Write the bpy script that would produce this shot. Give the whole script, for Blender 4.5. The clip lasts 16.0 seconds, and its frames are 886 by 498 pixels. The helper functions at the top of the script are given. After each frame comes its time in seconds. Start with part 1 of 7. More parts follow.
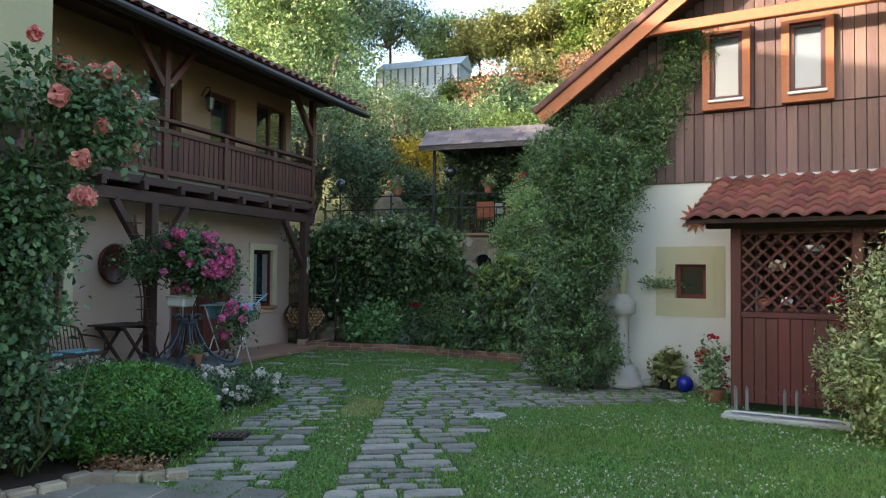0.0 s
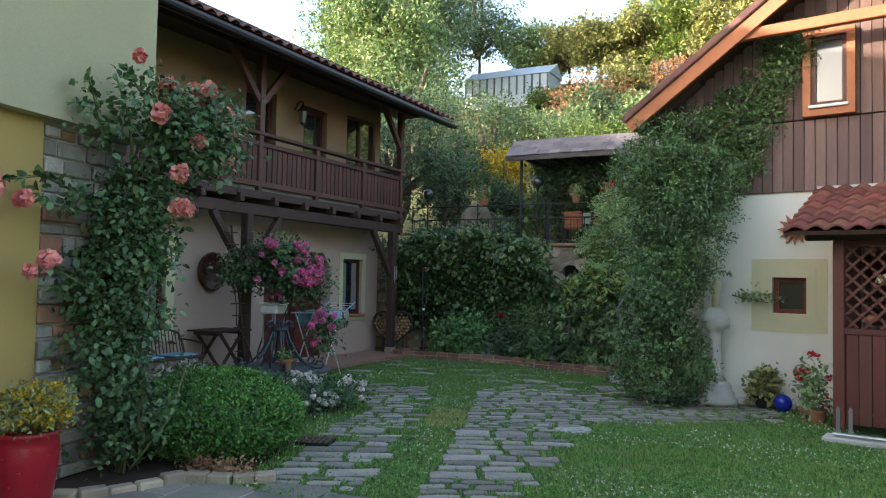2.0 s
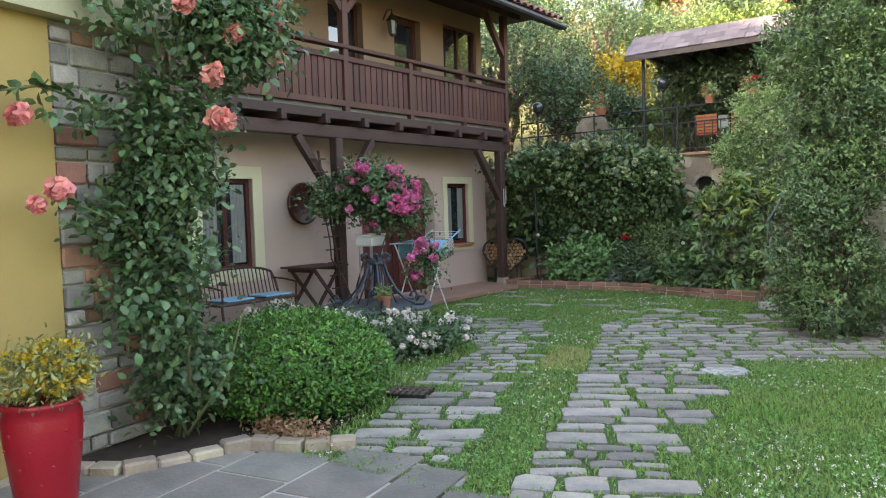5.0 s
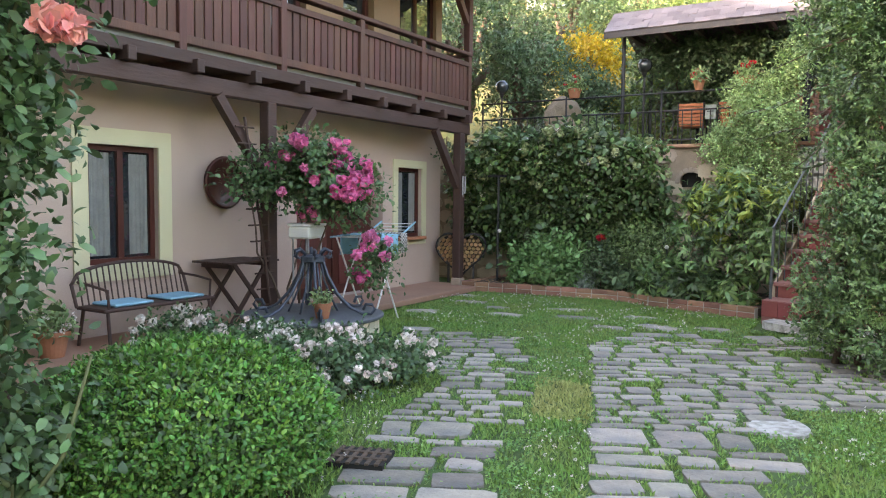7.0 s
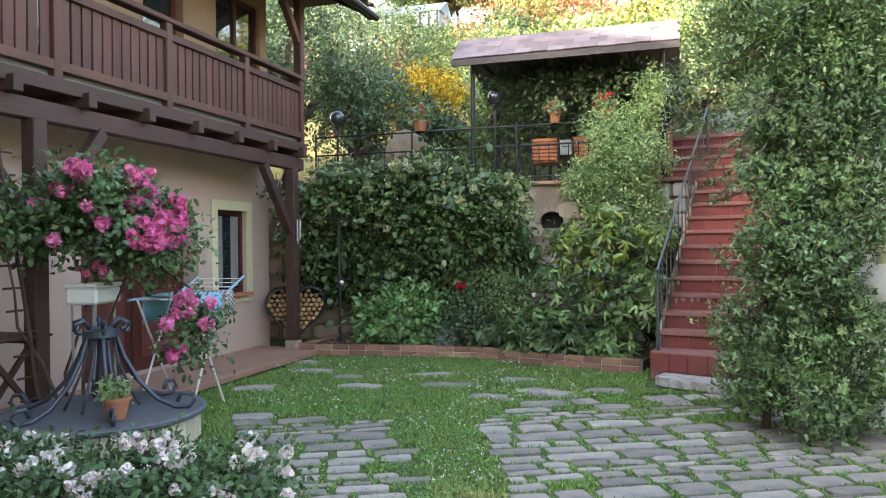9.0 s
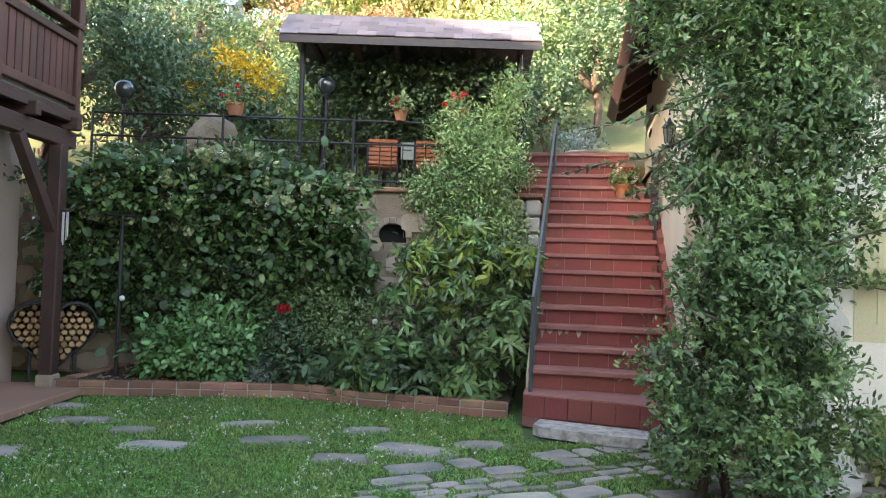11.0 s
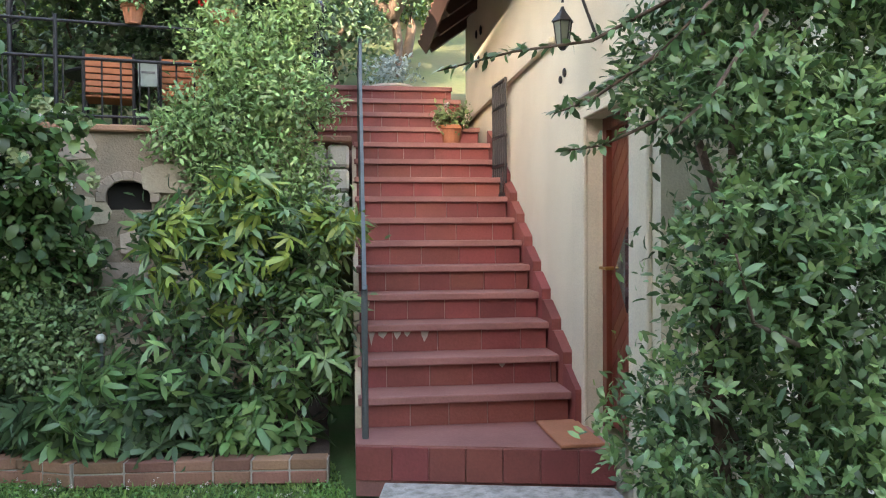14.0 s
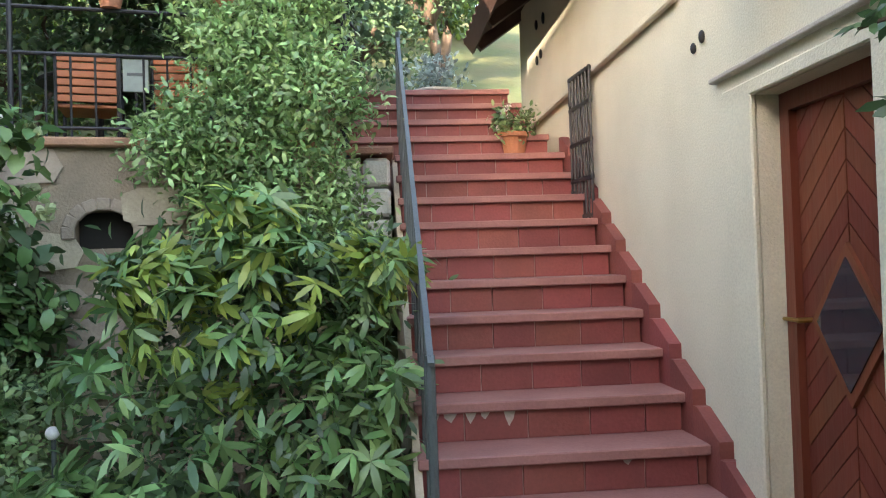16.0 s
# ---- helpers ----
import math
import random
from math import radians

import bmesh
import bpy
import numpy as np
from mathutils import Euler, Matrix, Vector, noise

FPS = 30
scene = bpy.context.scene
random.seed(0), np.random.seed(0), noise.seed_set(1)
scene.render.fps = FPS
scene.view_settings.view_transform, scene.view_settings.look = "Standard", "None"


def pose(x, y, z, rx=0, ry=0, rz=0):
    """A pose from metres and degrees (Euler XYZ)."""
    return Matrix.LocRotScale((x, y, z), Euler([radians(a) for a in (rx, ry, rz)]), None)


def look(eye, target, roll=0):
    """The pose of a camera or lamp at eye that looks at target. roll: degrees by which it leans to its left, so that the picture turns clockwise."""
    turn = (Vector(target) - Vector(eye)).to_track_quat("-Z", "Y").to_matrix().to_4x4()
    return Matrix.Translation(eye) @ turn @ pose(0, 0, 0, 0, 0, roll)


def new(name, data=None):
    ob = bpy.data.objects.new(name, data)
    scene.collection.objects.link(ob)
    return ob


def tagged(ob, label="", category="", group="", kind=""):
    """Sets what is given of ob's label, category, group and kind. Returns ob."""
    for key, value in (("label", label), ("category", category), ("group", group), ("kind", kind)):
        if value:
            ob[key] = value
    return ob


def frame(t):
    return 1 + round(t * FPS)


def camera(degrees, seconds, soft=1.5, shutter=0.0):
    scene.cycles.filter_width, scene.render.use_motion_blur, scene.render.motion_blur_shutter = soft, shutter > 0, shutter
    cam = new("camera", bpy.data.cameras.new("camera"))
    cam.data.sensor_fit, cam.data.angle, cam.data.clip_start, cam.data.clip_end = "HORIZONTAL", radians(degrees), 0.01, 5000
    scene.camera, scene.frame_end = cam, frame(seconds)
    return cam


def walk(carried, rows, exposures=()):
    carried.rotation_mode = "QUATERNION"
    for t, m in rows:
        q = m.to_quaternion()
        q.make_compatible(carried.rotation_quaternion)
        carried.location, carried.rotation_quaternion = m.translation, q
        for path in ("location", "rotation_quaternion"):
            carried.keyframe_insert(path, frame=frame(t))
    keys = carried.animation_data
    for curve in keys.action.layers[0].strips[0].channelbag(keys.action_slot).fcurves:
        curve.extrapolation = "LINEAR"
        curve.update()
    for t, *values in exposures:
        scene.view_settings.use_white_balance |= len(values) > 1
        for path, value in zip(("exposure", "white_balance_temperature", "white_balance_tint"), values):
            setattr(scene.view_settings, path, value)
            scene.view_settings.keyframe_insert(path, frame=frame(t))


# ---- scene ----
cam = camera(61.6, 16.0, soft=1.1)
PATH = [
    (0, (1.749, -3.079, 1.63), (1.044, -1.209, 1.693), 0.5),
    (0.5, (1.663, -3.038, 1.627), (0.91, -1.186, 1.684), -0.6),
    (1, (1.67, -3.019, 1.613), (0.935, -1.159, 1.659), 0.9),
    (1.5, (1.757, -3.062, 1.647), (0.894, -1.26, 1.718), 1.0),
    (2, (1.801, -3.067, 1.651), (0.878, -1.294, 1.735), 1.1),
    (2.5, (1.791, -3.047, 1.628), (0.712, -1.365, 1.701), 2.1),
    (3, (1.827, -2.978, 1.579), (0.621, -1.385, 1.493), 1.6),
    (3.5, (1.766, -2.815, 1.542), (0.564, -1.223, 1.399), -0.2),
    (4, (1.59, -2.527, 1.556), (0.426, -0.903, 1.462), -2.7),
    (4.2, (1.52, -2.384, 1.536), (0.328, -0.782, 1.43), -3.7),
    (6.3, (0.407, -0.852, 1.578), (-0.761, 0.769, 1.489), 1.7),
    (6.5, (0.241, -0.709, 1.559), (-0.925, 0.914, 1.471), 1.7),
    (7, (-0.121, -0.384, 1.55), (-1.164, 1.318, 1.415), 0.6),
    (7.5, (-0.326, -0.001, 1.582), (-1.264, 1.761, 1.458), 1.4),
    (8, (-0.578, 0.355, 1.593), (-1.441, 2.155, 1.474), 1.8),
    (8.2, (-0.696, 0.488, 1.585), (-1.511, 2.313, 1.513), 1.5),
    (10.3, (-2.107, 2.026, 1.477), (-2.393, 4.005, 1.484), -0.1),
    (10.5, (-2.18, 2.188, 1.498), (-2.421, 4.174, 1.515), 0.8),
    (11, (-2.341, 2.655, 1.474), (-2.351, 4.654, 1.526), 2.0),
    (11.5, (-2.435, 3.163, 1.465), (-2.154, 5.143, 1.507), 0.6),
    (12, (-2.431, 3.732, 1.485), (-2.14, 5.71, 1.545), 1.3),
    (12.5, (-2.529, 4.21, 1.513), (-2.187, 6.18, 1.576), 0.7),
    (13, (-2.471, 4.665, 1.509), (-2.074, 6.625, 1.542), -0.0),
    (13.5, (-2.366, 5.092, 1.54), (-1.898, 7.036, 1.498), 1.3),
    (14, (-2.36, 5.406, 1.557), (-1.772, 7.317, 1.519), -0.3),
    (14.5, (-2.29, 5.768, 1.554), (-1.677, 7.672, 1.551), -0.6),
    (15, (-2.254, 6.167, 1.601), (-1.719, 8.093, 1.653), 1.0),
    (15.5, (-2.275, 6.637, 1.621), (-1.784, 8.574, 1.715), -1.5),
    (16, (-2.192, 7.005, 1.621), (-1.675, 8.937, 1.659), -1.8),
]
walk(cam, [(t, look(e, a, r)) for t, e, a, r in PATH], exposures=[(0, 2.47, 6950, 13), (2.3, 2.5, 7000, 13), (3.0, 3.25, 7900, 19), (4.0, 3.34, 8000, 20), (6.5, 3.75, 8150, 23), (8.0, 3.79, 8100, 23), (11.0, 3.58, 7400, 19), (13.0, 3.62, 7400, 18), (14.5, 3.76, 7300, 16), (16.0, 3.7, 7200, 14)])

# ---- light ----
world = bpy.data.worlds.new("sky")
scene.world = world
world.use_nodes = True
wn = world.node_tree
sky = wn.nodes.new("ShaderNodeTexSky")
sky.sky_type, sky.sun_disc = "NISHITA", False
SUN_EL, SUN_AZ = 13.0, 222.0  # elevation, compass bearing of the sun from +y clockwise
sky.sun_elevation, sky.sun_rotation = radians(SUN_EL), radians(SUN_AZ)
sky.air_density, sky.dust_density = 1.0, 1.5
wn.links.new(sky.outputs[0], wn.nodes["Background"].inputs[0])
wn.nodes["Background"].inputs[1].default_value = 0.15
sun = new("sun", bpy.data.lights.new("sun", "SUN"))
sun.data.energy, sun.data.angle, sun.data.color = 1.9, radians(0.6), (1.0, 0.91, 0.77)
sd = Vector((math.sin(radians(SUN_AZ)) * math.cos(radians(SUN_EL)), math.cos(radians(SUN_AZ)) * math.cos(radians(SUN_EL)), math.sin(radians(SUN_EL))))
sun.matrix_world = look(sd * 60, (0, 0, 0))


# ---- materials ----
def mat(name, base, other=None, rough=0.8, scale=6.0, fine=60.0, var=0.5, bump=0.3, island=0.0, objrand=0.0, metal=0.0, trans=0.0, stretch=(1, 1, 1), spec=0.4):
    m = bpy.data.materials.new(name)
    m.use_nodes = True
    t = m.node_tree
    N, Lk = t.nodes, t.links
    b = N["Principled BSDF"]
    b.inputs["Roughness"].default_value, b.inputs["Metallic"].default_value = rough, metal
    b.inputs["Specular IOR Level"].default_value = spec
    co = N.new("ShaderNodeTexCoord")
    mp = N.new("ShaderNodeMapping")
    mp.inputs["Scale"].default_value = stretch
    Lk.new(co.outputs["Object"], mp.inputs[0])
    n1, n2 = N.new("ShaderNodeTexNoise"), N.new("ShaderNodeTexNoise")
    n1.inputs["Scale"].default_value, n2.inputs["Scale"].default_value = scale, fine
    n1.inputs["Detail"].default_value, n2.inputs["Detail"].default_value = 5, 3
    for n in (n1, n2):
        Lk.new(mp.outputs[0], n.inputs["Vector"])
    other = other or tuple(c * 0.6 for c in base)
    mix = N.new("ShaderNodeMixRGB")
    mix.inputs[1].default_value, mix.inputs[2].default_value = (*base, 1), (*other, 1)
    rmp = N.new("ShaderNodeMapRange")
    rmp.inputs["From Min"].default_value, rmp.inputs["From Max"].default_value = 0.38, 0.68
    rmp.inputs["To Max"].default_value = var
    Lk.new(n1.outputs[0], rmp.inputs[0])
    Lk.new(rmp.outputs[0], mix.inputs[0])
    out = mix.outputs[0]
    hsv = N.new("ShaderNodeHueSaturation")
    Lk.new(out, hsv.inputs["Color"])
    val = N.new("ShaderNodeMapRange")
    val.inputs["To Min"].default_value, val.inputs["To Max"].default_value = 0.82, 1.18
    Lk.new(n2.outputs[0], val.inputs[0])
    last = val.outputs[0]
    for amount, node, sock in ((island, "ShaderNodeNewGeometry", "Random Per Island"), (objrand, "ShaderNodeObjectInfo", "Random")):
        if amount:
            g = N.new(node)
            r = N.new("ShaderNodeMapRange")
            r.inputs["To Min"].default_value, r.inputs["To Max"].default_value = 1 - amount, 1 + amount
            Lk.new(g.outputs[sock], r.inputs[0])
            mu = N.new("ShaderNodeMath")
            mu.operation = "MULTIPLY"
            Lk.new(last, mu.inputs[0])
            Lk.new(r.outputs[0], mu.inputs[1])
            last = mu.outputs[0]
            hr = N.new("ShaderNodeMapRange")
            hr.inputs["To Min"].default_value, hr.inputs["To Max"].default_value = 0.5 - amount * 0.05, 0.5 + amount * 0.05
            mm = N.new("ShaderNodeMath")
            mm.operation = "FRACT"
            m3 = N.new("ShaderNodeMath")
            m3.operation, m3.inputs[1].default_value = "MULTIPLY", 7.3
            Lk.new(g.outputs[sock], m3.inputs[0])
            Lk.new(m3.outputs[0], mm.inputs[0])
            Lk.new(mm.outputs[0], hr.inputs[0])
            Lk.new(hr.outputs[0], hsv.inputs["Hue"])
    Lk.new(last, hsv.inputs["Value"])
    Lk.new(hsv.outputs[0], b.inputs["Base Color"])
    if bump:
        bp = N.new("ShaderNodeBump")
        bp.inputs["Strength"].default_value, bp.inputs["Distance"].default_value = bump, 0.01
        ad = N.new("ShaderNodeMath")
        Lk.new(n1.outputs[0], ad.inputs[0])
        Lk.new(n2.outputs[0], ad.inputs[1])
        Lk.new(ad.outputs[0], bp.inputs["Height"])
        Lk.new(bp.outputs[0], b.inputs["Normal"])
    if trans:
        tr = N.new("ShaderNodeBsdfTranslucent")
        Lk.new(hsv.outputs[0], tr.inputs[0])
        ms = N.new("ShaderNodeMixShader")
        ms.inputs[0].default_value = trans
        Lk.new(b.outputs[0], ms.inputs[1])
        Lk.new(tr.outputs[0], ms.inputs[2])
        Lk.new(ms.outputs[0], N["Material Output"].inputs[0])
    return m


def glass_mat(name, tint=(0.02, 0.025, 0.03), rough=0.03):
    m = bpy.data.materials.new(name)
    m.use_nodes = True
    b = m.node_tree.nodes["Principled BSDF"]
    b.inputs["Base Color"].default_value, b.inputs["Roughness"].default_value = (*tint, 1), rough
    b.inputs["Specular IOR Level"].default_value = 0.9
    return m


def leaf_mat(name, a, b=None, island=0.45, trans=0.26, rough=0.42):
    return mat(name, a, b or tuple(c * 0.55 for c in a), rough=rough, scale=2.2, fine=25, var=0.7, bump=0, island=island, trans=trans, spec=0.5)


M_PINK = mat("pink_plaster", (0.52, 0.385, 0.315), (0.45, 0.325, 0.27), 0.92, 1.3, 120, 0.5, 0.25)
# ochre render with the deep shade of the balcony roof put into its colour
M_OCHRESHADE = mat("shade_darkened_ochre", (0.26, 0.172, 0.105), (0.22, 0.145, 0.088), 0.92, 1.3, 120, 0.5, 0.25)
M_YELLOW = mat("yellow_plaster", (0.41, 0.285, 0.10), (0.35, 0.24, 0.085), 0.92, 1.2, 140, 0.4, 0.25)
M_CREAM = mat("cream_plaster", (0.39, 0.355, 0.22), (0.345, 0.31, 0.20), 0.92, 1.2, 120, 0.4, 0.2)
M_TRIM = mat("pale_yellow_trim", (0.62, 0.575, 0.37), (0.55, 0.51, 0.33), 0.9, 2, 120, 0.4, 0.2)
# house render on the stair side, toned below M_WHITE to offset stronger light there
M_SIDE = mat("dimmed_side_plaster", (0.60, 0.545, 0.415), (0.51, 0.46, 0.345), 0.92, 1.6, 90, 0.7, 0.4)
M_OLDWALL = mat("weathered_wall_plaster", (0.30, 0.235, 0.165), (0.20, 0.155, 0.11), 0.95, 3.5, 60, 0.9, 0.8)
M_WHITE = mat("white_plaster", (0.78, 0.745, 0.65), (0.69, 0.655, 0.56), 0.92, 1.1, 90, 0.5, 0.35)
M_WPAINT = mat("white_paint", (0.80, 0.79, 0.76), (0.7, 0.69, 0.66), 0.6, 5, 80, 0.4, 0.1)
M_BROWN = mat("dark_stained_wood", (0.10, 0.038, 0.027), (0.055, 0.024, 0.019), 0.6, 3, 40, 0.7, 0.4, objrand=0.22, stretch=(1, 1, 0.12))
M_BEAM = mat("dark_beam_wood", (0.072, 0.037, 0.029), (0.042, 0.024, 0.02), 0.65, 3, 40, 0.7, 0.4, stretch=(1, 0.15, 1))
M_PLANK = mat("weathered_brown_planks", (0.19, 0.115, 0.10), (0.115, 0.07, 0.062), 0.75, 2.5, 50, 0.8, 0.4, objrand=0.25, stretch=(1, 1, 0.1))
M_REDWOOD = mat("red_brown_boards", (0.13, 0.038, 0.027), (0.085, 0.026, 0.02), 0.6, 2.5, 50, 0.7, 0.3, objrand=0.2, stretch=(1, 1, 0.1))
M_ORANGE = mat("orange_stained_wood", (0.40, 0.13, 0.05), (0.30, 0.10, 0.04), 0.55, 3, 40, 0.6, 0.3, stretch=(0.3, 0.3, 0.3))
M_DOOR = mat("varnished_door_wood", (0.17, 0.042, 0.022), (0.11, 0.028, 0.016), 0.42, 3, 40, 0.7, 0.25, objrand=0.18, stretch=(1, 1, 0.15))
M_DDOOR = mat("dark_door_wood", (0.085, 0.021, 0.014), (0.056, 0.015, 0.011), 0.45, 3, 40, 0.6, 0.25, stretch=(1, 1, 0.15))
M_TILE = mat("red_roof_tile", (0.20, 0.085, 0.062), (0.12, 0.06, 0.05), 0.75, 3, 40, 0.8, 0.5, island=0.3)
M_VERGE = mat("weathered_verge_tile", (0.17, 0.075, 0.06), (0.10, 0.055, 0.048), 0.75, 4, 40, 0.8, 0.5, objrand=0.25)
M_SLATE = mat("slate_shingle", (0.165, 0.14, 0.145), (0.115, 0.10, 0.108), 0.7, 3, 40, 0.7, 0.4, objrand=0.25)
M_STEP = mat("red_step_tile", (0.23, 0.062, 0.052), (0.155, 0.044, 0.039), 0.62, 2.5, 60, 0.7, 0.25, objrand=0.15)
M_STEPTOP = mat("pale_red_tread", (0.315, 0.145, 0.125), (0.225, 0.094, 0.082), 0.6, 3, 60, 0.7, 0.25)
M_MORTAR = mat("pale_mortar", (0.45, 0.40, 0.34), None, 0.95, 6, 90, 0.5, 0.3)
M_STONE = mat("paving_stone", (0.335, 0.29, 0.235), (0.185, 0.182, 0.172), 0.8, 3.2, 42, 1.0, 1.2, objrand=0.34)
M_STONEFAR = mat("far_paving_stone", (0.335, 0.29, 0.235), (0.185, 0.182, 0.172), 0.8, 3.2, 42, 1.0, 1.2, island=0.34)
M_FLAG = mat("grey_flagstone", (0.245, 0.222, 0.185), (0.165, 0.152, 0.13), 0.8, 2.6, 50, 0.9, 0.8, objrand=0.2)
M_WALLSTONE = mat("rubble_wall_stone", (0.42, 0.34, 0.25), (0.29, 0.23, 0.17), 0.9, 3, 50, 0.8, 0.6, objrand=0.25)
M_WHITESTONE = mat("pale_limestone", (0.58, 0.56, 0.50), (0.42, 0.40, 0.35), 0.9, 3, 50, 0.7, 0.5)
M_BRICK = mat("bed_brick", (0.33, 0.17, 0.11), (0.24, 0.12, 0.085), 0.85, 5, 60, 0.7, 0.5, objrand=0.3)
M_LIME = mat("mottled_white_limestone", (0.52, 0.50, 0.46), (0.27, 0.26, 0.22), 0.9, 16, 70, 1.0, 1.0)
M_PIER = mat("grey_beige_pier_stone", (0.34, 0.31, 0.26), (0.22, 0.20, 0.17), 0.9, 5, 55, 0.9, 0.8, objrand=0.28)
M_TERRA = mat("terracotta", (0.42, 0.17, 0.09), (0.32, 0.13, 0.075), 0.8, 5, 60, 0.6, 0.3)
M_PORCH = mat("terracotta_paving", (0.36, 0.20, 0.14), (0.28, 0.16, 0.115), 0.75, 2, 50, 0.6, 0.25)
M_REDPOT = mat("glossy_red_glaze", (0.36, 0.012, 0.022), (0.26, 0.010, 0.018), 0.28, 4, 60, 0.5, 0.15)
M_IRON = mat("dark_iron", (0.035, 0.037, 0.042), (0.06, 0.05, 0.045), 0.5, 10, 80, 0.5, 0.2, metal=0.6)
M_GREYIRON = mat("grey_green_handrail", (0.10, 0.115, 0.115), (0.07, 0.08, 0.08), 0.5, 10, 80, 0.5, 0.2, metal=0.3)
M_BLUE = mat("cobalt_glaze", (0.012, 0.03, 0.30), (0.01, 0.02, 0.2), 0.1, 4, 60, 0.3, 0.0)
# black of mat, soles and pot; elsewhere stands in for shade in recesses
M_DARK = mat("black_and_inner_shade", (0.02, 0.018, 0.016), None, 0.9, 3, 30, 0.5, 0)
M_GLASS = glass_mat("window_glass")
# pale blue-grey base colour paints the sky reflected in the gable panes
M_GLASSR = glass_mat("sky_tinted_glass", (0.15, 0.17, 0.19), 0.06)
M_CURTAIN = mat("grey_curtain", (0.22, 0.22, 0.20), (0.15, 0.15, 0.14), 0.9, 8, 60, 0.5, 0.2)
M_SOIL = mat("dark_soil", (0.065, 0.042, 0.03), (0.035, 0.025, 0.02), 0.95, 8, 60, 0.8, 0.8)
M_GRASSBED = mat("grass_ground", (0.055, 0.115, 0.030), (0.085, 0.10, 0.04), 0.95, 3, 60, 0.6, 0.8)
M_HILL = mat("hillside_ground", (0.085, 0.105, 0.035), (0.14, 0.105, 0.05), 0.95, 0.6, 8, 0.7, 0.8)
M_GRASS = leaf_mat("grass_blades", (0.182, 0.350, 0.081), (0.279, 0.350, 0.117), 0.35, 0.25, 0.6)
M_CLOVER = leaf_mat("clover_leaf", (0.16, 0.33, 0.085), (0.105, 0.235, 0.06), 0.45, 0.22, 0.55)
M_DRYGRASS = leaf_mat("dry_grass_blades", (0.372, 0.419, 0.139), (0.465, 0.434, 0.186), 0.3, 0.25, 0.6)
M_BOX = leaf_mat("boxwood_leaf", (0.115, 0.28, 0.050), (0.055, 0.160, 0.034), 0.65)
M_ROSELEAF = leaf_mat("rose_leaf", (0.100, 0.190, 0.074), (0.060, 0.115, 0.052), 0.55)
M_HYD = leaf_mat("climbing_hydrangea_leaf", (0.155, 0.26, 0.088), (0.072, 0.140, 0.052), 0.6)
M_VINE = leaf_mat("firethorn_leaf", (0.125, 0.215, 0.085), (0.070, 0.130, 0.058), 0.5, rough=0.35)
M_VINETIP = leaf_mat("young_firethorn_leaf", (0.20, 0.32, 0.115), (0.13, 0.22, 0.085), 0.4, rough=0.4)
M_RHODO = leaf_mat("rhododendron_leaf", (0.19, 0.32, 0.11), (0.095, 0.18, 0.07), 0.55, rough=0.35)
M_HEAD = leaf_mat("cream_green_flower_head", (0.42, 0.46, 0.24), (0.32, 0.38, 0.18), 0.3)
M_RHODOY = leaf_mat("yellow_green_leaf", (0.341, 0.434, 0.093), (0.248, 0.341, 0.078), 0.35)
M_PEONY = leaf_mat("peony_leaf", (0.20, 0.38, 0.14), (0.125, 0.26, 0.10), 0.4)
M_VARIEG = leaf_mat("variegated_leaf", (0.46, 0.47, 0.21), (0.20, 0.28, 0.10), 0.6)
M_LIGHTLEAF = leaf_mat("sunlit_leaf", (0.17, 0.25, 0.055), (0.11, 0.18, 0.045), 0.5)
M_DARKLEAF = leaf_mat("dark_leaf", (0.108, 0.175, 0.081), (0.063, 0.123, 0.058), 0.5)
M_MIDLEAF = leaf_mat("mid_leaf", (0.23, 0.33, 0.135), (0.145, 0.235, 0.10), 0.5)
M_OLIVE = leaf_mat("olive_leaf", (0.295, 0.310, 0.109), (0.202, 0.217, 0.078), 0.5)
M_RUST = leaf_mat("rusty_heather", (0.372, 0.202, 0.109), (0.264, 0.171, 0.093), 0.4)
M_GREYLEAF = leaf_mat("silver_leaf", (0.32, 0.38, 0.34), (0.24, 0.3, 0.26), 0.3)
M_YELLOWF = leaf_mat("yellow_blossom", (0.62, 0.42, 0.03), (0.5, 0.36, 0.04), 0.3)
M_PINKF = leaf_mat("magenta_rose_petal", (0.72, 0.12, 0.32), (0.80, 0.34, 0.50), 0.3, 0.2)
M_CORALF = leaf_mat("coral_rose_petal", (0.80, 0.27, 0.25), (0.84, 0.45, 0.36), 0.25, 0.2)
M_WHITEF = leaf_mat("white_rose_petal", (0.82, 0.76, 0.70), (0.78, 0.60, 0.58), 0.15, 0.2)
M_REDF = leaf_mat("red_petal", (0.60, 0.015, 0.03), (0.5, 0.01, 0.02), 0.2, 0.2)
M_LITTER = leaf_mat("dry_leaf_litter", (0.34, 0.22, 0.13), (0.22, 0.13, 0.08), 0.4, 0.1, 0.8)
M_CREEPER = leaf_mat("creeper_leaf", (0.29, 0.43, 0.17), (0.18, 0.30, 0.12), 0.5)
M_BARK = mat("bark", (0.13, 0.09, 0.065), (0.08, 0.055, 0.04), 0.95, 12, 60, 0.8, 0.8)
M_LOG = mat("cut_log_end", (0.36, 0.215, 0.10), (0.20, 0.11, 0.055), 0.85, 8, 50, 0.7, 0.3, objrand=0.3)
M_CHALK = mat("white_chalk", (0.60, 0.60, 0.58), (0.36, 0.35, 0.33), 0.95, 30, 200, 0.8, 0)
M_LBLUE = mat("light_blue_cloth", (0.20, 0.42, 0.52), (0.15, 0.32, 0.42), 0.8, 8, 80, 0.5, 0.1)
M_GALV = mat("galvanised_steel", (0.42, 0.43, 0.44), (0.32, 0.33, 0.34), 0.4, 8, 80, 0.5, 0.1, metal=0.7)
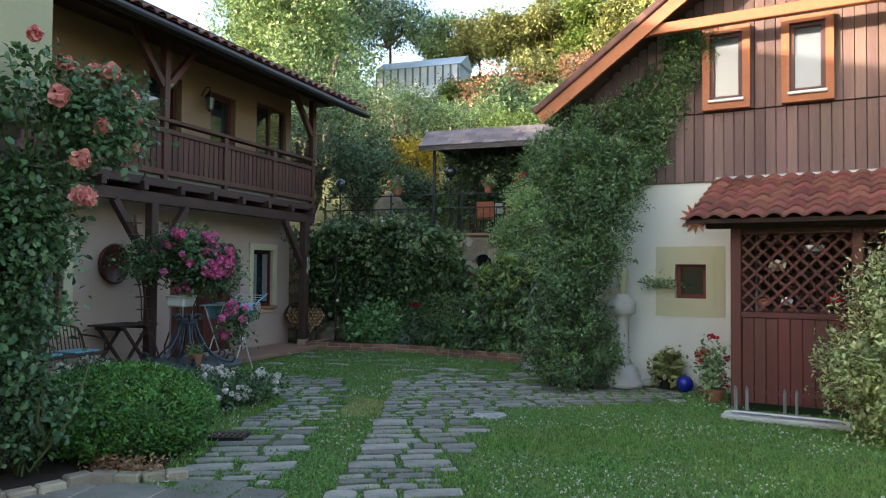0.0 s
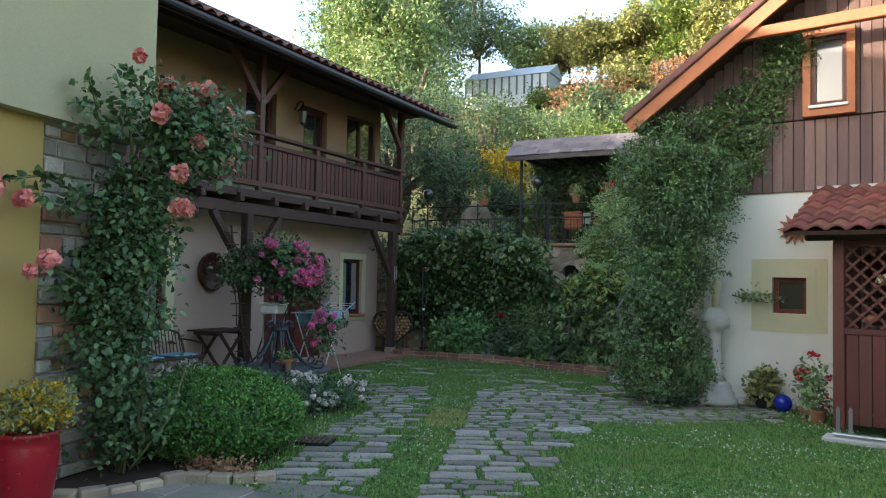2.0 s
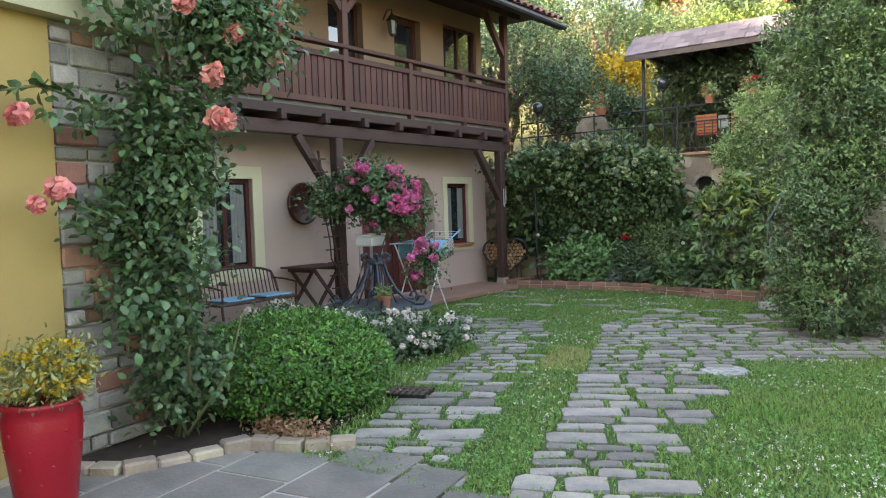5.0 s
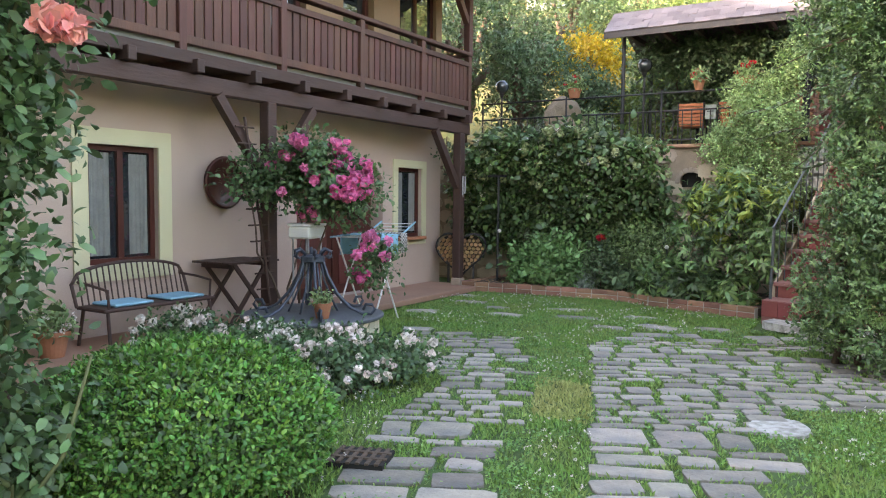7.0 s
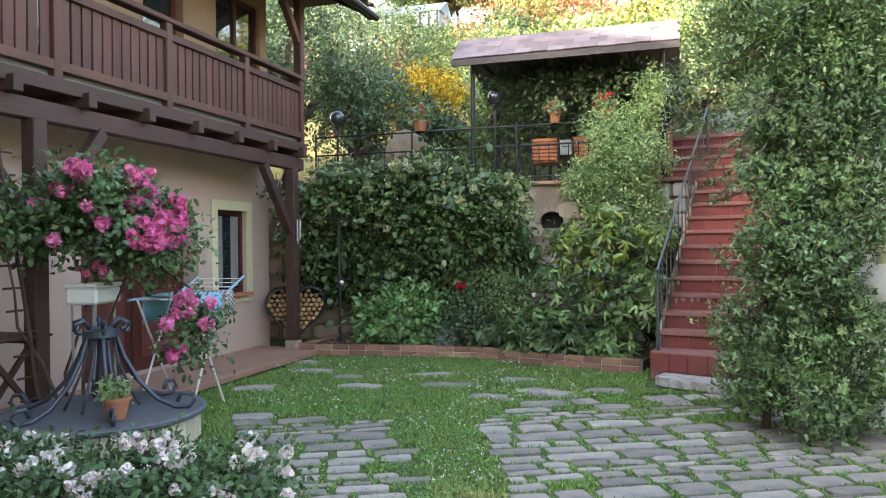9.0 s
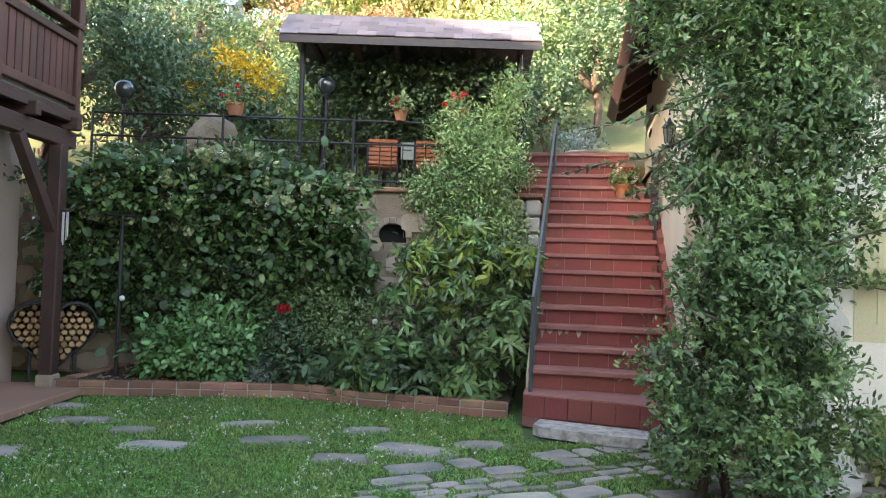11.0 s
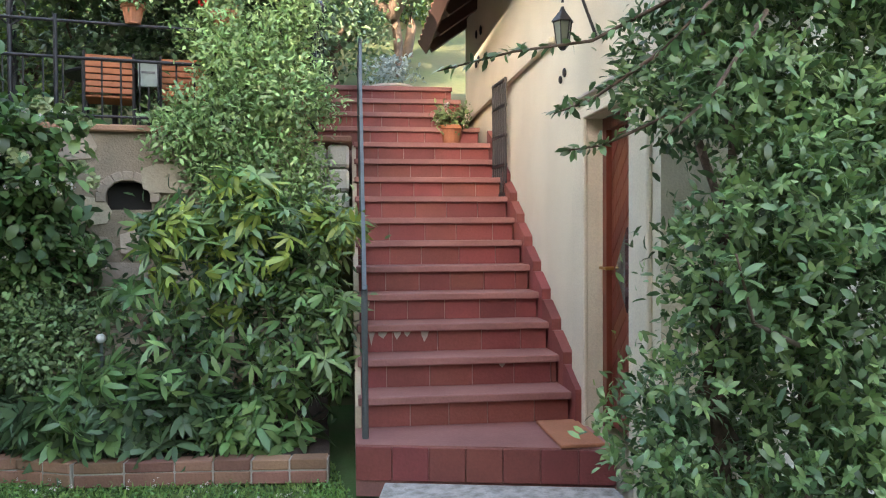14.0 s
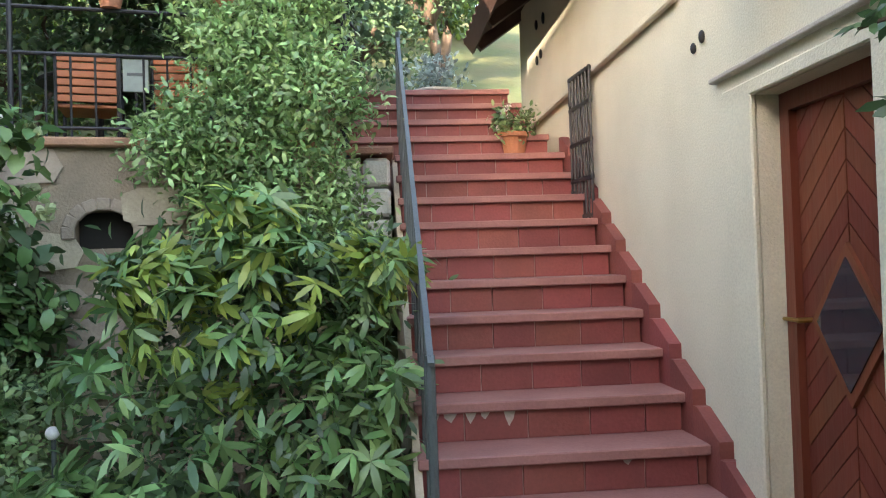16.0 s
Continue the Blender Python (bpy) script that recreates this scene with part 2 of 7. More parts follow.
M_GREEN = mat("green_plastic", (0.05, 0.38, 0.06), None, 0.4, 8, 80, 0.2, 0)
M_GHOUSE = glass_mat("greenhouse_panel", (0.42, 0.50, 0.58), 0.25)


# ---- builders ----
def mesh_of(name, bm, material, smooth=False):
    me = bpy.data.meshes.new(name)
    bm.normal_update()
    bm.to_mesh(me)
    bm.free()
    if material:
        me.materials.append(material)
    if smooth:
        for p in me.polygons:
            p.use_smooth = True
    return me


def part(name, bm, material, parent, label="", smooth=False):
    ob = new(name, mesh_of(name, bm, material, smooth))
    ob.parent = parent
    if label:
        ob["label"] = label
    return ob


def thing(name, m, label, category, group="", kind=""):
    ob = new(name)
    ob.matrix_world = m
    return tagged(ob, label, category, group, kind)


def solid(name, bm, material, label, category="", kind="structure", m=None, smooth=False):
    ob = new(name, mesh_of(name, bm, material, smooth))
    if m is not None:
        ob.matrix_world = m
    return tagged(ob, label, category or name.split("_")[0], kind=kind)


def box(bm, x0, y0, z0, x1, y1, z1, bevel=0.0, m=None):
    made = bmesh.ops.create_cube(bm, size=1.0)["verts"]
    s = Matrix.Translation(((x0 + x1) / 2, (y0 + y1) / 2, (z0 + z1) / 2)) @ Matrix.Diagonal((abs(x1 - x0), abs(y1 - y0), abs(z1 - z0), 1))
    bmesh.ops.transform(bm, matrix=(m @ s) if m is not None else s, verts=made)
    if bevel:
        es = {e for v in made for e in v.link_edges}
        bmesh.ops.bevel(bm, geom=list(es), offset=bevel, segments=1, affect="EDGES", profile=0.5)
    return bm


def bx(*a, **k):
    return box(bmesh.new(), *a, **k)


def rod(bm, a, b, r, r2=None, n=8):
    a, b = Vector(a), Vector(b)
    d = b - a
    made = bmesh.ops.create_cone(bm, cap_ends=True, segments=n, radius1=r, radius2=r if r2 is None else r2, depth=d.length)["verts"]
    bmesh.ops.transform(bm, matrix=Matrix.Translation((a + b) / 2) @ d.to_track_quat("Z", "Y").to_matrix().to_4x4(), verts=made)
    return bm


def beam(bm, a, b, w, h):
    """A square timber from a to b."""
    a, b = Vector(a), Vector(b)
    d = b - a
    made = bmesh.ops.create_cube(bm, size=1.0)["verts"]
    q = d.to_track_quat("Y", "Z").to_matrix().to_4x4()
    bmesh.ops.transform(bm, matrix=Matrix.Translation((a + b) / 2) @ q @ Matrix.Diagonal((w, d.length, h, 1)), verts=made)
    return bm


def lathe(bm, prof, n=24, at=(0, 0, 0)):
    rings = []
    for r, z in prof:
        rings.append([bm.verts.new((at[0] + r * math.cos(2 * math.pi * k / n), at[1] + r * math.sin(2 * math.pi * k / n), at[2] + z)) for k in range(n)])
    for a, b in zip(rings, rings[1:]):
        for k in range(n):
            bm.faces.new((a[k], a[(k + 1) % n], b[(k + 1) % n], b[k]))
    bm.faces.new(list(reversed(rings[0])))
    bm.faces.new(rings[-1])
    return bm


def tube(bm, pts, r, n=6):
    pts = [Vector(p) for p in pts]
    rings = []
    for i, p in enumerate(pts):
        d = (pts[min(i + 1, len(pts) - 1)] - pts[max(i - 1, 0)]).normalized()
        q = d.to_track_quat("Z", "Y")
        rr = r[i] if isinstance(r, (list, tuple)) else r
        rings.append([bm.verts.new(p + q @ Vector((rr * math.cos(2 * math.pi * k / n), rr * math.sin(2 * math.pi * k / n), 0))) for k in range(n)])
    for a, b in zip(rings, rings[1:]):
        for k in range(n):
            bm.faces.new((a[k], a[(k + 1) % n], b[(k + 1) % n], b[k]))
    bm.faces.new(list(reversed(rings[0])))
    bm.faces.new(rings[-1])
    return bm


def prism(bm, poly, z0, z1):
    lo = [bm.verts.new((x, y, z0)) for x, y in poly]
    hi = [bm.verts.new((x, y, z1)) for x, y in poly]
    n = len(poly)
    bm.faces.new(list(reversed(lo)))
    bm.faces.new(hi)
    for k in range(n):
        bm.faces.new((lo[k], lo[(k + 1) % n], hi[(k + 1) % n], hi[k]))
    bmesh.ops.recalc_face_normals(bm, faces=bm.faces)
    return bm


def wall_with_holes(bm, axis, at, thick, u0, u1, z0, z1, holes):
    """A wall along u (axis 'x' or 'y') with rectangular holes (ua, ub, za, zb); it fills from at to at + thick."""
    us = sorted({u0, u1, *[h[0] for h in holes], *[h[1] for h in holes]})
    for a, b in zip(us, us[1:]):
        cuts = sorted((h[2], h[3]) for h in holes if h[0] < (a + b) / 2 < h[1])
        z = z0
        for lo, hi in cuts + [(z1, z1)]:
            if lo > z + 1e-4:
                if axis == "y":
                    box(bm, at, a, z, at + thick, b, lo)
                else:
                    box(bm, a, at, z, b, at + thick, lo)
            z = max(z, hi)
    return bm


def leaf_mesh(name, pos, ahead, up, length, width, material, fold=0.25, full=True, droop=0.12):
    """One mesh of many folded leaves: rounded ones of six corners, or plain blades of four."""
    n = len(pos)
    ahead = ahead / (np.linalg.norm(ahead, axis=1, keepdims=True) + 1e-9)
    side = np.cross(ahead, up)
    side /= np.linalg.norm(side, axis=1, keepdims=True) + 1e-9
    up = np.cross(side, ahead)
    L, W = length[:, None], width[:, None]
    if full:
        rows = ((0.0, 0, 0, 0), (0.28, -0.42, 0.8, 0.0), (0.68, -0.44, 0.7, 0.45), (1.0, 0, 0, 1.0), (0.68, 0.44, 0.7, 0.45), (0.28, 0.42, 0.8, 0.0))
        tris = [0, 5, 1, 1, 5, 4, 1, 4, 2, 2, 4, 3]
    else:
        rows = ((0.0, 0, 0, 0), (0.45, -0.5, 1.0, 0), (1.0, 0, 0, 1.0), (0.45, 0.5, 1.0, 0))
        tris = [0, 2, 1, 0, 3, 2]
    nv, nt = len(rows), len(tris) // 3
    v = np.empty((n, nv, 3), np.float32)
    for q, (a, b, f, dr) in enumerate(rows):
        v[:, q] = pos + ahead * L * a + side * W * b + up * (W * fold * f - L * droop * dr)
    me = bpy.data.meshes.new(name)
    me.vertices.add(nv * n)
    me.vertices.foreach_set("co", v.ravel())
    idx = (np.arange(n)[:, None] * nv + np.array(tris)).ravel().astype(np.int32)
    me.loops.add(3 * nt * n)
    me.loops.foreach_set("vertex_index", idx)
    me.polygons.add(nt * n)
    me.polygons.foreach_set("loop_start", np.arange(0, 3 * nt * n, 3, dtype=np.int32))
    me.polygons.foreach_set("loop_total", np.full(nt * n, 3, np.int32))
    me.update(calc_edges=True)
    me.materials.append(material)
    return me


def foliage(name, parent, blobs, n, size, material, seed, clump=0.14, per=14, ratio=0.5, shell=0.55, droop=0.3, label="", up_bias=0.9, full=True, uneven=0.16):
    """Leaves in clumps over a union of ellipsoids (x, y, z, rx, ry, rz), in the parent's space."""
    rg = np.random.default_rng(seed)
    bl = np.array(blobs, float)
    vol = (bl[:, 3] * bl[:, 4] * bl[:, 5]) ** (2 / 3)
    nc = max(1, n // per)
    which = rg.choice(len(bl), nc, p=vol / vol.sum())
    d = rg.normal(size=(nc, 3))
    d /= np.linalg.norm(d, axis=1, keepdims=True)
    r = (shell + (1 - shell) * rg.random(nc) ** 0.6) * (1 + uneven * rg.normal(size=nc).clip(-1.5, 1.5))
    c = bl[which, :3] + d * r[:, None] * bl[which, 3:]
    pos = np.repeat(c, per, 0) + rg.normal(size=(nc * per, 3)) * clump
    out = np.repeat(d, per, 0)
    ahead = out * 0.7 + rg.normal(size=out.shape) * 0.75 + np.array([0, 0, 0.35 - droop])
    up = out * 0.8 + np.array([0, 0, up_bias]) + rg.normal(size=out.shape) * 0.45
    keep = pos[:, 2] > 0.02
    L = size * rg.uniform(0.6, 1.3, len(pos))
    me = leaf_mesh(name, pos[keep], ahead[keep], up[keep], L[keep], (L * ratio)[keep], material, full=full)
    ob = new(name, me)
    ob.parent = parent
    ob["kind"] = "stuff"
    if label:
        ob["label"] = label
    return ob


def petals(name, parent, centers, radius, material, seed, per=16, label="", curl=0.5):
    """Blossoms: a rosette of curled petals at each centre."""
    rg = np.random.default_rng(seed)
    c = np.repeat(np.array(centers, float), per, 0)
    d = rg.normal(size=c.shape)
    d /= np.linalg.norm(d, axis=1, keepdims=True)
    rad = np.repeat(radius * rg.uniform(0.7, 1.25, len(centers)), per)
    pos = c + d * rad[:, None] * 0.5
    ahead = np.cross(d, rg.normal(size=d.shape)) + d * 0.35
    me = leaf_mesh(name, pos, ahead, d, rad * 0.62, rad * 0.75, material, -0.12, full=len(centers) < 400)
    ob = new(name, me)
    ob.parent = parent
    ob["kind"] = "stuff"
    if label:
        ob["label"] = label
    return ob


def on_blobs(blobs, n, seed, zmin=-9, front=None):
    rg = np.random.default_rng(seed)
    bl = np.array(blobs, float)
    got = []
    while len(got) < n:
        b = bl[rg.integers(len(bl))]
        d = rg.normal(size=3)
        d /= np.linalg.norm(d)
        if front is not None and d @ np.array(front) < -0.2:
            continue
        p = b[:3] + d * b[3:] * rg.uniform(0.95, 1.12)
        if p[2] > zmin:
            got.append(p)
    return got


def stems(name, parent, lines, r, material=None):
    bm = bmesh.new()
    for ln in lines:
        tube(bm, ln, [r * (1 - 0.6 * i / (len(ln) - 1)) for i in range(len(ln))], 6)
    return part(name, bm, material or M_BARK, parent, smooth=True)


def bent(a, b, seed, k=5, amp=0.08):
    rg = random.Random(seed)
    a, b = Vector(a), Vector(b)
    return [a.lerp(b, i / k) + Vector((rg.uniform(-amp, amp), rg.uniform(-amp, amp), 0)) * (0 if i in (0, k) else 1) for i in range(k + 1)]

# ---- setting ----
I4 = Matrix.Identity(4)
G = pose(-0.25, 8.6, 0, 0, 0, -10)   # gable house: x along its front, y along its stair side
Y = pose(-3.45, -0.05, 0, 0, 0, 10)  # yellow house: y along its front, x out of it


def height(x, y):
    """Ground level: flat yard, raised terrace, rising hill."""
    if y < 12.3 or (x > -1.9 and y < 14.6):
        return -0.02
    base = 2.42 if x < -1.9 else 3.2
    h = base + max(0.0, y - 15.0) * 0.40
    h = min(h, base + 14.0 + max(0, y - 50) * 0.08)
    return h + (0.5 * math.sin(x * 0.31 + 1) * math.cos(y * 0.23) if y > 18 else 0)


def ground_sheet():
    bm = bmesh.new()
    xs = [-400, -200, -100] + [-60 + 4 * i for i in range(11)] + [-15 + 1.3 * i for i in range(10)] + [-1.95, -1.85, -1, 0, 1, 2, 3, 4, 6, 8] + [12 + 5 * i for i in range(10)] + [100, 200, 400]
    ys = [-400, -200, -60, -20, -8] + [-6 + i for i in range(18)] + [12.25, 12.32, 13.4, 14.5, 14.62, 16, 18] + [20 + 3 * i for i in range(16)] + [80, 120, 200, 400]
    vs = [[bm.verts.new((x, y, height(x, y))) for x in xs] for y in ys]
    for j in range(len(ys) - 1):
        for i in range(len(xs) - 1):
            f = bm.faces.new((vs[j][i], vs[j][i + 1], vs[j + 1][i + 1], vs[j + 1][i]))
            f.material_index = 1 if ys[j] >= 12.2 else 0
    ob = solid("ground", bm, M_GRASSBED, "garden ground rising into an overgrown hillside", "ground", smooth=True)
    ob.data.materials.append(M_HILL)


ground_sheet()
solid("pavement_patio", prism(bmesh.new(), [(-3.6, -7), (6.9, -7), (-0.2, 1.38), (-1.2, 1.30), (-2.2, 1.45), (-3.3, 1.1)], -0.03, 0.0), M_MORTAR, "pale mortar bed of the flagstone patio", "pavement")
solid("floor_porch", bx(-7.2, 2.0, 0, -6.15, 10.75, 0.08, 0.01), M_PORCH, "terracotta coloured porch floor along the house", "floor")


# left house
def window(name, m, w, h, frame_mat, glass, label, depth=0.12, rail=0.06, cross=True, curtain=False, trim=0.0, trim_mat=None, sill=True):
    """A window in the plane x = 0 facing +x, its lower corner at the origin, running along +y."""
    t = thing(name, m, label, "window", kind="structure")
    fr = bmesh.new()
    box(fr, -depth, 0, 0, -depth + 0.06, w, rail)
    box(fr, -depth, 0, h - rail, -depth + 0.06, w, h)
    box(fr, -depth, 0, rail, -depth + 0.06, rail, h - rail)
    box(fr, -depth, w - rail, rail, -depth + 0.06, w, h - rail)
    if cross:
        box(fr, -depth + 0.002, w / 2 - 0.035, rail, -depth + 0.058, w / 2 + 0.035, h - rail)
    wf = part("window_frame", fr, frame_mat, t)
    part("pane", bx(-depth + 0.015, rail, rail, -depth + 0.025, w - rail, h - rail), glass, wf)
    if curtain:
        bm = bmesh.new()
        for a, b in ((rail + 0.02, w * 0.36), (w * 0.64, w - rail - 0.02)):
            n = 12
            vs = []
            for k in range(n + 1):
                y = a + (b - a) * k / n
                x = -depth + 0.032 + 0.006 * math.sin(k * 2.2)
                vs.append((bm.verts.new((x, y, rail + 0.03)), bm.verts.new((x, y, h - rail - 0.02))))
            for p, q in zip(vs, vs[1:]):
                bm.faces.new((p[0], q[0], q[1], p[1]))
        part("curtain", bm, M_CURTAIN, t, "drawn-back pale net curtain")
    # black sheet behind the window paints the unlit room
    part("shade_backing", bx(-0.32, -0.01, -0.01, -0.30, w + 0.01, h + 0.01), M_DARK, t)
    if trim:
        tb = bmesh.new()
        for q in ((-trim, -trim, w + trim, 0), (-trim, h, w + trim, h + trim), (-trim, 0, 0, h), (w, 0, w + trim, h)):
            box(tb, 0, q[0], q[1], 0.025, q[2], q[3])
        part("surround", tb, trim_mat, t)
    if sill:
        part("window_sill", bx(-0.05, -0.06, -0.05, 0.09, w + 0.06, 0.0, 0.008), M_TERRA if trim else M_WPAINT, t)
    return t


WX = -7.2
holes_low = [(4.2, 5.05, 0.82, 2.08), (9.7, 10.42, 0.9, 2.06), (7.3, 9.3, 0.08, 2.15)]
bm = wall_with_holes(bmesh.new(), "y", WX - 0.35, 0.35, -1.0, 11.05, 0, 2.92, holes_low)
solid("wall_west_lower", bm, M_PINK, "pale pink rendered ground-floor house wall", "wall")
holes_up = [(6.7, 7.5, 3.05, 5.0), (8.3, 9.05, 3.05, 4.98), (9.75, 10.85, 3.9, 5.1)]
bm = wall_with_holes(bmesh.new(), "y", WX - 0.35, 0.35, -1.0, 11.05, 2.92, 5.75, holes_up)
solid("wall_west_upper", bm, M_OCHRESHADE, "ochre rendered upper house wall behind the balcony, coloured darker for roof shade", "wall")
solid("wall_west_end", bx(-13, 10.75, 0, WX - 0.36, 11.05, 6.2), M_OCHRESHADE, "rendered end wall of the house", "wall")
solid("wall_west_back", bx(-13.3, -6, 0, -13.0, 11.05, 5.6), M_OCHRESHADE, "rendered rear wall of the house", "wall")
solid("ceiling_balcony", bx(-7.2, -1, 5.42, -5.95, 11.9, 5.46), M_BEAM, "dark boarded soffit over the balcony", "ceiling")
window("window_1", Matrix.Translation((WX, 4.2, 0.82)), 0.85, 1.26, M_DDOOR, M_GLASS, "brown wooden window with net curtains and a yellow surround", curtain=True, trim=0.17, trim_mat=M_TRIM, sill=False)
window("window_2", Matrix.Translation((WX, 9.7, 0.9)), 0.72, 1.16, M_DDOOR, M_GLASS, "small brown window with drawn curtains and yellow surround", cross=False, curtain=True, trim=0.13, trim_mat=M_TRIM)


window("window_6", Matrix.Translation((WX, 9.75, 3.9)), 1.10, 1.2, M_DDOOR, M_GLASS, "dark wide window in the ochre wall behind the balcony", rail=0.05, sill=False)


def arched_door():
    t = thing("door_1", Matrix.Translation((WX, 7.3, 0.08)), "dark red-brown double house door in a clipped arch", "door", kind="structure")
    for k in range(2):
        part("door_leaf", bx(-0.25, 0.02 + k * 0.98, 0.0, -0.2, 0.98 + k * 0.98, 2.05, 0.008), M_DDOOR, t)
        for j in range(2):
            part("door_panel", bx(-0.202, 0.15 + k * 0.98, 0.15 + j * 0.95, -0.185, 0.85 + k * 0.98, 0.95 + j * 0.95, 0.012), M_REDWOOD, t)
    for s in (0, 1):
        b2 = bmesh.new()
        y0, y1 = (0.0, 0.26) if s == 0 else (2.0, 1.74)
        vs = [(y0, 1.78), (y0, 2.07), (y1, 2.07)]
        lo = [b2.verts.new((-0.2, y, z)) for y, z in vs]
        hi = [b2.verts.new((-0.003, y, z)) for y, z in vs]
        b2.faces.new(lo)
        b2.faces.new(hi)
        for q in range(3):
            b2.faces.new((lo[q], lo[(q + 1) % 3], hi[(q + 1) % 3], hi[q]))
        bmesh.ops.recalc_face_normals(b2, faces=b2.faces)
        part("corner_fillet", b2, M_PINK, t)


arched_door()
for k, (a, b, c, d) in enumerate(holes_up[:2]):
    t = thing("door_2" if k == 0 else "door_3", Matrix.Translation((WX, a, c)), "dark wooden balcony door standing in shade", "door", kind="structure")
    part("door_frame", wall_with_holes(bmesh.new(), "y", -0.2, 0.08, 0, b - a, 0, d - c, [(0.08, b - a - 0.08, 0.05, d - c - 0.08)]), M_DDOOR, t)
    part("pane", bx(-0.19, 0.08, 0.05, -0.17, b - a - 0.08, d - c - 0.08), M_GLASS, t)
    # black sheet paints the dark behind the balcony door
    part("shade_backing", bx(-0.34, -0.01, 0, -0.33, b - a + 0.01, d - c), M_DARK, t)


def roof_tiles(bm, length, run, pitch, u=0.24, v=0.34, thick=0.02, amp=0.035):
    """Wavy clay tiles on a plane: courses along x of given length, rising along y by run."""
    nu, nv = max(1, round(length / u)), max(1, round(run / v))
    u, v = length / nu, run / nv
    for j in range(nv):
        for i in range(nu):
            x0, y0 = i * u, j * v
            pr = [(0, 0.0), (0.2, 0.1), (0.4, 0.75), (0.6, 1.0), (0.8, 0.75), (1.0, 0.1)]
            lo, hi = [], []
            for a, h in pr:
                z = h * amp
                lo.append(bm.verts.new((x0 + a * u * 1.04, y0 - 0.02, z + 0.03)))
                hi.append(bm.verts.new((x0 + a * u * 1.04, y0 + v, z)))
            lo2 = [bm.verts.new((p.co.x, p.co.y, p.co.z - thick)) for p in lo]
            for q in range(len(pr) - 1):
                bm.faces.new((lo[q], lo[q + 1], hi[q + 1], hi[q]))
                bm.faces.new((lo2[q], lo2[q + 1], lo[q + 1], lo[q]))
    return bm


def left_roof():
    t = thing("roof_left", I4, "dark clay-tiled roof with wooden eaves over the balcony", "roof", kind="structure")
    p = radians(24)
    # south end and ridge, both unseen, are extended to shade the stair wall
    m = Matrix.Translation((-5.85, -6.0, 5.3)) @ Matrix.Rotation(radians(90), 4, "Z") @ Matrix.Rotation(p, 4, "X")
    part("roof_deck", bx(0, -0.02, -0.09, 18.0, 6.4, -0.03, m=m), M_BEAM, t)
    b2 = roof_tiles(bmesh.new(), 18.0, 6.4, p, amp=0.06)
    bmesh.ops.transform(b2, matrix=m, verts=b2.verts)
    ob = part("roof_tiles", b2, M_TILE, t)
    ob["kind"] = "stuff"
    m2 = Matrix.Translation((-17.5, 12.0, 5.3)) @ Matrix.Rotation(radians(-90), 4, "Z") @ Matrix.Rotation(p, 4, "X")
    part("rear_slope", bx(0, 0, -0.09, 18.0, 6.4, 0.0, m=m2), M_TILE, t)
    part("fascia", bx(-5.9, -2, 5.13, -5.84, 12.0, 5.28), M_BEAM, t)
    g = bmesh.new()
    rod(g, (-5.78, -2, 5.2), (-5.78, 12.0, 5.16), 0.055, n=8)
    part("gutter", g, M_IRON, t, "dark half-round gutter")
    for k in range(22):
        y = -1.6 + 0.63 * k
        b3 = bmesh.new()
        beam(b3, (-7.2, y, 5.86), (-5.92, y, 5.22), 0.08, 0.12)
        part("rafter", b3, M_BEAM, t)


left_roof()


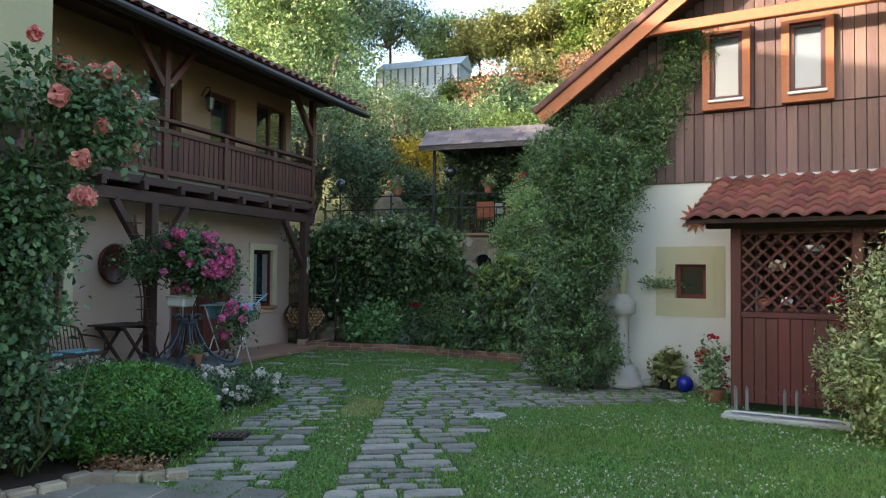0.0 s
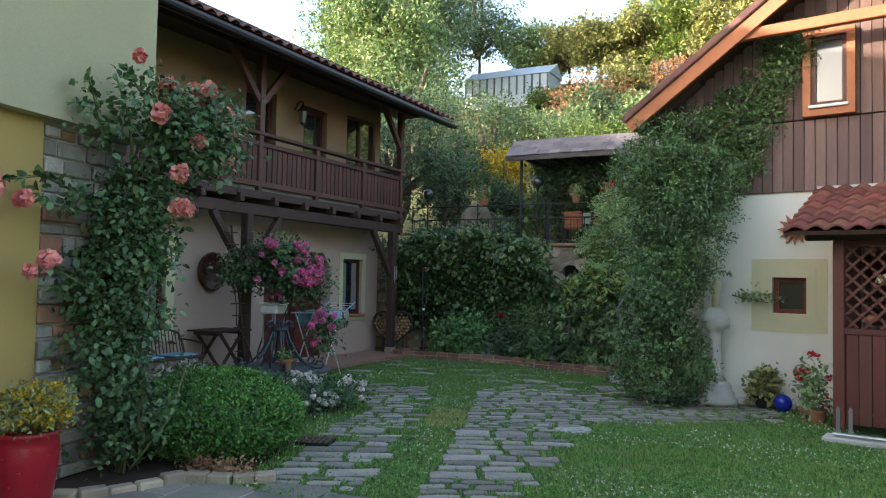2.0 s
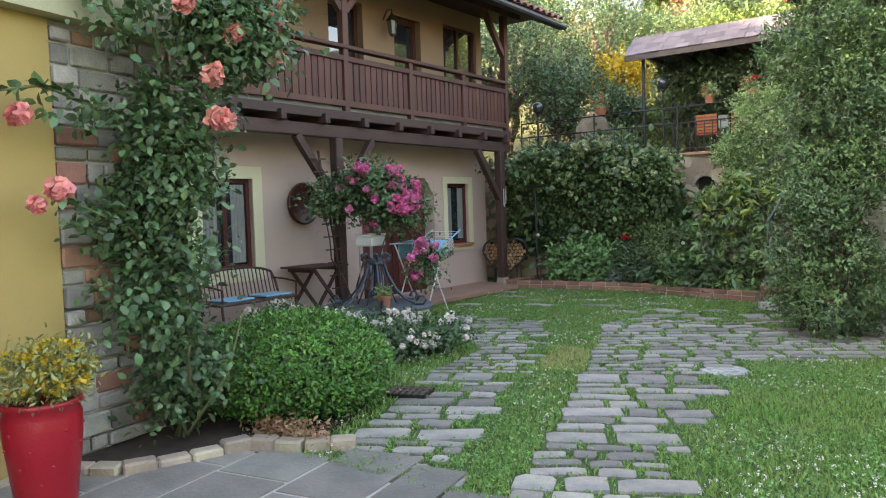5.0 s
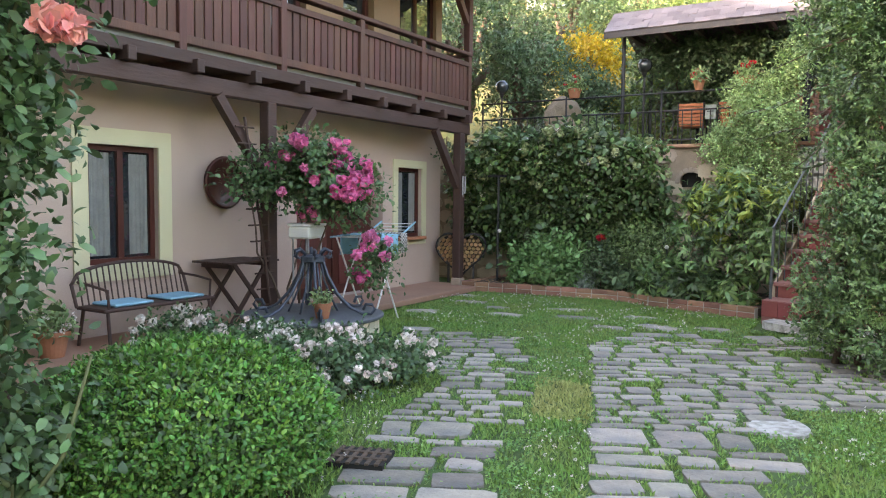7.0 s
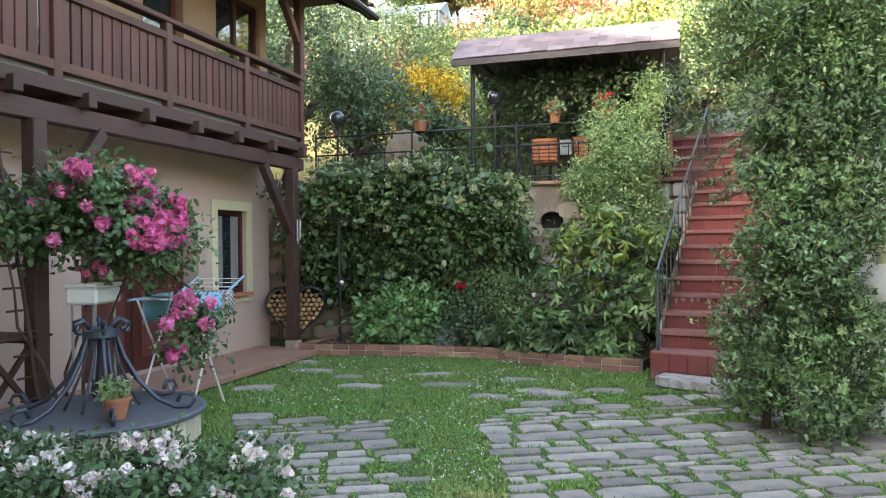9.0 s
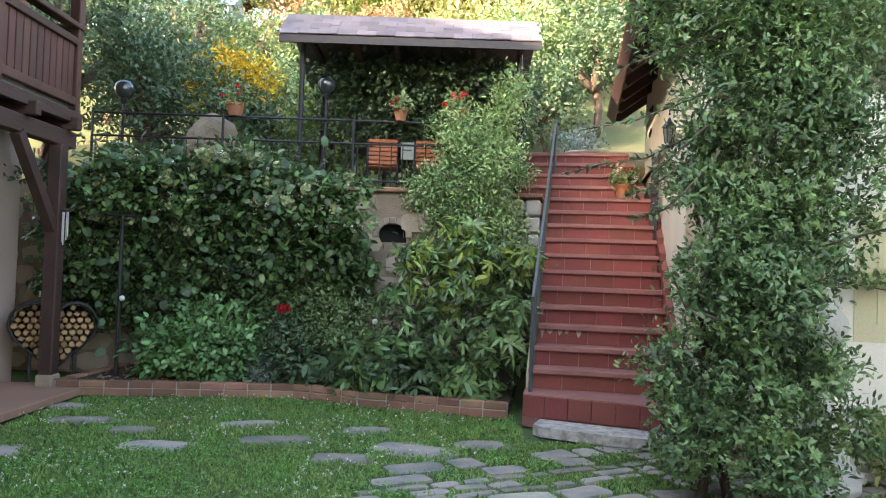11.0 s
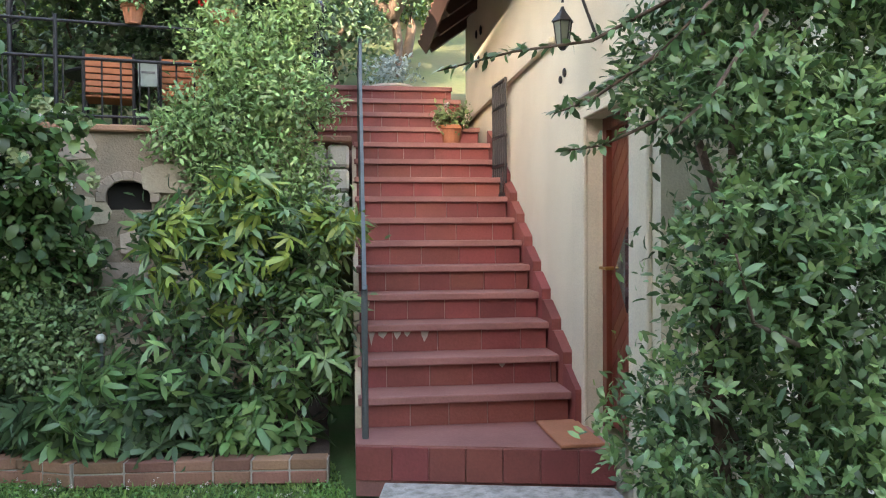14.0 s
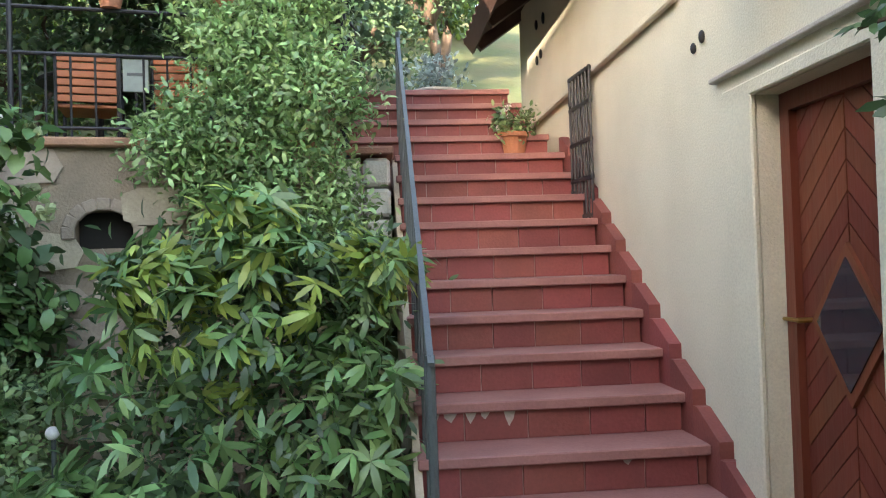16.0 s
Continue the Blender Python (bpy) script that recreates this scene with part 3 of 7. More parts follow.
def balcony():
    t = thing("balcony", I4, "dark stained timber balcony on posts along the house", "balcony", kind="structure")
    X = -6.54
    part("floor_boards", bx(-7.19, 0.5, 2.98, X + 0.02, 10.95, 3.03), M_BEAM, t)
    part("lower_beam", bx(X - 0.12, 0.5, 2.66, X + 0.02, 10.92, 2.84, 0.01), M_BEAM, t)
    part("edge_board", bx(X - 0.02, 0.5, 2.93, X + 0.06, 10.95, 3.06, 0.006), M_BEAM, t)
    part("base_strip", bx(X - 0.06, 0.5, 3.06, X - 0.03, 10.9, 3.13), M_CURTAIN, t, "pale metal edge strip")
    for k in range(13):
        y = 0.9 + 0.82 * k
        part("joist", bx(-7.19, y - 0.05, 2.84, X + 0.14, y + 0.05, 2.98, 0.008), M_BEAM, t)
    posts = [1.8, 3.4, 4.85, 6.33, 7.86, 9.39, 10.85]
    for y in posts:
        part("rail_post", bx(X - 0.05, y - 0.05, 2.95, X + 0.05, y + 0.05, 4.02, 0.008), M_BROWN, t)
    part("handrail", bx(X - 0.07, 1.0, 3.98, X + 0.07, 10.9, 4.04, 0.01), M_BROWN, t)
    part("lower_rail", bx(X - 0.02, 1.0, 3.13, X + 0.045, 10.9, 3.22, 0.006), M_BROWN, t)
    part("upper_rail", bx(X - 0.02, 1.0, 3.80, X + 0.045, 10.9, 3.88, 0.006), M_BROWN, t)
    board = mesh_of("board", bx(-0.012, -0.052, 3.16, 0.012, 0.052, 3.86, 0.004), M_BROWN)
    for a, b in zip(posts, posts[1:]):
        n = 11
        for k in range(n):
            ob = new("board", board)
            ob.parent = t
            ob.location = (X, a + 0.05 + (b - a - 0.1) * (k + 0.5) / n, 0)
    for y in (1.8, 6.33, 10.85):
        part("roof_post", bx(X - 0.06, y - 0.06, 4.03, X + 0.06, y + 0.06, 5.4, 0.008), M_BROWN, t)
        for s in (-1, 1):
            if y > 10 and s > 0:
                continue
            b3 = bmesh.new()
            beam(b3, (X, y + s * 0.05, 4.55), (X, y + s * 0.75, 5.36), 0.09, 0.1)
            part("roof_brace", b3, M_BROWN, t)
    part("plate_beam", bx(X - 0.08, -0.5, 5.30, X + 0.08, 11.4, 5.44), M_BEAM, t)
    for y in (1.9, 6.11, 10.6):
        part("porch_post", bx(X - 0.085, y - 0.075, 0.2, X + 0.065, y + 0.075, 2.66, 0.012), M_BEAM, t)
        part("post_foot", bx(X - 0.10, y - 0.09, 0.0, X + 0.08, y + 0.09, 0.2, 0.012), M_WALLSTONE, t)
        for s in (-1, 1):
            if y > 10 and s > 0:
                continue
            b3 = bmesh.new()
            beam(b3, (X - 0.01, y + s * 0.06, 1.75), (X - 0.01, y + s * 0.78, 2.66), 0.1, 0.11)
            part("porch_brace", b3, M_BEAM, t)
    b3 = bmesh.new()
    beam(b3, (-7.19, 10.85, 4.0), (X, 10.85, 4.0), 0.07, 0.06)
    part("end_rail", b3, M_BROWN, t)
    for k in range(5):
        part("end_board", bx(-7.1 + 0.12 * k, 10.84, 3.16, -7.0 + 0.12 * k, 10.865, 3.86, 0.004), M_BROWN, t)


balcony()


# yellow house
def yellow_house():
    w = thing("wall_yellow", Y, "ochre-yellow rendered house with an overhanging cream upper floor", "house", kind="structure")
    b2 = wall_with_holes(bmesh.new(), "y", -0.4, 0.4, -6.0, 0.6, 0, 2.83, [(-1.66, 0.0, 0, 2.08)])
    part("lower_wall", b2, M_YELLOW, w)
    part("end_wall", bx(-4.0, 1.25, 0, -0.3, 1.5, 2.83), M_YELLOW, w)
    part("upper_floor", bx(-4.2, -6.0, 2.83, 0.13, 1.68, 5.6), M_CREAM, w)
    part("door_head", bx(-0.41, -1.75, 2.08, -0.40, 0.0, 2.2), M_YELLOW, w)
    # unseen roof, its height set to keep low sun off the yard
    part("unseen_sun_block_roof", prism(bmesh.new(), [(-4.6, 5.6), (0.6, 5.6), (-2.0, 7.4)], 0, 8.2), M_TILE, w).matrix_basis = Matrix.Translation((0, 1.9, 0)) @ Matrix.Rotation(radians(90), 4, "X")
    part("plinth", bx(0.0, -0.0, 0, 0.012, 0.6, 0.05), M_WALLSTONE, w)
    d = thing("door_4", Y @ Matrix.Translation((0, 0.09, 0)), "dark brown panelled house door with frosted glass and white frame", "door", kind="structure")
    part("threshold", bx(-0.38, -1.75, 0.0, 0.015, -0.09, 0.03, 0.006), M_WALLSTONE, d)
    part("door_frame", bx(-0.3, -0.09, 0, 0.02, 0.0, 2.08, 0.006), M_WPAINT, d)
    part("head_frame", bx(-0.3, -1.75, 2.06, 0.004, -0.09, 2.08), M_WPAINT, d)
    for k in range(3):
        y1 = -0.095 - 0.553 * k
        y0 = y1 - 0.547
        lf = part("door_leaf", wall_with_holes(bmesh.new(), "y", -0.16, 0.05, y0, y1, 0.02, 2.05, [(y1 - 0.44, y1 - 0.11, 1.41, 1.90)]), M_DDOOR, d)
        part("pane", bx(-0.145, y1 - 0.44, 1.41, -0.13, y1 - 0.11, 1.90), M_FROST, lf, "frosted glass pane")
        part("glazing_bead", wall_with_holes(bmesh.new(), "y", -0.112, 0.012, y1 - 0.465, y1 - 0.085, 1.385, 1.925, [(y1 - 0.44, y1 - 0.11, 1.41, 1.90)]), M_DDOOR, lf)
        for z0, z1 in ((0.22, 0.72), (0.84, 1.28)):
            part("door_panel", bx(-0.115, y0 + 0.11, z0, -0.100, y1 - 0.11, z1, 0.010), M_DDOOR, lf)
            part("panel_ledge", bx(-0.112, y0 + 0.10, z0 - 0.022, -0.088, y1 - 0.10, z0 - 0.002, 0.004), M_DDOOR, lf)




M_FROST = glass_mat("frosted_glass", (0.10, 0.12, 0.09), 0.35)
yellow_house()


def stone_pier():
    t = thing("wall_pier", Y, "rough grey-beige coursed stone pier beside the yellow wall", "wall", kind="structure")
    part("core", bx(-0.30, 0.61, 0, -0.03, 1.5, 2.83), M_MORTAR, t)
    rg = random.Random(4)
    z, j = 0.02, 0
    while z < 2.74:
        h = rg.uniform(0.09, 0.17)
        h = min(h, 2.80 - z)
        y = 0.605
        while y < 1.47:
            w = min(rg.uniform(0.12, 0.34), 1.49 - y)
            part("stone", bx(-0.2, y + 0.008, z + 0.008, rg.uniform(-0.015, 0.03), y + w - 0.008, z + h - 0.008, 0.012), M_BRICK if rg.random() < 0.12 else M_PIER, t)
            y += w
        z += h


stone_pier()


# gable house
def gable_house():
    w = thing("wall_gable", G, "white rendered outbuilding with a dark boarded gable", "house", kind="structure")
    side_holes = [(0.36, 1.14, 0, 2.3)]
    part("side_wall", wall_with_holes(bmesh.new(), "y", 0, 0.4, 0, 6.2, -0.02, 4.35, side_holes), M_SIDE, w)
    part("front_wall", wall_with_holes(bmesh.new(), "x", 0.0, 0.4, 0.4, 5.2, -0.02, 3.0, [(1.36, 1.80, 1.28, 1.78)]), M_WHITE, w)
    part("rear_wall", bx(0.4, 5.8, 0, 5.2, 6.2, 4.3), M_WHITE, w)
    part("far_wall", bx(4.8, 0.4, 0, 5.2, 5.8, 4.3), M_WHITE, w)
    part("ledge", bx(-0.05, 1.9, 2.98, -0.002, 6.15, 3.03, 0.01), M_SIDE, w)
    part("door_ledge", bx(-0.045, -0.02, 2.43, -0.002, 1.5, 2.455, 0.006), M_MORTAR, w)
    db = bmesh.new()
    for q in ((1.14, 0.3, 1.40, 2.36), (0.10, 0.3, 0.36, 2.36), (0.10, 2.30, 1.40, 2.37)):
        box(db, -0.03, q[0], q[1], 0.0, q[2], q[3], 0.008)
    part("door_surround", db, M_SIDE, w)
    # gable triangle behind the boards, black so that their gaps read as shaded
    g2 = prism(bmesh.new(), [(0.0, 3.0), (5.2, 3.0), (5.2, 4.35), (2.6, 6.2), (0.0, 4.35)], 0, 0.3)
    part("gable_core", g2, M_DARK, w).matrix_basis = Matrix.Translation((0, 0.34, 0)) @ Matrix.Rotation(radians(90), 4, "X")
    # boards: lower tier and upper tier with a slit between
    n = 38
    for k in range(n):
        x0, x1 = 5.2 * k / n, 5.2 * (k + 1) / n
        xm = (x0 + x1) / 2
        top = 4.35 + min(xm, 5.2 - xm) * 0.711 + 0.05
        for z0, z1, yo in ((2.97, min(3.95, top), 0.0), (3.97, top, 0.012)):
            if z1 - z0 < 0.1:
                continue
            part("board", bx(x0 + 0.004, -0.035 + yo - 0.006 * (k % 2), z0, x1 - 0.004, 0.03 + yo, z1, 0.004), M_PLANK, w)
    for k, x0 in enumerate((1.78, 2.82)):
        wt = thing("window_3" if k == 0 else "window_4", G @ Matrix.Translation((x0, -0.095, 3.98)) @ Matrix.Rotation(radians(-90), 4, "Z"), "gable window with an orange-stained wooden surround", "window", kind="structure")
        ww, hh = 0.64, 1.17
        part("surround", wall_with_holes(bmesh.new(), "y", -0.05, 0.10, 0, ww, 0, hh, [(0.1, ww - 0.1, 0.12, hh - 0.09)]), M_ORANGE, wt)
        part("window_frame", wall_with_holes(bmesh.new(), "y", -0.06, 0.07, 0.1, ww - 0.1, 0.12, hh - 0.09, [(0.16, ww - 0.16, 0.19, hh - 0.15)]), M_DDOOR, wt)
        part("pane", bx(-0.045, 0.16, 0.19, -0.03, ww - 0.16, hh - 0.15), M_GLASSR, wt)
        part("window_sill", bx(-0.04, 0.08, 0.10, 0.09, ww - 0.08, 0.14, 0.006), M_WPAINT, wt)
    sw = window("window_5", G @ Matrix.Translation((1.36, -0.0, 1.28)) @ Matrix.Rotation(radians(-90), 4, "Z"), 0.44, 0.5, M_DOOR, M_GLASS, "small square cellar window in a broad yellow plaster surround", depth=0.14, cross=False, trim=0.12, trim_mat=M_TRIM, sill=False)
    part("outer_field", wall_with_holes(bmesh.new(), "x", -0.012, 0.012, 1.08, 2.06, 1.02, 2.04, [(1.24, 1.92, 1.16, 1.90)]), M_TRIM, w)
    r = thing("roof_gable", G, "steep tiled gable roof with orange verge boards", "roof", kind="structure")
    pt = math.atan(0.711)
    for s in (0, 1):
        m = Matrix.Translation((-0.52, -0.62, 4.031)) @ Matrix.Rotation(radians(90), 4, "Z") @ Matrix.Scale(-1, 4, (0, 1, 0)) @ Matrix.Rotation(pt, 4, "X") if s == 0 else \
            Matrix.Translation((5.72, -0.62, 4.031)) @ Matrix.Rotation(radians(90), 4, "Z") @ Matrix.Rotation(pt, 4, "X")
        run = 3.12 / math.cos(pt)
        part("roof_deck", bx(0.02, 0, 0.0, 7.0, run, 0.06, m=m), M_BEAM, r)
        tb = roof_tiles(bmesh.new(), 7.05, run + 0.04, pt, 0.26, 0.36)
        bmesh.ops.transform(tb, matrix=m @ Matrix.Translation((0, 0, 0.07)), verts=tb.verts)
        part("roof_tiles", tb, M_TILE, r)["kind"] = "stuff"
        part("verge_board", bx(-0.04, -0.02, -0.12, 0.015, run, 0.06, m=m), M_ORANGE, r)
        nt_ = round(run / 0.34)
        for k in range(nt_):
            part("verge_tile", bx(-0.085, run * k / nt_ - 0.03, 0.065, 0.13, run * (k + 1) / nt_, 0.17, 0.015, m=m), M_VERGE, r)
        part("eaves_board", bx(0.02, -0.03, -0.06, 7.0, 0.0, 0.10, m=m), M_BEAM, r)
        for k in range(9):
            part("rafter", bx(0.3 + k * 0.8, 0.0, -0.12, 0.4 + k * 0.8, 1.1, 0.0, m=m), M_BEAM, r)
    part("collar_beam", bx(0.9, -0.60, 5.05, 4.3, -0.48, 5.2, 0.01), M_ORANGE, r)


gable_house()


def cellar_door():
    d = thing("door_5", G, "red varnished diagonal-plank door with a diamond window", "door", kind="structure")
    y0, y1, z0, z1 = 0.36, 1.14, 0.31, 2.30
    part("door_frame", wall_with_holes(bmesh.new(), "y", 0.10, 0.09, y0, y1, z0, z1, [(y0 + 0.07, y1 - 0.07, z0, z1 - 0.08)]), M_DOOR, d)
    # black sheet for the unlit space behind the cellar door
    part("shade_backing", bx(0.30, y0, z0, 0.32, y1, z1), M_DARK, d)
    ya, yb, za, zb = y0 + 0.07, y1 - 0.07, z0 + 0.02, z1 - 0.08
    ym, zm = (ya + yb) / 2, 1.34
    part("door_leaf", bx(0.15, ya, za, 0.17, yb, zb), M_DDOOR, d)
    hw = (yb - ya) / 2

    def clip(poly, ax, v, keep_less):
        out = []
        for i in range(len(poly)):
            p, q = poly[i], poly[(i + 1) % len(poly)]
            a, b = (p[ax] <= v) == keep_less or p[ax] == v, (q[ax] <= v) == keep_less or q[ax] == v
            if a:
                out.append(p)
            if a != b:
                f = (v - p[ax]) / (q[ax] - p[ax])
                out.append((p[0] + f * (q[0] - p[0]), p[1] + f * (q[1] - p[1])))
        return out
    wid = 0.085
    for s in (-1, 1):
        k = -8
        while k < 26:
            # slanted board: z = c + s2 * y
            c0 = za + k * wid * 1.414
            sl = 1.0
            # boards of both halves rise towards the middle in the upper part and fall below the window
            ua, ub = 0.0, hw - 0.004
            poly = [(ua, c0 + ua * sl), (ub, c0 + ub * sl), (ub, c0 + ub * sl + wid * 1.33), (ua, c0 + ua * sl + wid * 1.33)]
            poly = clip(clip(poly, 1, zb, True), 1, za, False)
            k += 1
            if len(poly) < 3:
                continue
            b2 = bmesh.new()
            vs = [((yb - u) if s > 0 else (ya + u), z) for u, z in poly]
            lo = [b2.verts.new((0.155, y, z)) for y, z in vs]
            hi = [b2.verts.new((0.135, y, z)) for y, z in vs]
            b2.faces.new(lo)
            b2.faces.new(hi)
            for q in range(len(vs)):
                b2.faces.new((lo[q], lo[(q + 1) % len(vs)], hi[(q + 1) % len(vs)], hi[q]))
            bmesh.ops.recalc_face_normals(b2, faces=b2.faces)
            part("plank", b2, M_DOOR, d)
    for rr, mm, xx, nm in ((0.25, M_DOOR, 0.118, "diamond_frame"), (0.205, M_GLASS, 0.112, "diamond_pane")):
        b2 = bmesh.new()
        vs = [(ym - rr * 0.95, zm), (ym, zm - rr * 1.25), (ym + rr * 0.95, zm), (ym, zm + rr * 1.25)]
        lo = [b2.verts.new((0.15, y, z)) for y, z in vs]
        hi = [b2.verts.new((xx, y, z)) for y, z in vs]
        b2.faces.new(hi)
        for q in range(4):
            b2.faces.new((lo[q], lo[(q + 1) % 4], hi[(q + 1) % 4], hi[q]))
        bmesh.ops.recalc_face_normals(b2, faces=b2.faces)
        part(nm, b2, mm, d)
    hb = bmesh.new()
    rod(hb, (0.13, y1 - 0.13, 1.34), (0.07, y1 - 0.13, 1.34), 0.012)
    rod(hb, (0.075, y1 - 0.14, 1.34), (0.075, y1 - 0.02, 1.34), 0.009)
    part("door_handle", hb, mat("brass", (0.5, 0.35, 0.12), None, 0.3, 5, 50, 0.2, 0, metal=1.0), d, "brass lever handle")


cellar_door()


# stairs beside the outbuilding
M_STEPJOINT = mat("red_stained_joint", (0.38, 0.25, 0.21), None, 0.9, 6, 60, 0.6, 0.3)


def stairs():
    s = thing("stairs", G, "outdoor stairs of dark red tiles climbing beside the outbuilding", "stairs", kind="structure")
    L, R, rise, run, n = -1.46, -0.10, 0.20, 0.285, 15
    part("landing", prism(bmesh.new(), [(-1.5, 0.93), (0.0, 0.62), (0.0, 1.34), (-1.5, 1.34)], 0.0, 0.31), M_STEPTOP, s)
    for k in range(7):
        part("riser_tile", bx(0.003 + 0.2188 * k, -0.016, 0.10, 0.2158 + 0.2188 * k, 0.008, 0.30, 0.003, m=pose(-1.5, 0.93, 0, 0, 0, -11.68)), M_STEP, s)
    rg = random.Random(2)
    for k in range(1, n + 1):
        y = 1.02 + run * k
        z = 0.31 + rise * k
        left = L if k < 12 else L - 0.42 - 0.05 * (k - 12)
        right = R + (0.0 if k < 12 else -0.06 * (k - 11))
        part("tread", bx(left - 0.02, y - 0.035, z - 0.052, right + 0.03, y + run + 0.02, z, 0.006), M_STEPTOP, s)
        part("step_core", bx(left, y + 0.012, z - rise - 0.3, right + 0.02, y + run + 0.6, z - 0.053), M_STEPJOINT, s)
        x, first = left, True
        while x < right - 0.01:
            w = min(rg.uniform(0.25, 0.33), right + 0.02 - x)
            if first:
                w, first = w * rg.uniform(0.4, 1.0), False
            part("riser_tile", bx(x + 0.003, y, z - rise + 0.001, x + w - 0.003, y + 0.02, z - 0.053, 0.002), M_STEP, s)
            x += w
        if k < 12:
            part("skirting_tile", prism(bmesh.new(), [(y - 0.12, z - rise - 0.05), (y + run - 0.12, z - rise - 0.05), (y + run - 0.12, z + 0.15), (y + run - 0.17, z + 0.15), (y - 0.12, z + 0.03)], right + 0.03, 0.0), M_STEP, s).matrix_basis = Matrix(((0, 0, 1, 0), (1, 0, 0, 0), (0, 1, 0, 0), (0, 0, 0, 1)))
    part("side_cheek", prism(bmesh.new(), [(1.3, 0.0), (1.3, 0.45), (4.2, 2.48), (4.2, 0.0)], -1.5, -1.462), M_WALLSTONE, s).matrix_basis = Matrix(((0, 0, 1, 0), (1, 0, 0, 0), (0, 1, 0, 0), (0, 0, 0, 1)))
    for sk, sx, sw, sh in ((3, -1.40, 0.05, 0.10), (3, -1.33, 0.07, 0.05), (3, -1.22, 0.06, 0.06), (3, -1.14, 0.05, 0.04), (3, -1.02, 0.06, 0.08), (2, -0.5, 0.05, 0.03), (4, -1.42, 0.04, 0.06)):
        yf, zt = 1.02 + run * sk, 0.31 + rise * sk - 0.054
        sb = bmesh.new()
        lip = [(sx, zt), (sx + sw, zt), (sx + sw * rg.uniform(0.7, 0.9), zt - sh * rg.uniform(0.3, 0.6)), (sx + sw * rg.uniform(0.4, 0.6), zt - sh), (sx + sw * rg.uniform(0.05, 0.25), zt - sh * rg.uniform(0.4, 0.7))]
        fr_, bk_ = [sb.verts.new((a, yf - 0.0025, b)) for a, b in lip], [sb.verts.new((a, yf + 0.004, b)) for a, b in lip]
        sb.faces.new(fr_)
        for q in range(5):
            sb.faces.new((fr_[q], fr_[(q + 1) % 5], bk_[(q + 1) % 5], bk_[q]))
        bmesh.ops.recalc_face_normals(sb, faces=sb.faces)
        part("lime_stain", sb, M_MORTAR, s)
    st = thing("entry_step", G, "long pale grey stone step before the stairs", "step", kind="structure")
    part("slab", prism(bmesh.new(), [(-1.38, 0.60), (-1.30, 0.50), (-0.75, 0.36), (-0.10, 0.27), (-0.02, 0.32), (-0.02, 0.60), (-1.33, 0.875)], 0.0, 0.09), M_LIME, st)
    part("threshold_board", bx(-0.32, 0.66, 0.312, -0.05, 1.24, 0.335, 0.005), M_TERRA, s, "reddish threshold slab")
    h = thing("stair_handrail", G, "grey-green flat iron handrail with a foot post", "handrail")
    part("foot_post", rod(bmesh.new(), (-1.44, 1.05, 0.31), (-1.44, 1.10, 1.25), 0.02), M_GREYIRON, h)
    b2 = bmesh.new()
    beam(b2, (-1.44, 1.05, 1.22), (-1.40, 4.9, 3.72), 0.026, 0.014)
    part("rail", b2, M_GREYIRON, h)
    part("top_post", rod(bmesh.new(), (-1.40, 4.85, 2.7), (-1.40, 4.87, 3.75), 0.022), M_GREYIRON, h)
    for k in range(13):
        y = 1.3 + 0.27 * k
        zt = 1.22 + (y - 1.05) * 0.649
        part("baluster", rod(bmesh.new(), (-1.435, y, 0.31 + 0.2 * max(0, (y - 1.02) / 0.285 - 1)), (-1.43, y, zt), 0.008, n=6), M_GREYIRON, h)


stairs()


# terrace: retaining wall, railing and pavilion
def retaining_wall():
    t = thing("wall_retaining", I4, "old plastered rubble retaining wall with an arched hole", "wall", kind="structure")
    b2 = wall_with_holes(bmesh.new(), "x", 12.1, 0.4, -13.0, -1.75, 0, 2.42, [(-3.22, -2.86, 1.78, 2.02)])
    part("wall_body", b2, M_OLDWALL, t)
    # black block inside the hole paints its shade
    part("hole_shade", bx(-3.216, 12.24, 1.784, -2.864, 12.45, 2.016), M_DARK, t)
    arch = bmesh.new()
    for k in range(9):
        a = math.pi * k / 8
        box(arch, -0.04, -0.03, -0.03, 0.04, 0.02, 0.05, 0.008, m=Matrix.Translation((-3.04 + 0.20 * math.cos(a), 12.09, 1.88 + 0.17 * math.sin(a))) @ Matrix.Rotation(math.pi / 2 - a, 4, "Y"))
    part("arch_ring", arch, M_WALLSTONE, t)
    part("coping", bx(-7.5, 12.04, 2.42, -1.72, 12.55, 2.48, 0.012), M_BRICK, t)
    rg = random.Random(8)
    for z0 in [0.02 + 0.27 * k for k in range(9)]:
        x = -8.2 + rg.uniform(0, 0.2)
        while x < -1.85:
            w = rg.uniform(0.22, 0.55)
            h = rg.uniform(0.20, 0.26)
            if not (-3.3 < x + w / 2 < -2.75 and z0 > 1.5):
                n = 7
                cx, cz = x + w / 2, z0 + h / 2
                poly = [(cx + w * 0.5 * rg.uniform(0.82, 1.0) * math.copysign(abs(math.cos(a)) ** 0.55, math.cos(a)), cz + h * 0.55 * rg.uniform(0.8, 1.0) * math.copysign(abs(math.sin(a)) ** 0.55, math.sin(a))) for a in [2 * math.pi * q / n for q in range(n)]]
                ob = part("stone", prism(bmesh.new(), poly, 0, rg.uniform(0.012, 0.045)), M_WALLSTONE, t)
                ob.matrix_basis = Matrix.Translation((0, 12.1, 0)) @ Matrix.Rotation(radians(90), 4, "X")
            x += w


retaining_wall()


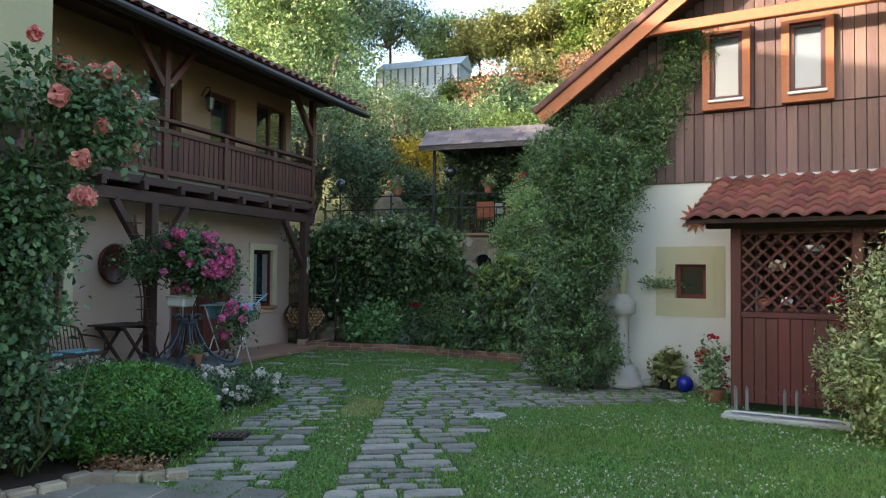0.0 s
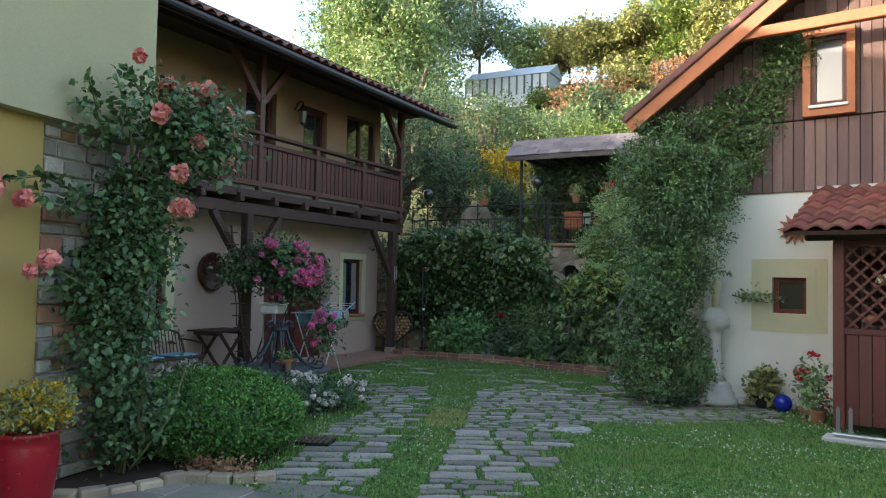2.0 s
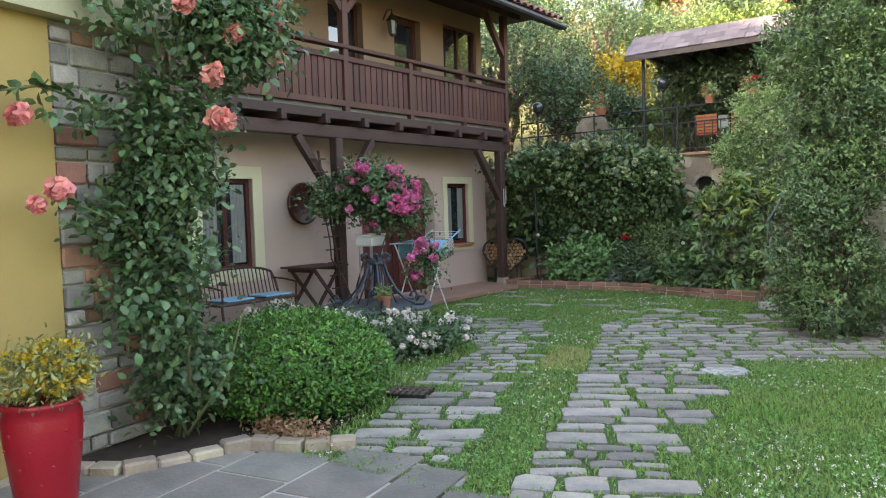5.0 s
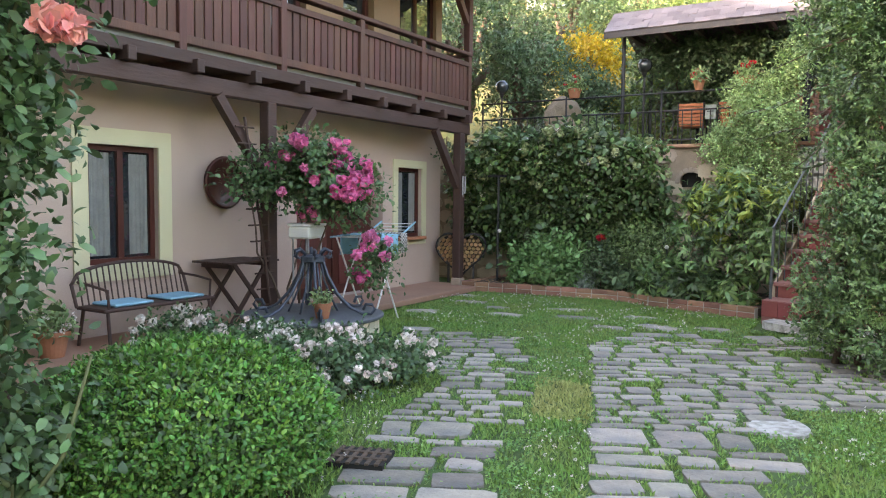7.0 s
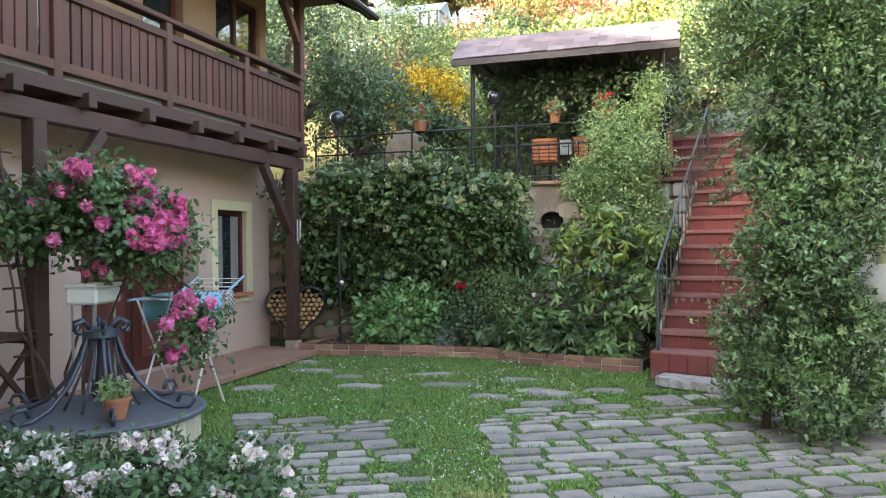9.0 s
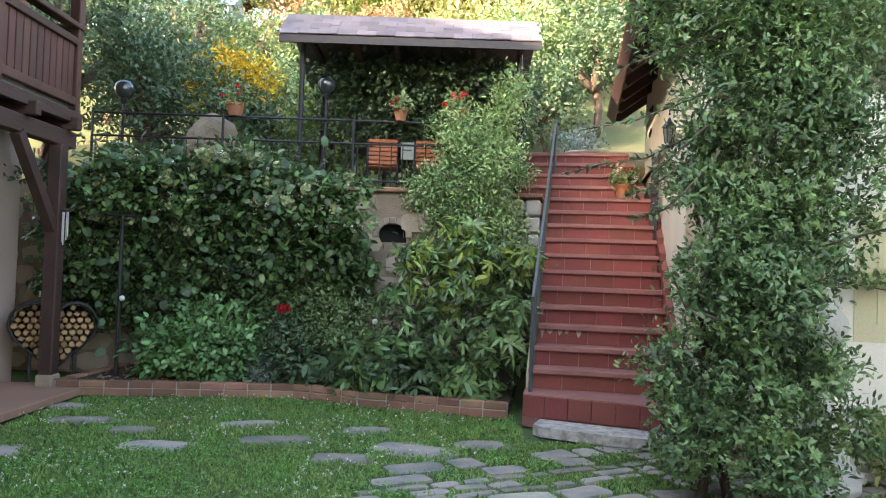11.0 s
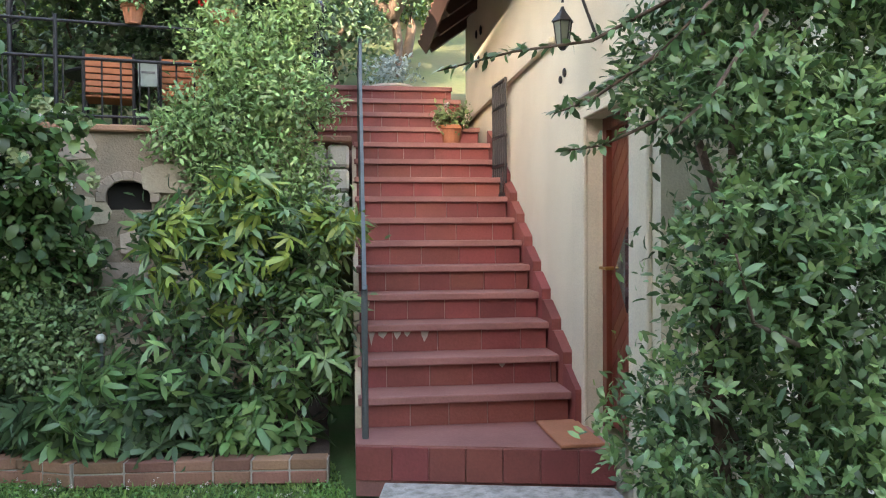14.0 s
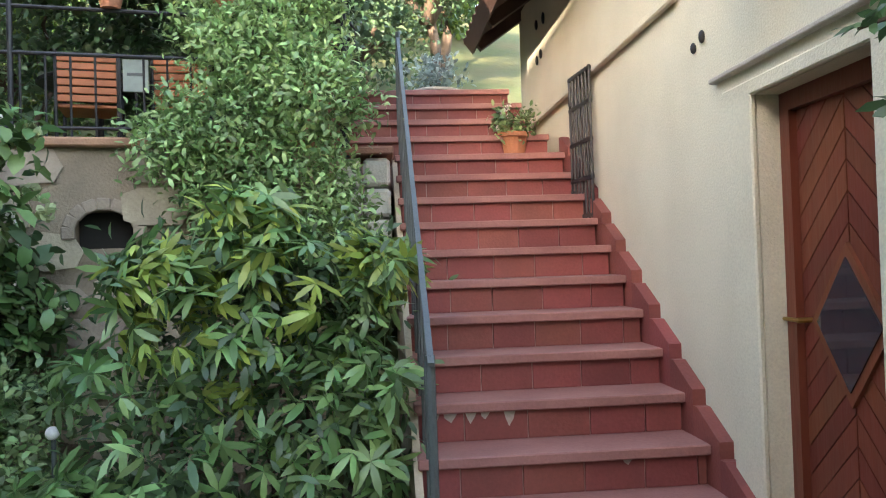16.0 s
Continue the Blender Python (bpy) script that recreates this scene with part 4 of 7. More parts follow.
def terrace_railing():
    t = thing("terrace_railing", Matrix.Translation((0, 12.25, 2.45)), "dark wrought-iron railing along the terrace edge", "railing")
    for z in (0.60, 0.90):
        part("rail", rod(bmesh.new(), (-7.0, 0, z), (-1.75, 0, z), 0.014), M_IRON, t)
    part("foot_rail", rod(bmesh.new(), (-7.0, 0, 0.12), (-1.75, 0, 0.12), 0.012), M_IRON, t)
    bar = mesh_of("baluster", rod(bmesh.new(), (0, 0, 0.04), (0, 0, 0.6), 0.008, n=6), M_IRON)
    for k in range(36):
        ob = new("baluster", bar)
        ob.parent = t
        ob.location = (-6.95 + 0.148 * k, 0, 0)
    for x in (-7.0, -5.3, -3.6, -1.78):
        part("post", rod(bmesh.new(), (x, 0, 0.02), (x, 0, 0.95), 0.018), M_IRON, t)


terrace_railing()


def pavilion():
    t = thing("pavilion", Matrix.Translation((0, 12.5, 2.43)), "garden pavilion with a slate shingle roof on iron posts", "pavilion")
    x0, x1 = -4.6, -1.2
    p = radians(41)
    m = Matrix.Translation((x0, -0.3, 2.0)) @ Matrix.Rotation(p, 4, "X")
    part("roof_deck", bx(0, 0, -0.05, x1 - x0, 0.62, 0, m=m), M_BEAM, t)
    part("front_fascia", bx(x0, -0.33, 1.90, x1, -0.29, 2.0), M_IRON, t)
    part("rear_slope", bx(0, 0, -0.05, x1 - x0, 1.75, 0.0, m=Matrix.Translation((x0, 1.86, 1.9)) @ Matrix.Rotation(radians(180), 4, "Z") @ Matrix.Translation((x0 - x1, 0, 0)) @ Matrix.Rotation(radians(18), 4, "X")), M_SLATE, t)
    rg = random.Random(6)
    for j in range(4):
        y0 = -0.03 + j * 0.15
        for i in range(14):
            xx = (i - 0.5 * (j % 2)) * 0.25
            a, b = max(0.0, xx), min(x1 - x0, xx + 0.245)
            if b - a < 0.05:
                continue
            part("shingle", bx(a, y0, 0.012 + 0.004 * (i % 3), b, y0 + 0.2, 0.024 + 0.004 * (i % 3), m=m @ Matrix.Translation((0, 0, 0.018)) @ Matrix.Rotation(radians(-2.5), 4, "X")), M_SLATE, t)
    for x, y in ((-4.35, 0.0), (-1.45, 0.0), (-4.35, 1.7), (-1.45, 1.7)):
        part("post", rod(bmesh.new(), (x, y, 0), (x, y, 2.05), 0.035), M_IRON, t)
    for k in range(6):
        x = -4.2 + 0.55 * k
        b2 = bmesh.new()
        beam(b2, (x, -0.25, 1.96), (x, 1.8, 1.96), 0.06, 0.08)
        part("rafter", b2, M_BEAM, t)


pavilion()

# ---- plants ----
def plant(name, x, y, label, category="shrub", group="", z=0.0):
    return thing(name, Matrix.Translation((x, y, z)), label, category, group)


# clipped box ball
b = plant("box_shrub", -3.36, 2.24, "dense clipped round bright green box shrub", "shrub")
stems("trunk", b, [[(0, 0, 0), (0.05, 0, 0.3), (0.2, 0.1, 0.6)], [(0, 0, 0), (-0.1, 0.1, 0.3), (-0.2, 0.1, 0.6)]], 0.04)
# darker leaf layer inside paints the shade in the ball's gaps
foliage("inner_shade_leaves", b, [(0, 0, 0.34, 0.72, 0.72, 0.34)], 9000, 0.045, M_DARKLEAF, 1, 0.03, 10, 0.55, 0.85, uneven=0.03)
foliage("foliage", b, [(0, 0, 0.36, 0.78, 0.80, 0.39), (0.1, -0.05, 0.32, 0.76, 0.74, 0.36), (-0.15, 0.12, 0.34, 0.74, 0.70, 0.38)], 52000, 0.034, M_BOX, 2, 0.020, 10, 0.5, 0.93, 0.0, uneven=0.022)

# firethorn on the house corner
b = plant("firethorn_shrub", -0.29, 7.52, "tall evergreen firethorn trained up the white house corner", "shrub")
firethorn = b
rgF = random.Random(31)
FT = []
for k in range(46):
    z = 0.16 + 3.44 * (k / 45)
    a = k * 2.4
    rr = (0.56 if z < 1.0 else 0.36 if z < 2.1 else 0.48) * rgF.uniform(0.5, 1.15)
    q = rgF.uniform(0.17, 0.31)
    if k > 8 and rgF.random() < 0.2:
        continue
    FT.append((0.04 + rr * math.cos(a), 0.10 * z + rr * 0.75 * math.sin(a), z, q, q * 0.9, q * rgF.uniform(0.7, 1.1)))
for x, y, z, q in ((-0.15, 0.55, 3.75, 0.36), (0.3, 0.6, 3.8, 0.38), (0.75, 0.78, 3.85, 0.36), (0.95, 0.8, 4.2, 0.32), (1.2, 0.78, 4.0, 0.28), (1.3, 0.76, 4.5, 0.32), (1.6, 0.72, 4.75, 0.30), (1.75, 0.7, 5.05, 0.26), (1.5, 0.74, 5.0, 0.25), (0.8, 0.8, 3.3, 0.34), (1.05, 0.74, 3.55, 0.26), (0.5, 0.75, 2.9, 0.3), (-0.45, 0.45, 3.4, 0.32), (0.5, 0.05, 2.25, 0.34), (0.55, 0.1, 2.7, 0.38), (0.6, 0.2, 3.15, 0.38), (0.2, 0.0, 2.6, 0.34), (0.42, 0.0, 1.75, 0.28)):
    FT.append((x, y, z, q * 1.1, q * 0.6, q))
stems("trunk", b, [bent((-0.3, 0.15, 0), (-0.2, 0.4, 2.6), 1, 8), bent((0.1, 0.2, 0), (0.3, 0.5, 3.2), 2, 8), bent((-0.1, 0.2, 0), (-0.35, 0.25, 1.9), 3, 6), bent((0.3, 0.5, 3.2), (1.4, 0.85, 4.9), 4, 6)], 0.04)
# dark inner leaves: depth shade of the firethorn put into colour
foliage("inner_shade_leaves", b, FT, 8000, 0.07, M_DARKLEAF, 3, 0.06, 12, 0.35, 0.1)
foliage("foliage", b, FT, 46000, 0.052, M_VINE, 4, 0.055, 16, 0.4, 0.75, 0.1)
foliage("outer_sprays", b, FT, 9000, 0.048, M_VINETIP, 44, 0.045, 12, 0.4, 1.2, -0.1)

TW = [[(-0.3, 0.4, 2.5), (-0.6, 0.6, 2.34), (-0.9, 0.7, 2.3), (-1.2, 0.78, 2.22)], [(-0.35, 0.4, 2.3), (-0.6, 0.62, 2.1), (-0.74, 0.66, 2.05)], [(-0.3, 0.4, 2.05), (-0.55, 0.6, 1.92), (-0.68, 0.64, 1.9)], [(-0.2, 0.0, 2.75), (-0.5, -0.12, 2.62), (-0.85, -0.05, 2.48), (-1.2, 0.05, 2.42)], [(-0.25, -0.05, 2.6), (-0.55, -0.15, 2.32), (-0.75, -0.12, 2.12)], [(-0.3, -0.05, 2.3), (-0.55, -0.1, 2.0), (-0.72, -0.1, 1.86)], [(-0.2, 0.05, 3.1), (-0.6, 0.1, 3.0), (-0.95, 0.1, 2.85)], [(0.3, -0.2, 1.7), (0.75, -0.35, 1.85), (0.95, -0.4, 1.8)], [(-0.3, -0.2, 1.2), (-0.6, -0.35, 1.3), (-0.7, -0.4, 1.5)]]
for line in TW:
    stems("twig", b, [line], 0.009)


def leaves_along(name, parent, lines, per, size, material, seed, ratio=0.42):
    """Leaves set along thin shoots."""
    rg = np.random.default_rng(seed)
    at, way = [], []
    for line in lines:
        for p, q in zip(line, line[1:]):
            p, q = np.array(p), np.array(q)
            for f in rg.random(per):
                at.append(p + (q - p) * f)
                way.append((q - p) * 1.6 + rg.normal(size=3) * 0.45)
    at, way = np.array(at), np.array(way)
    size = rg.uniform(0.6, 1.2, len(at)) * size
    ob = new(name, leaf_mesh(name, at, way, rg.normal(size=at.shape) * 0.5 + np.array([0, 0, 1.0]), size, size * ratio, material))
    ob.parent = parent
    ob["kind"] = "stuff"
    return ob


leaves_along("twig_leaves", b, TW, 26, 0.062, M_VINE, 47)

# climbing hydrangea over the retaining wall
b = plant("climbing_hydrangea", -5.2, 11.7, "broad dark climbing hydrangea with cream flower heads on the wall", "shrub")
rgH = random.Random(41)
HY = []
for k in range(58):
    f = k / 57
    x = -1.8 + 3.45 * ((k * 0.618) % 1.0)
    zt = 2.75 - 0.35 * abs(x) ** 1.3 * 0.5
    z = 0.75 + (zt - 0.75) * f
    q = rgH.uniform(0.28, 0.46)
    HY.append((x, 0.22 - 0.75 * f * rgH.uniform(0.5, 1.0), z, q, q * 0.85, q * rgH.uniform(0.24, 0.38)))
stems("stems", b, [bent((-0.6, 0.2, 0), (-0.9, 0.1, 2.0), 5, 6), bent((0.3, 0.2, 0), (0.6, 0.1, 2.0), 6, 6)], 0.035)
# dark leaves behind the tiers paint the shade between them
foliage("inner_shade_leaves", b, HY, 4500, 0.13, M_DARKLEAF, 5, 0.15, 10, 0.7, 0.2)
foliage("foliage", b, HY, 19000, 0.115, M_HYD, 6, 0.06, 9, 0.62, 0.8, 0.5, up_bias=2.6)
petals("blossom", b, on_blobs([(p[0], p[1], p[2], p[3] * 1.18, p[4] * 1.22, p[5] * 1.25) for p in HY], 110, 7, 1.75, (0.1, -0.7, 1.2)), 0.085, M_HEAD, 8, 26, "small cream-green flower heads")
petals("blossom", b, on_blobs([(p[0], p[1], p[2], p[3] * 1.15, p[4] * 1.2, p[5] * 1.2) for p in HY], 420, 77, 1.3, (0.2, -1, 0.6)), 0.030, M_WHITEF, 81, 6)

# rhododendron and the shrubs by the stairs
b = plant("rhododendron_shrub", -2.15, 10.95, "rhododendron with whorled yellow-green leaves beside the stairs", "shrub")
RH = [(0.62, -0.1, 1.62, 0.16, 0.2, 0.14), (0.5, -0.3, 1.05, 0.2, 0.2, 0.16), (-0.62, 0.0, 1.05, 0.3, 0.28, 0.2), (-0.5, 0.05, 1.55, 0.2, 0.24, 0.2), (0.0, 0.0, 1.85, 0.22, 0.24, 0.18), (0.42, -0.25, 0.75, 0.26, 0.3, 0.35), (0.45, 0.0, 1.35, 0.24, 0.3, 0.3), (-0.85, -0.25, 0.4, 0.4, 0.3, 0.3), (0.1, 0.1, 0.9, 0.5, 0.45, 0.6), (-0.35, -0.15, 0.55, 0.5, 0.4, 0.45), (0.2, 0.0, 1.45, 0.45, 0.4, 0.4), (-0.2, 0.1, 1.35, 0.45, 0.4, 0.4)]
stems("stems", b, [bent((0.1, 0, 0), (0.3, 0, 1.2), 8, 6), bent((0, 0, 0), (-0.4, -0.1, 0.9), 9, 6), bent((0.05, 0, 0), (0, 0.1, 1.4), 10, 6)], 0.022)


def whorls(name, parent, blobs, n, size, material, seed, front=(0.1, -1, 0.5), per=9, lift=-0.1, ratio=0.34):
    rg = np.random.default_rng(seed)
    c = np.array(on_blobs(blobs, n, seed, 0.1, front))
    bl = np.array(blobs, float)
    mid = bl[:, :3].mean(0)
    axis = c - mid
    axis /= np.linalg.norm(axis, axis=1, keepdims=True)
    axis = axis * 0.6 + np.array([0, 0, 0.7]) + rg.normal(size=axis.shape) * 0.55
    axis /= np.linalg.norm(axis, axis=1, keepdims=True)
    ref = np.cross(axis, np.array([0.31, 0.2, 0.9]))
    ref /= np.linalg.norm(ref, axis=1, keepdims=True)
    bi = np.cross(axis, ref)
    a = (np.arange(per) * 2 * np.pi / per)[None, :] + rg.uniform(0, 6, (len(c), 1))
    d = np.cos(a)[..., None] * ref[:, None] + np.sin(a)[..., None] * bi[:, None] + axis[:, None] * (rg.uniform(lift - 0.5, lift + 0.45, (len(c), 1, 1)) + rg.uniform(-0.3, 0.3, (len(c), per, 1)))
    keep = rg.random(len(c) * per) < 0.8
    pos = np.repeat(c[:, None], per, 1).reshape(-1, 3)[keep]
    d = (d.reshape(-1, 3) + rg.normal(size=(len(c) * per, 3)) * 0.12)[keep]
    up = np.repeat(axis[:, None], per, 1).reshape(-1, 3)[keep]
    Ls = size * rg.uniform(0.7, 1.2, len(pos))
    ob = new(name, leaf_mesh(name, pos, d, up, Ls, Ls * ratio, material, 0.12, droop=0.2))
    ob.parent = parent
    ob["kind"] = "stuff"
    return ob


whorls("tip_foliage", firethorn, FT, 2900, 0.046, M_VINETIP, 45, (-0.4, -1, 0.3), 9, 0.5, 0.4)
# shade inside the rhododendron, painted as darker leaves
foliage("inner_shade_leaves", b, RH, 3000, 0.10, M_DARKLEAF, 9, 0.1, 8, 0.35, 0.2)
whorls("foliage", b, RH, 400, 0.15, M_RHODO, 10, per=9, lift=-0.25, ratio=0.26)
whorls("young_foliage", b, [RH[0], RH[3], RH[4], RH[10], RH[11]], 190, 0.15, M_RHODOY, 11, per=8, lift=-0.8, ratio=0.26)
b = plant("hellebore_plant", -3.15, 10.85, "dark leathery hellebore clump spilling over the brick edge", "plant")
whorls("foliage", b, [(0, 0, 0.3, 0.4, 0.28, 0.25), (0.45, -0.05, 0.3, 0.45, 0.28, 0.3)], 130, 0.2, M_DARKLEAF, 12)
whorls("upper_foliage", b, [(0.1, 0, 0.35, 0.45, 0.3, 0.28)], 60, 0.18, M_RHODO, 13)
for hx, hy, hs in ((-2.55, 10.62, 70), (-2.05, 10.55, 71), (-3.75, 11.05, 72)):
    b = plant("hellebore_plant", hx, hy, "dark leathery hellebore leaves along the brick edging", "plant", "hellebores in the bed")
    whorls("foliage", b, [(0, 0, 0.26, 0.3, 0.2, 0.2)], 46, 0.19, M_DARKLEAF if hs != 71 else M_RHODO, hs, per=7, lift=0.05, ratio=0.3)
    stems("stems", b, [bent((0, 0, 0.1), (0.05, 0, 0.36), hs, 3, 0.02), bent((0, 0, 0.1), (-0.12, 0, 0.34), hs + 9, 3, 0.02)], 0.008)
rgL = np.random.default_rng(48)
lp = np.stack([rgL.uniform(-6.2, -1.75, 900), rgL.uniform(10.45, 11.6, 900), rgL.uniform(0.135, 0.15, 900)], 1)
lp = lp[lp[:, 1] > np.interp(lp[:, 0], [-6.3, -3.95, -3.2, -1.7], [10.7, 10.95, 10.68, 10.35])]
ll = rgL.uniform(0.04, 0.08, len(lp))
tagged(new("leaf_litter", leaf_mesh("leaf_litter", lp, rgL.normal(size=lp.shape) * np.array([1, 1, 0.25]), rgL.normal(size=lp.shape) * 0.4 + np.array([0, 0, 1.0]), ll, ll * 0.5, M_LITTER)), "dry brown fallen leaves on the bed soil", "leaves", kind="stuff")
b = plant("peony_plant", -5.08, 11.15, "bushy fresh green peony in the raised bed", "plant")
foliage("foliage", b, [(0, 0, 0.55, 0.5, 0.3, 0.4), (-0.3, 0, 0.4, 0.4, 0.3, 0.35), (0.3, -0.05, 0.35, 0.4, 0.25, 0.3)], 5200, 0.10, M_PEONY, 14, 0.08, 10, 0.5, 0.6)
stems("stem", b, [bent((0, 0, 0), (0.1, 0, 0.6), 16, 4, 0.03)], 0.01)
b = plant("rose_bush", -4.13, 10.98, "slim rose bush with one deep red bloom", "plant")
stems("stems", b, [bent((0, 0, 0), (0, 0, 1.0), 12, 5, 0.03)], 0.01)
foliage("foliage", b, [(0, 0.02, 0.5, 0.25, 0.2, 0.45)], 1500, 0.06, M_DARKLEAF, 15, 0.06, 8, 0.5, 0.4)
petals("bloom", b, [(0, -0.03, 0.99), (0.05, -0.03, 0.97), (-0.02, -0.05, 0.96)], 0.06, M_REDF, 16, 24, "deep red double bloom")
stems("stem", b, [bent((0, 0, 0), (0.02, 0, 0.4), 13, 4, 0.02)], 0.008)
b = plant("grey_artemisia", -4.35, 10.98, "low silvery artemisia at the bed edge", "plant")
foliage("foliage", b, [(0, 0, 0.25, 0.16, 0.12, 0.18)], 700, 0.06, M_GREYLEAF, 17, 0.03, 8, 0.35, 0.3)
b = plant("ivy_shrub", -3.75, 11.7, "small-leaved ivy and shrubs below the wall hole", "shrub")
foliage("foliage", b, [(-0.15, 0, 1.1, 0.38, 0.3, 0.3), (0.25, -0.25, 0.75, 0.4, 0.3, 0.35), (-0.4, 0, 0.7, 0.5, 0.3, 0.5)], 9000, 0.06, M_MIDLEAF, 18, 0.07, 12, 0.5, 0.6)
stems("stem", b, [bent((0, 0.1, 0), (-0.1, 0.1, 1.2), 15, 5)], 0.014)
b = plant("vine_shrub", -2.0, 12.0, "light green creeper hanging from the terrace over the wall", "shrub")
foliage("foliage", b, [(-0.3, 0, 2.55, 0.34, 0.3, 0.3), (0.25, -0.05, 2.75, 0.34, 0.3, 0.32), (-0.05, 0.05, 3.1, 0.34, 0.28, 0.28), (-0.62, 0, 2.45, 0.22, 0.2, 0.16), (-0.25, 0, 2.1, 0.28, 0.26, 0.24), (0.22, -0.1, 2.1, 0.34, 0.28, 0.28), (0.3, -0.1, 1.75, 0.3, 0.26, 0.24), (0.3, 0.15, 3.35, 0.22, 0.2, 0.2), (0.42, 0.2, 3.75, 0.16, 0.16, 0.24), (-0.35, 0.2, 3.3, 0.22, 0.2, 0.18)], 19000, 0.060, M_CREEPER, 19, 0.085, 14, 0.42, 0.7)
stems("stems", b, [bent((0, 0.1, 0), (0.1, 0.1, 3.0), 14, 6)], 0.02)

# climbing coral rose on the stone pier
b = plant("coral_climbing_rose", -3.45, 1.22, "tall climbing rose with coral blooms on the stone pier", "rose")
CR = [(0.35, 0.3, 2.85, 0.42, 0.38, 0.28), (0.48, 0.35, 2.72, 0.36, 0.32, 0.22), (0.1, 0.05, 2.25, 0.36, 0.32, 0.28), (0.45, 0.4, 3.0, 0.3, 0.3, 0.2), (-0.05, -0.08, 1.75, 0.36, 0.32, 0.26), (-0.12, -0.2, 1.45, 0.32, 0.28, 0.22), (0.05, 0.0, 1.3, 0.32, 0.28, 0.26), (0.1, 0.05, 1.85, 0.3, 0.28, 0.28), (0.0, 0.0, 0.85, 0.3, 0.25, 0.22), (0.15, 0.05, 0.5, 0.3, 0.28, 0.18), (0.1, -0.1, 0.35, 0.25, 0.2, 0.18)]
arms = [bent((0, 0, 0), (0.0, 0.1, 1.6), 20, 6), bent((0.05, 0, 0), (0.2, 0.2, 2.6), 21, 7), bent((0.1, 0, 0), (0.1, 0.1, 2.0), 22, 7), [(0, 0, 1.9), (0.1, -0.4, 2.22), (0.17, -0.85, 2.36), (0.22, -1.28, 2.26)], [(0, 0, 1.2), (0.15, -0.35, 1.5), (0.22, -0.85, 1.72)], [(0.2, 0.2, 2.5), (0.3, 0.0, 3.0), (0.25, -0.25, 3.3)], [(0.1, 0.0, 2.3), (0.15, -0.35, 2.75), (0.2, -0.55, 3.2)], [(0.1, 0.0, 2.4), (0.2, -0.15, 2.9), (0.2, -0.3, 3.25)], bent((0.2, 0.1, 0.2), (0.6, -0.25, 0.75), 23, 6), [(0.05, 0, 0.2), (0.3, -0.1, 0.1), (0.5, 0.1, 0.5), (0.55, 0.2, 0.9)]]
stems("stem", b, arms, 0.016, mat("rose_stem", (0.10, 0.13, 0.05), (0.12, 0.08, 0.04), 0.8, 12, 60))
# darker leaves in the rose's core, coloured to read as shade
foliage("inner_shade_leaves", b, [(p[0], p[1], p[2], p[3] * 0.7, p[4] * 0.7, p[5]) for p in CR], 2200, 0.075, M_DARKLEAF, 25, 0.09, 8, 0.6, 0.2)
foliage("foliage", b, CR, 9000, 0.066, M_ROSELEAF, 22, 0.085, 7, 0.58, 0.45, 0.4)
foliage("arm_foliage", b, [(0.14, -0.55, 2.24, 0.1, 0.5, 0.10), (0.16, -0.45, 1.52, 0.12, 0.34, 0.16), (0.28, -0.1, 3.15, 0.12, 0.25, 0.25), (0.17, -0.42, 2.9, 0.08, 0.2, 0.3), (0.2, -0.22, 3.0, 0.08, 0.12, 0.25), (0.2, -0.3, 1.0, 0.25, 0.3, 0.3)], 950, 0.07, M_ROSELEAF, 23, 0.05, 6, 0.62, 0.3, 0.4)
leaves_along("shoot_leaves", b, arms[3:7], 30, 0.085, M_ROSELEAF, 27, 0.6)
petals("blossom", b, [(0.22, -1.28, 2.28), (0.26, -1.25, 2.21), (0.22, -1.33, 2.35), (0.2, -1.02, 2.17), (0.24, -0.84, 1.74), (0.22, -0.96, 1.66), (0.62, 0.1, 2.18), (0.58, 0.05, 2.2), (0.62, 0.0, 2.47), (0.66, 0.15, 2.75), (0.6, 0.45, 2.95), (0.62, 0.5, 3.05), (0.5, 0.3, 3.15), (0.55, 0.35, 3.22), (0.45, 0.3, 3.25), (0.3, 0.1, 3.25), (0.6, 0.55, 2.65), (0.68, 0.5, 2.85), (0.35, -0.2, 3.4), (0.5, -0.1, 2.95)], 0.085, M_CORALF, 24, 60, "full coral-pink double blooms")

# pink rose on the porch post
b = plant("pink_climbing_rose", -5.97, 6.18, "magenta climbing rose in full bloom at the porch post", "rose")
PR = [(0.1, 0, 1.76, 0.55, 0.5, 0.38), (-0.35, -0.4, 1.75, 0.4, 0.45, 0.25), (0.4, 0.2, 1.62, 0.4, 0.35, 0.3), (0.72, 0.35, 0.82, 0.2, 0.28, 0.32), (0.05, -0.1, 2.02, 0.4, 0.4, 0.25)]
for line in ([bent((-0.3, 0, 0), (-0.2, 0, 1.4), 30, 6)], [bent((-0.35, 0.05, 0), (0.3, 0.2, 1.6), 31, 6)], [bent((-0.3, -0.05, 0), (-0.5, -0.7, 1.8), 32, 6)], [[(0.3, 0.2, 1.5), (0.7, 0.3, 1.2), (0.85, 0.3, 0.6)]]):
    stems("stem", b, line, 0.018)
foliage("foliage", b, PR, 7200, 0.066, M_ROSELEAF, 31, 0.08, 9, 0.6, 0.35, 0.3)
rgC = random.Random(36)
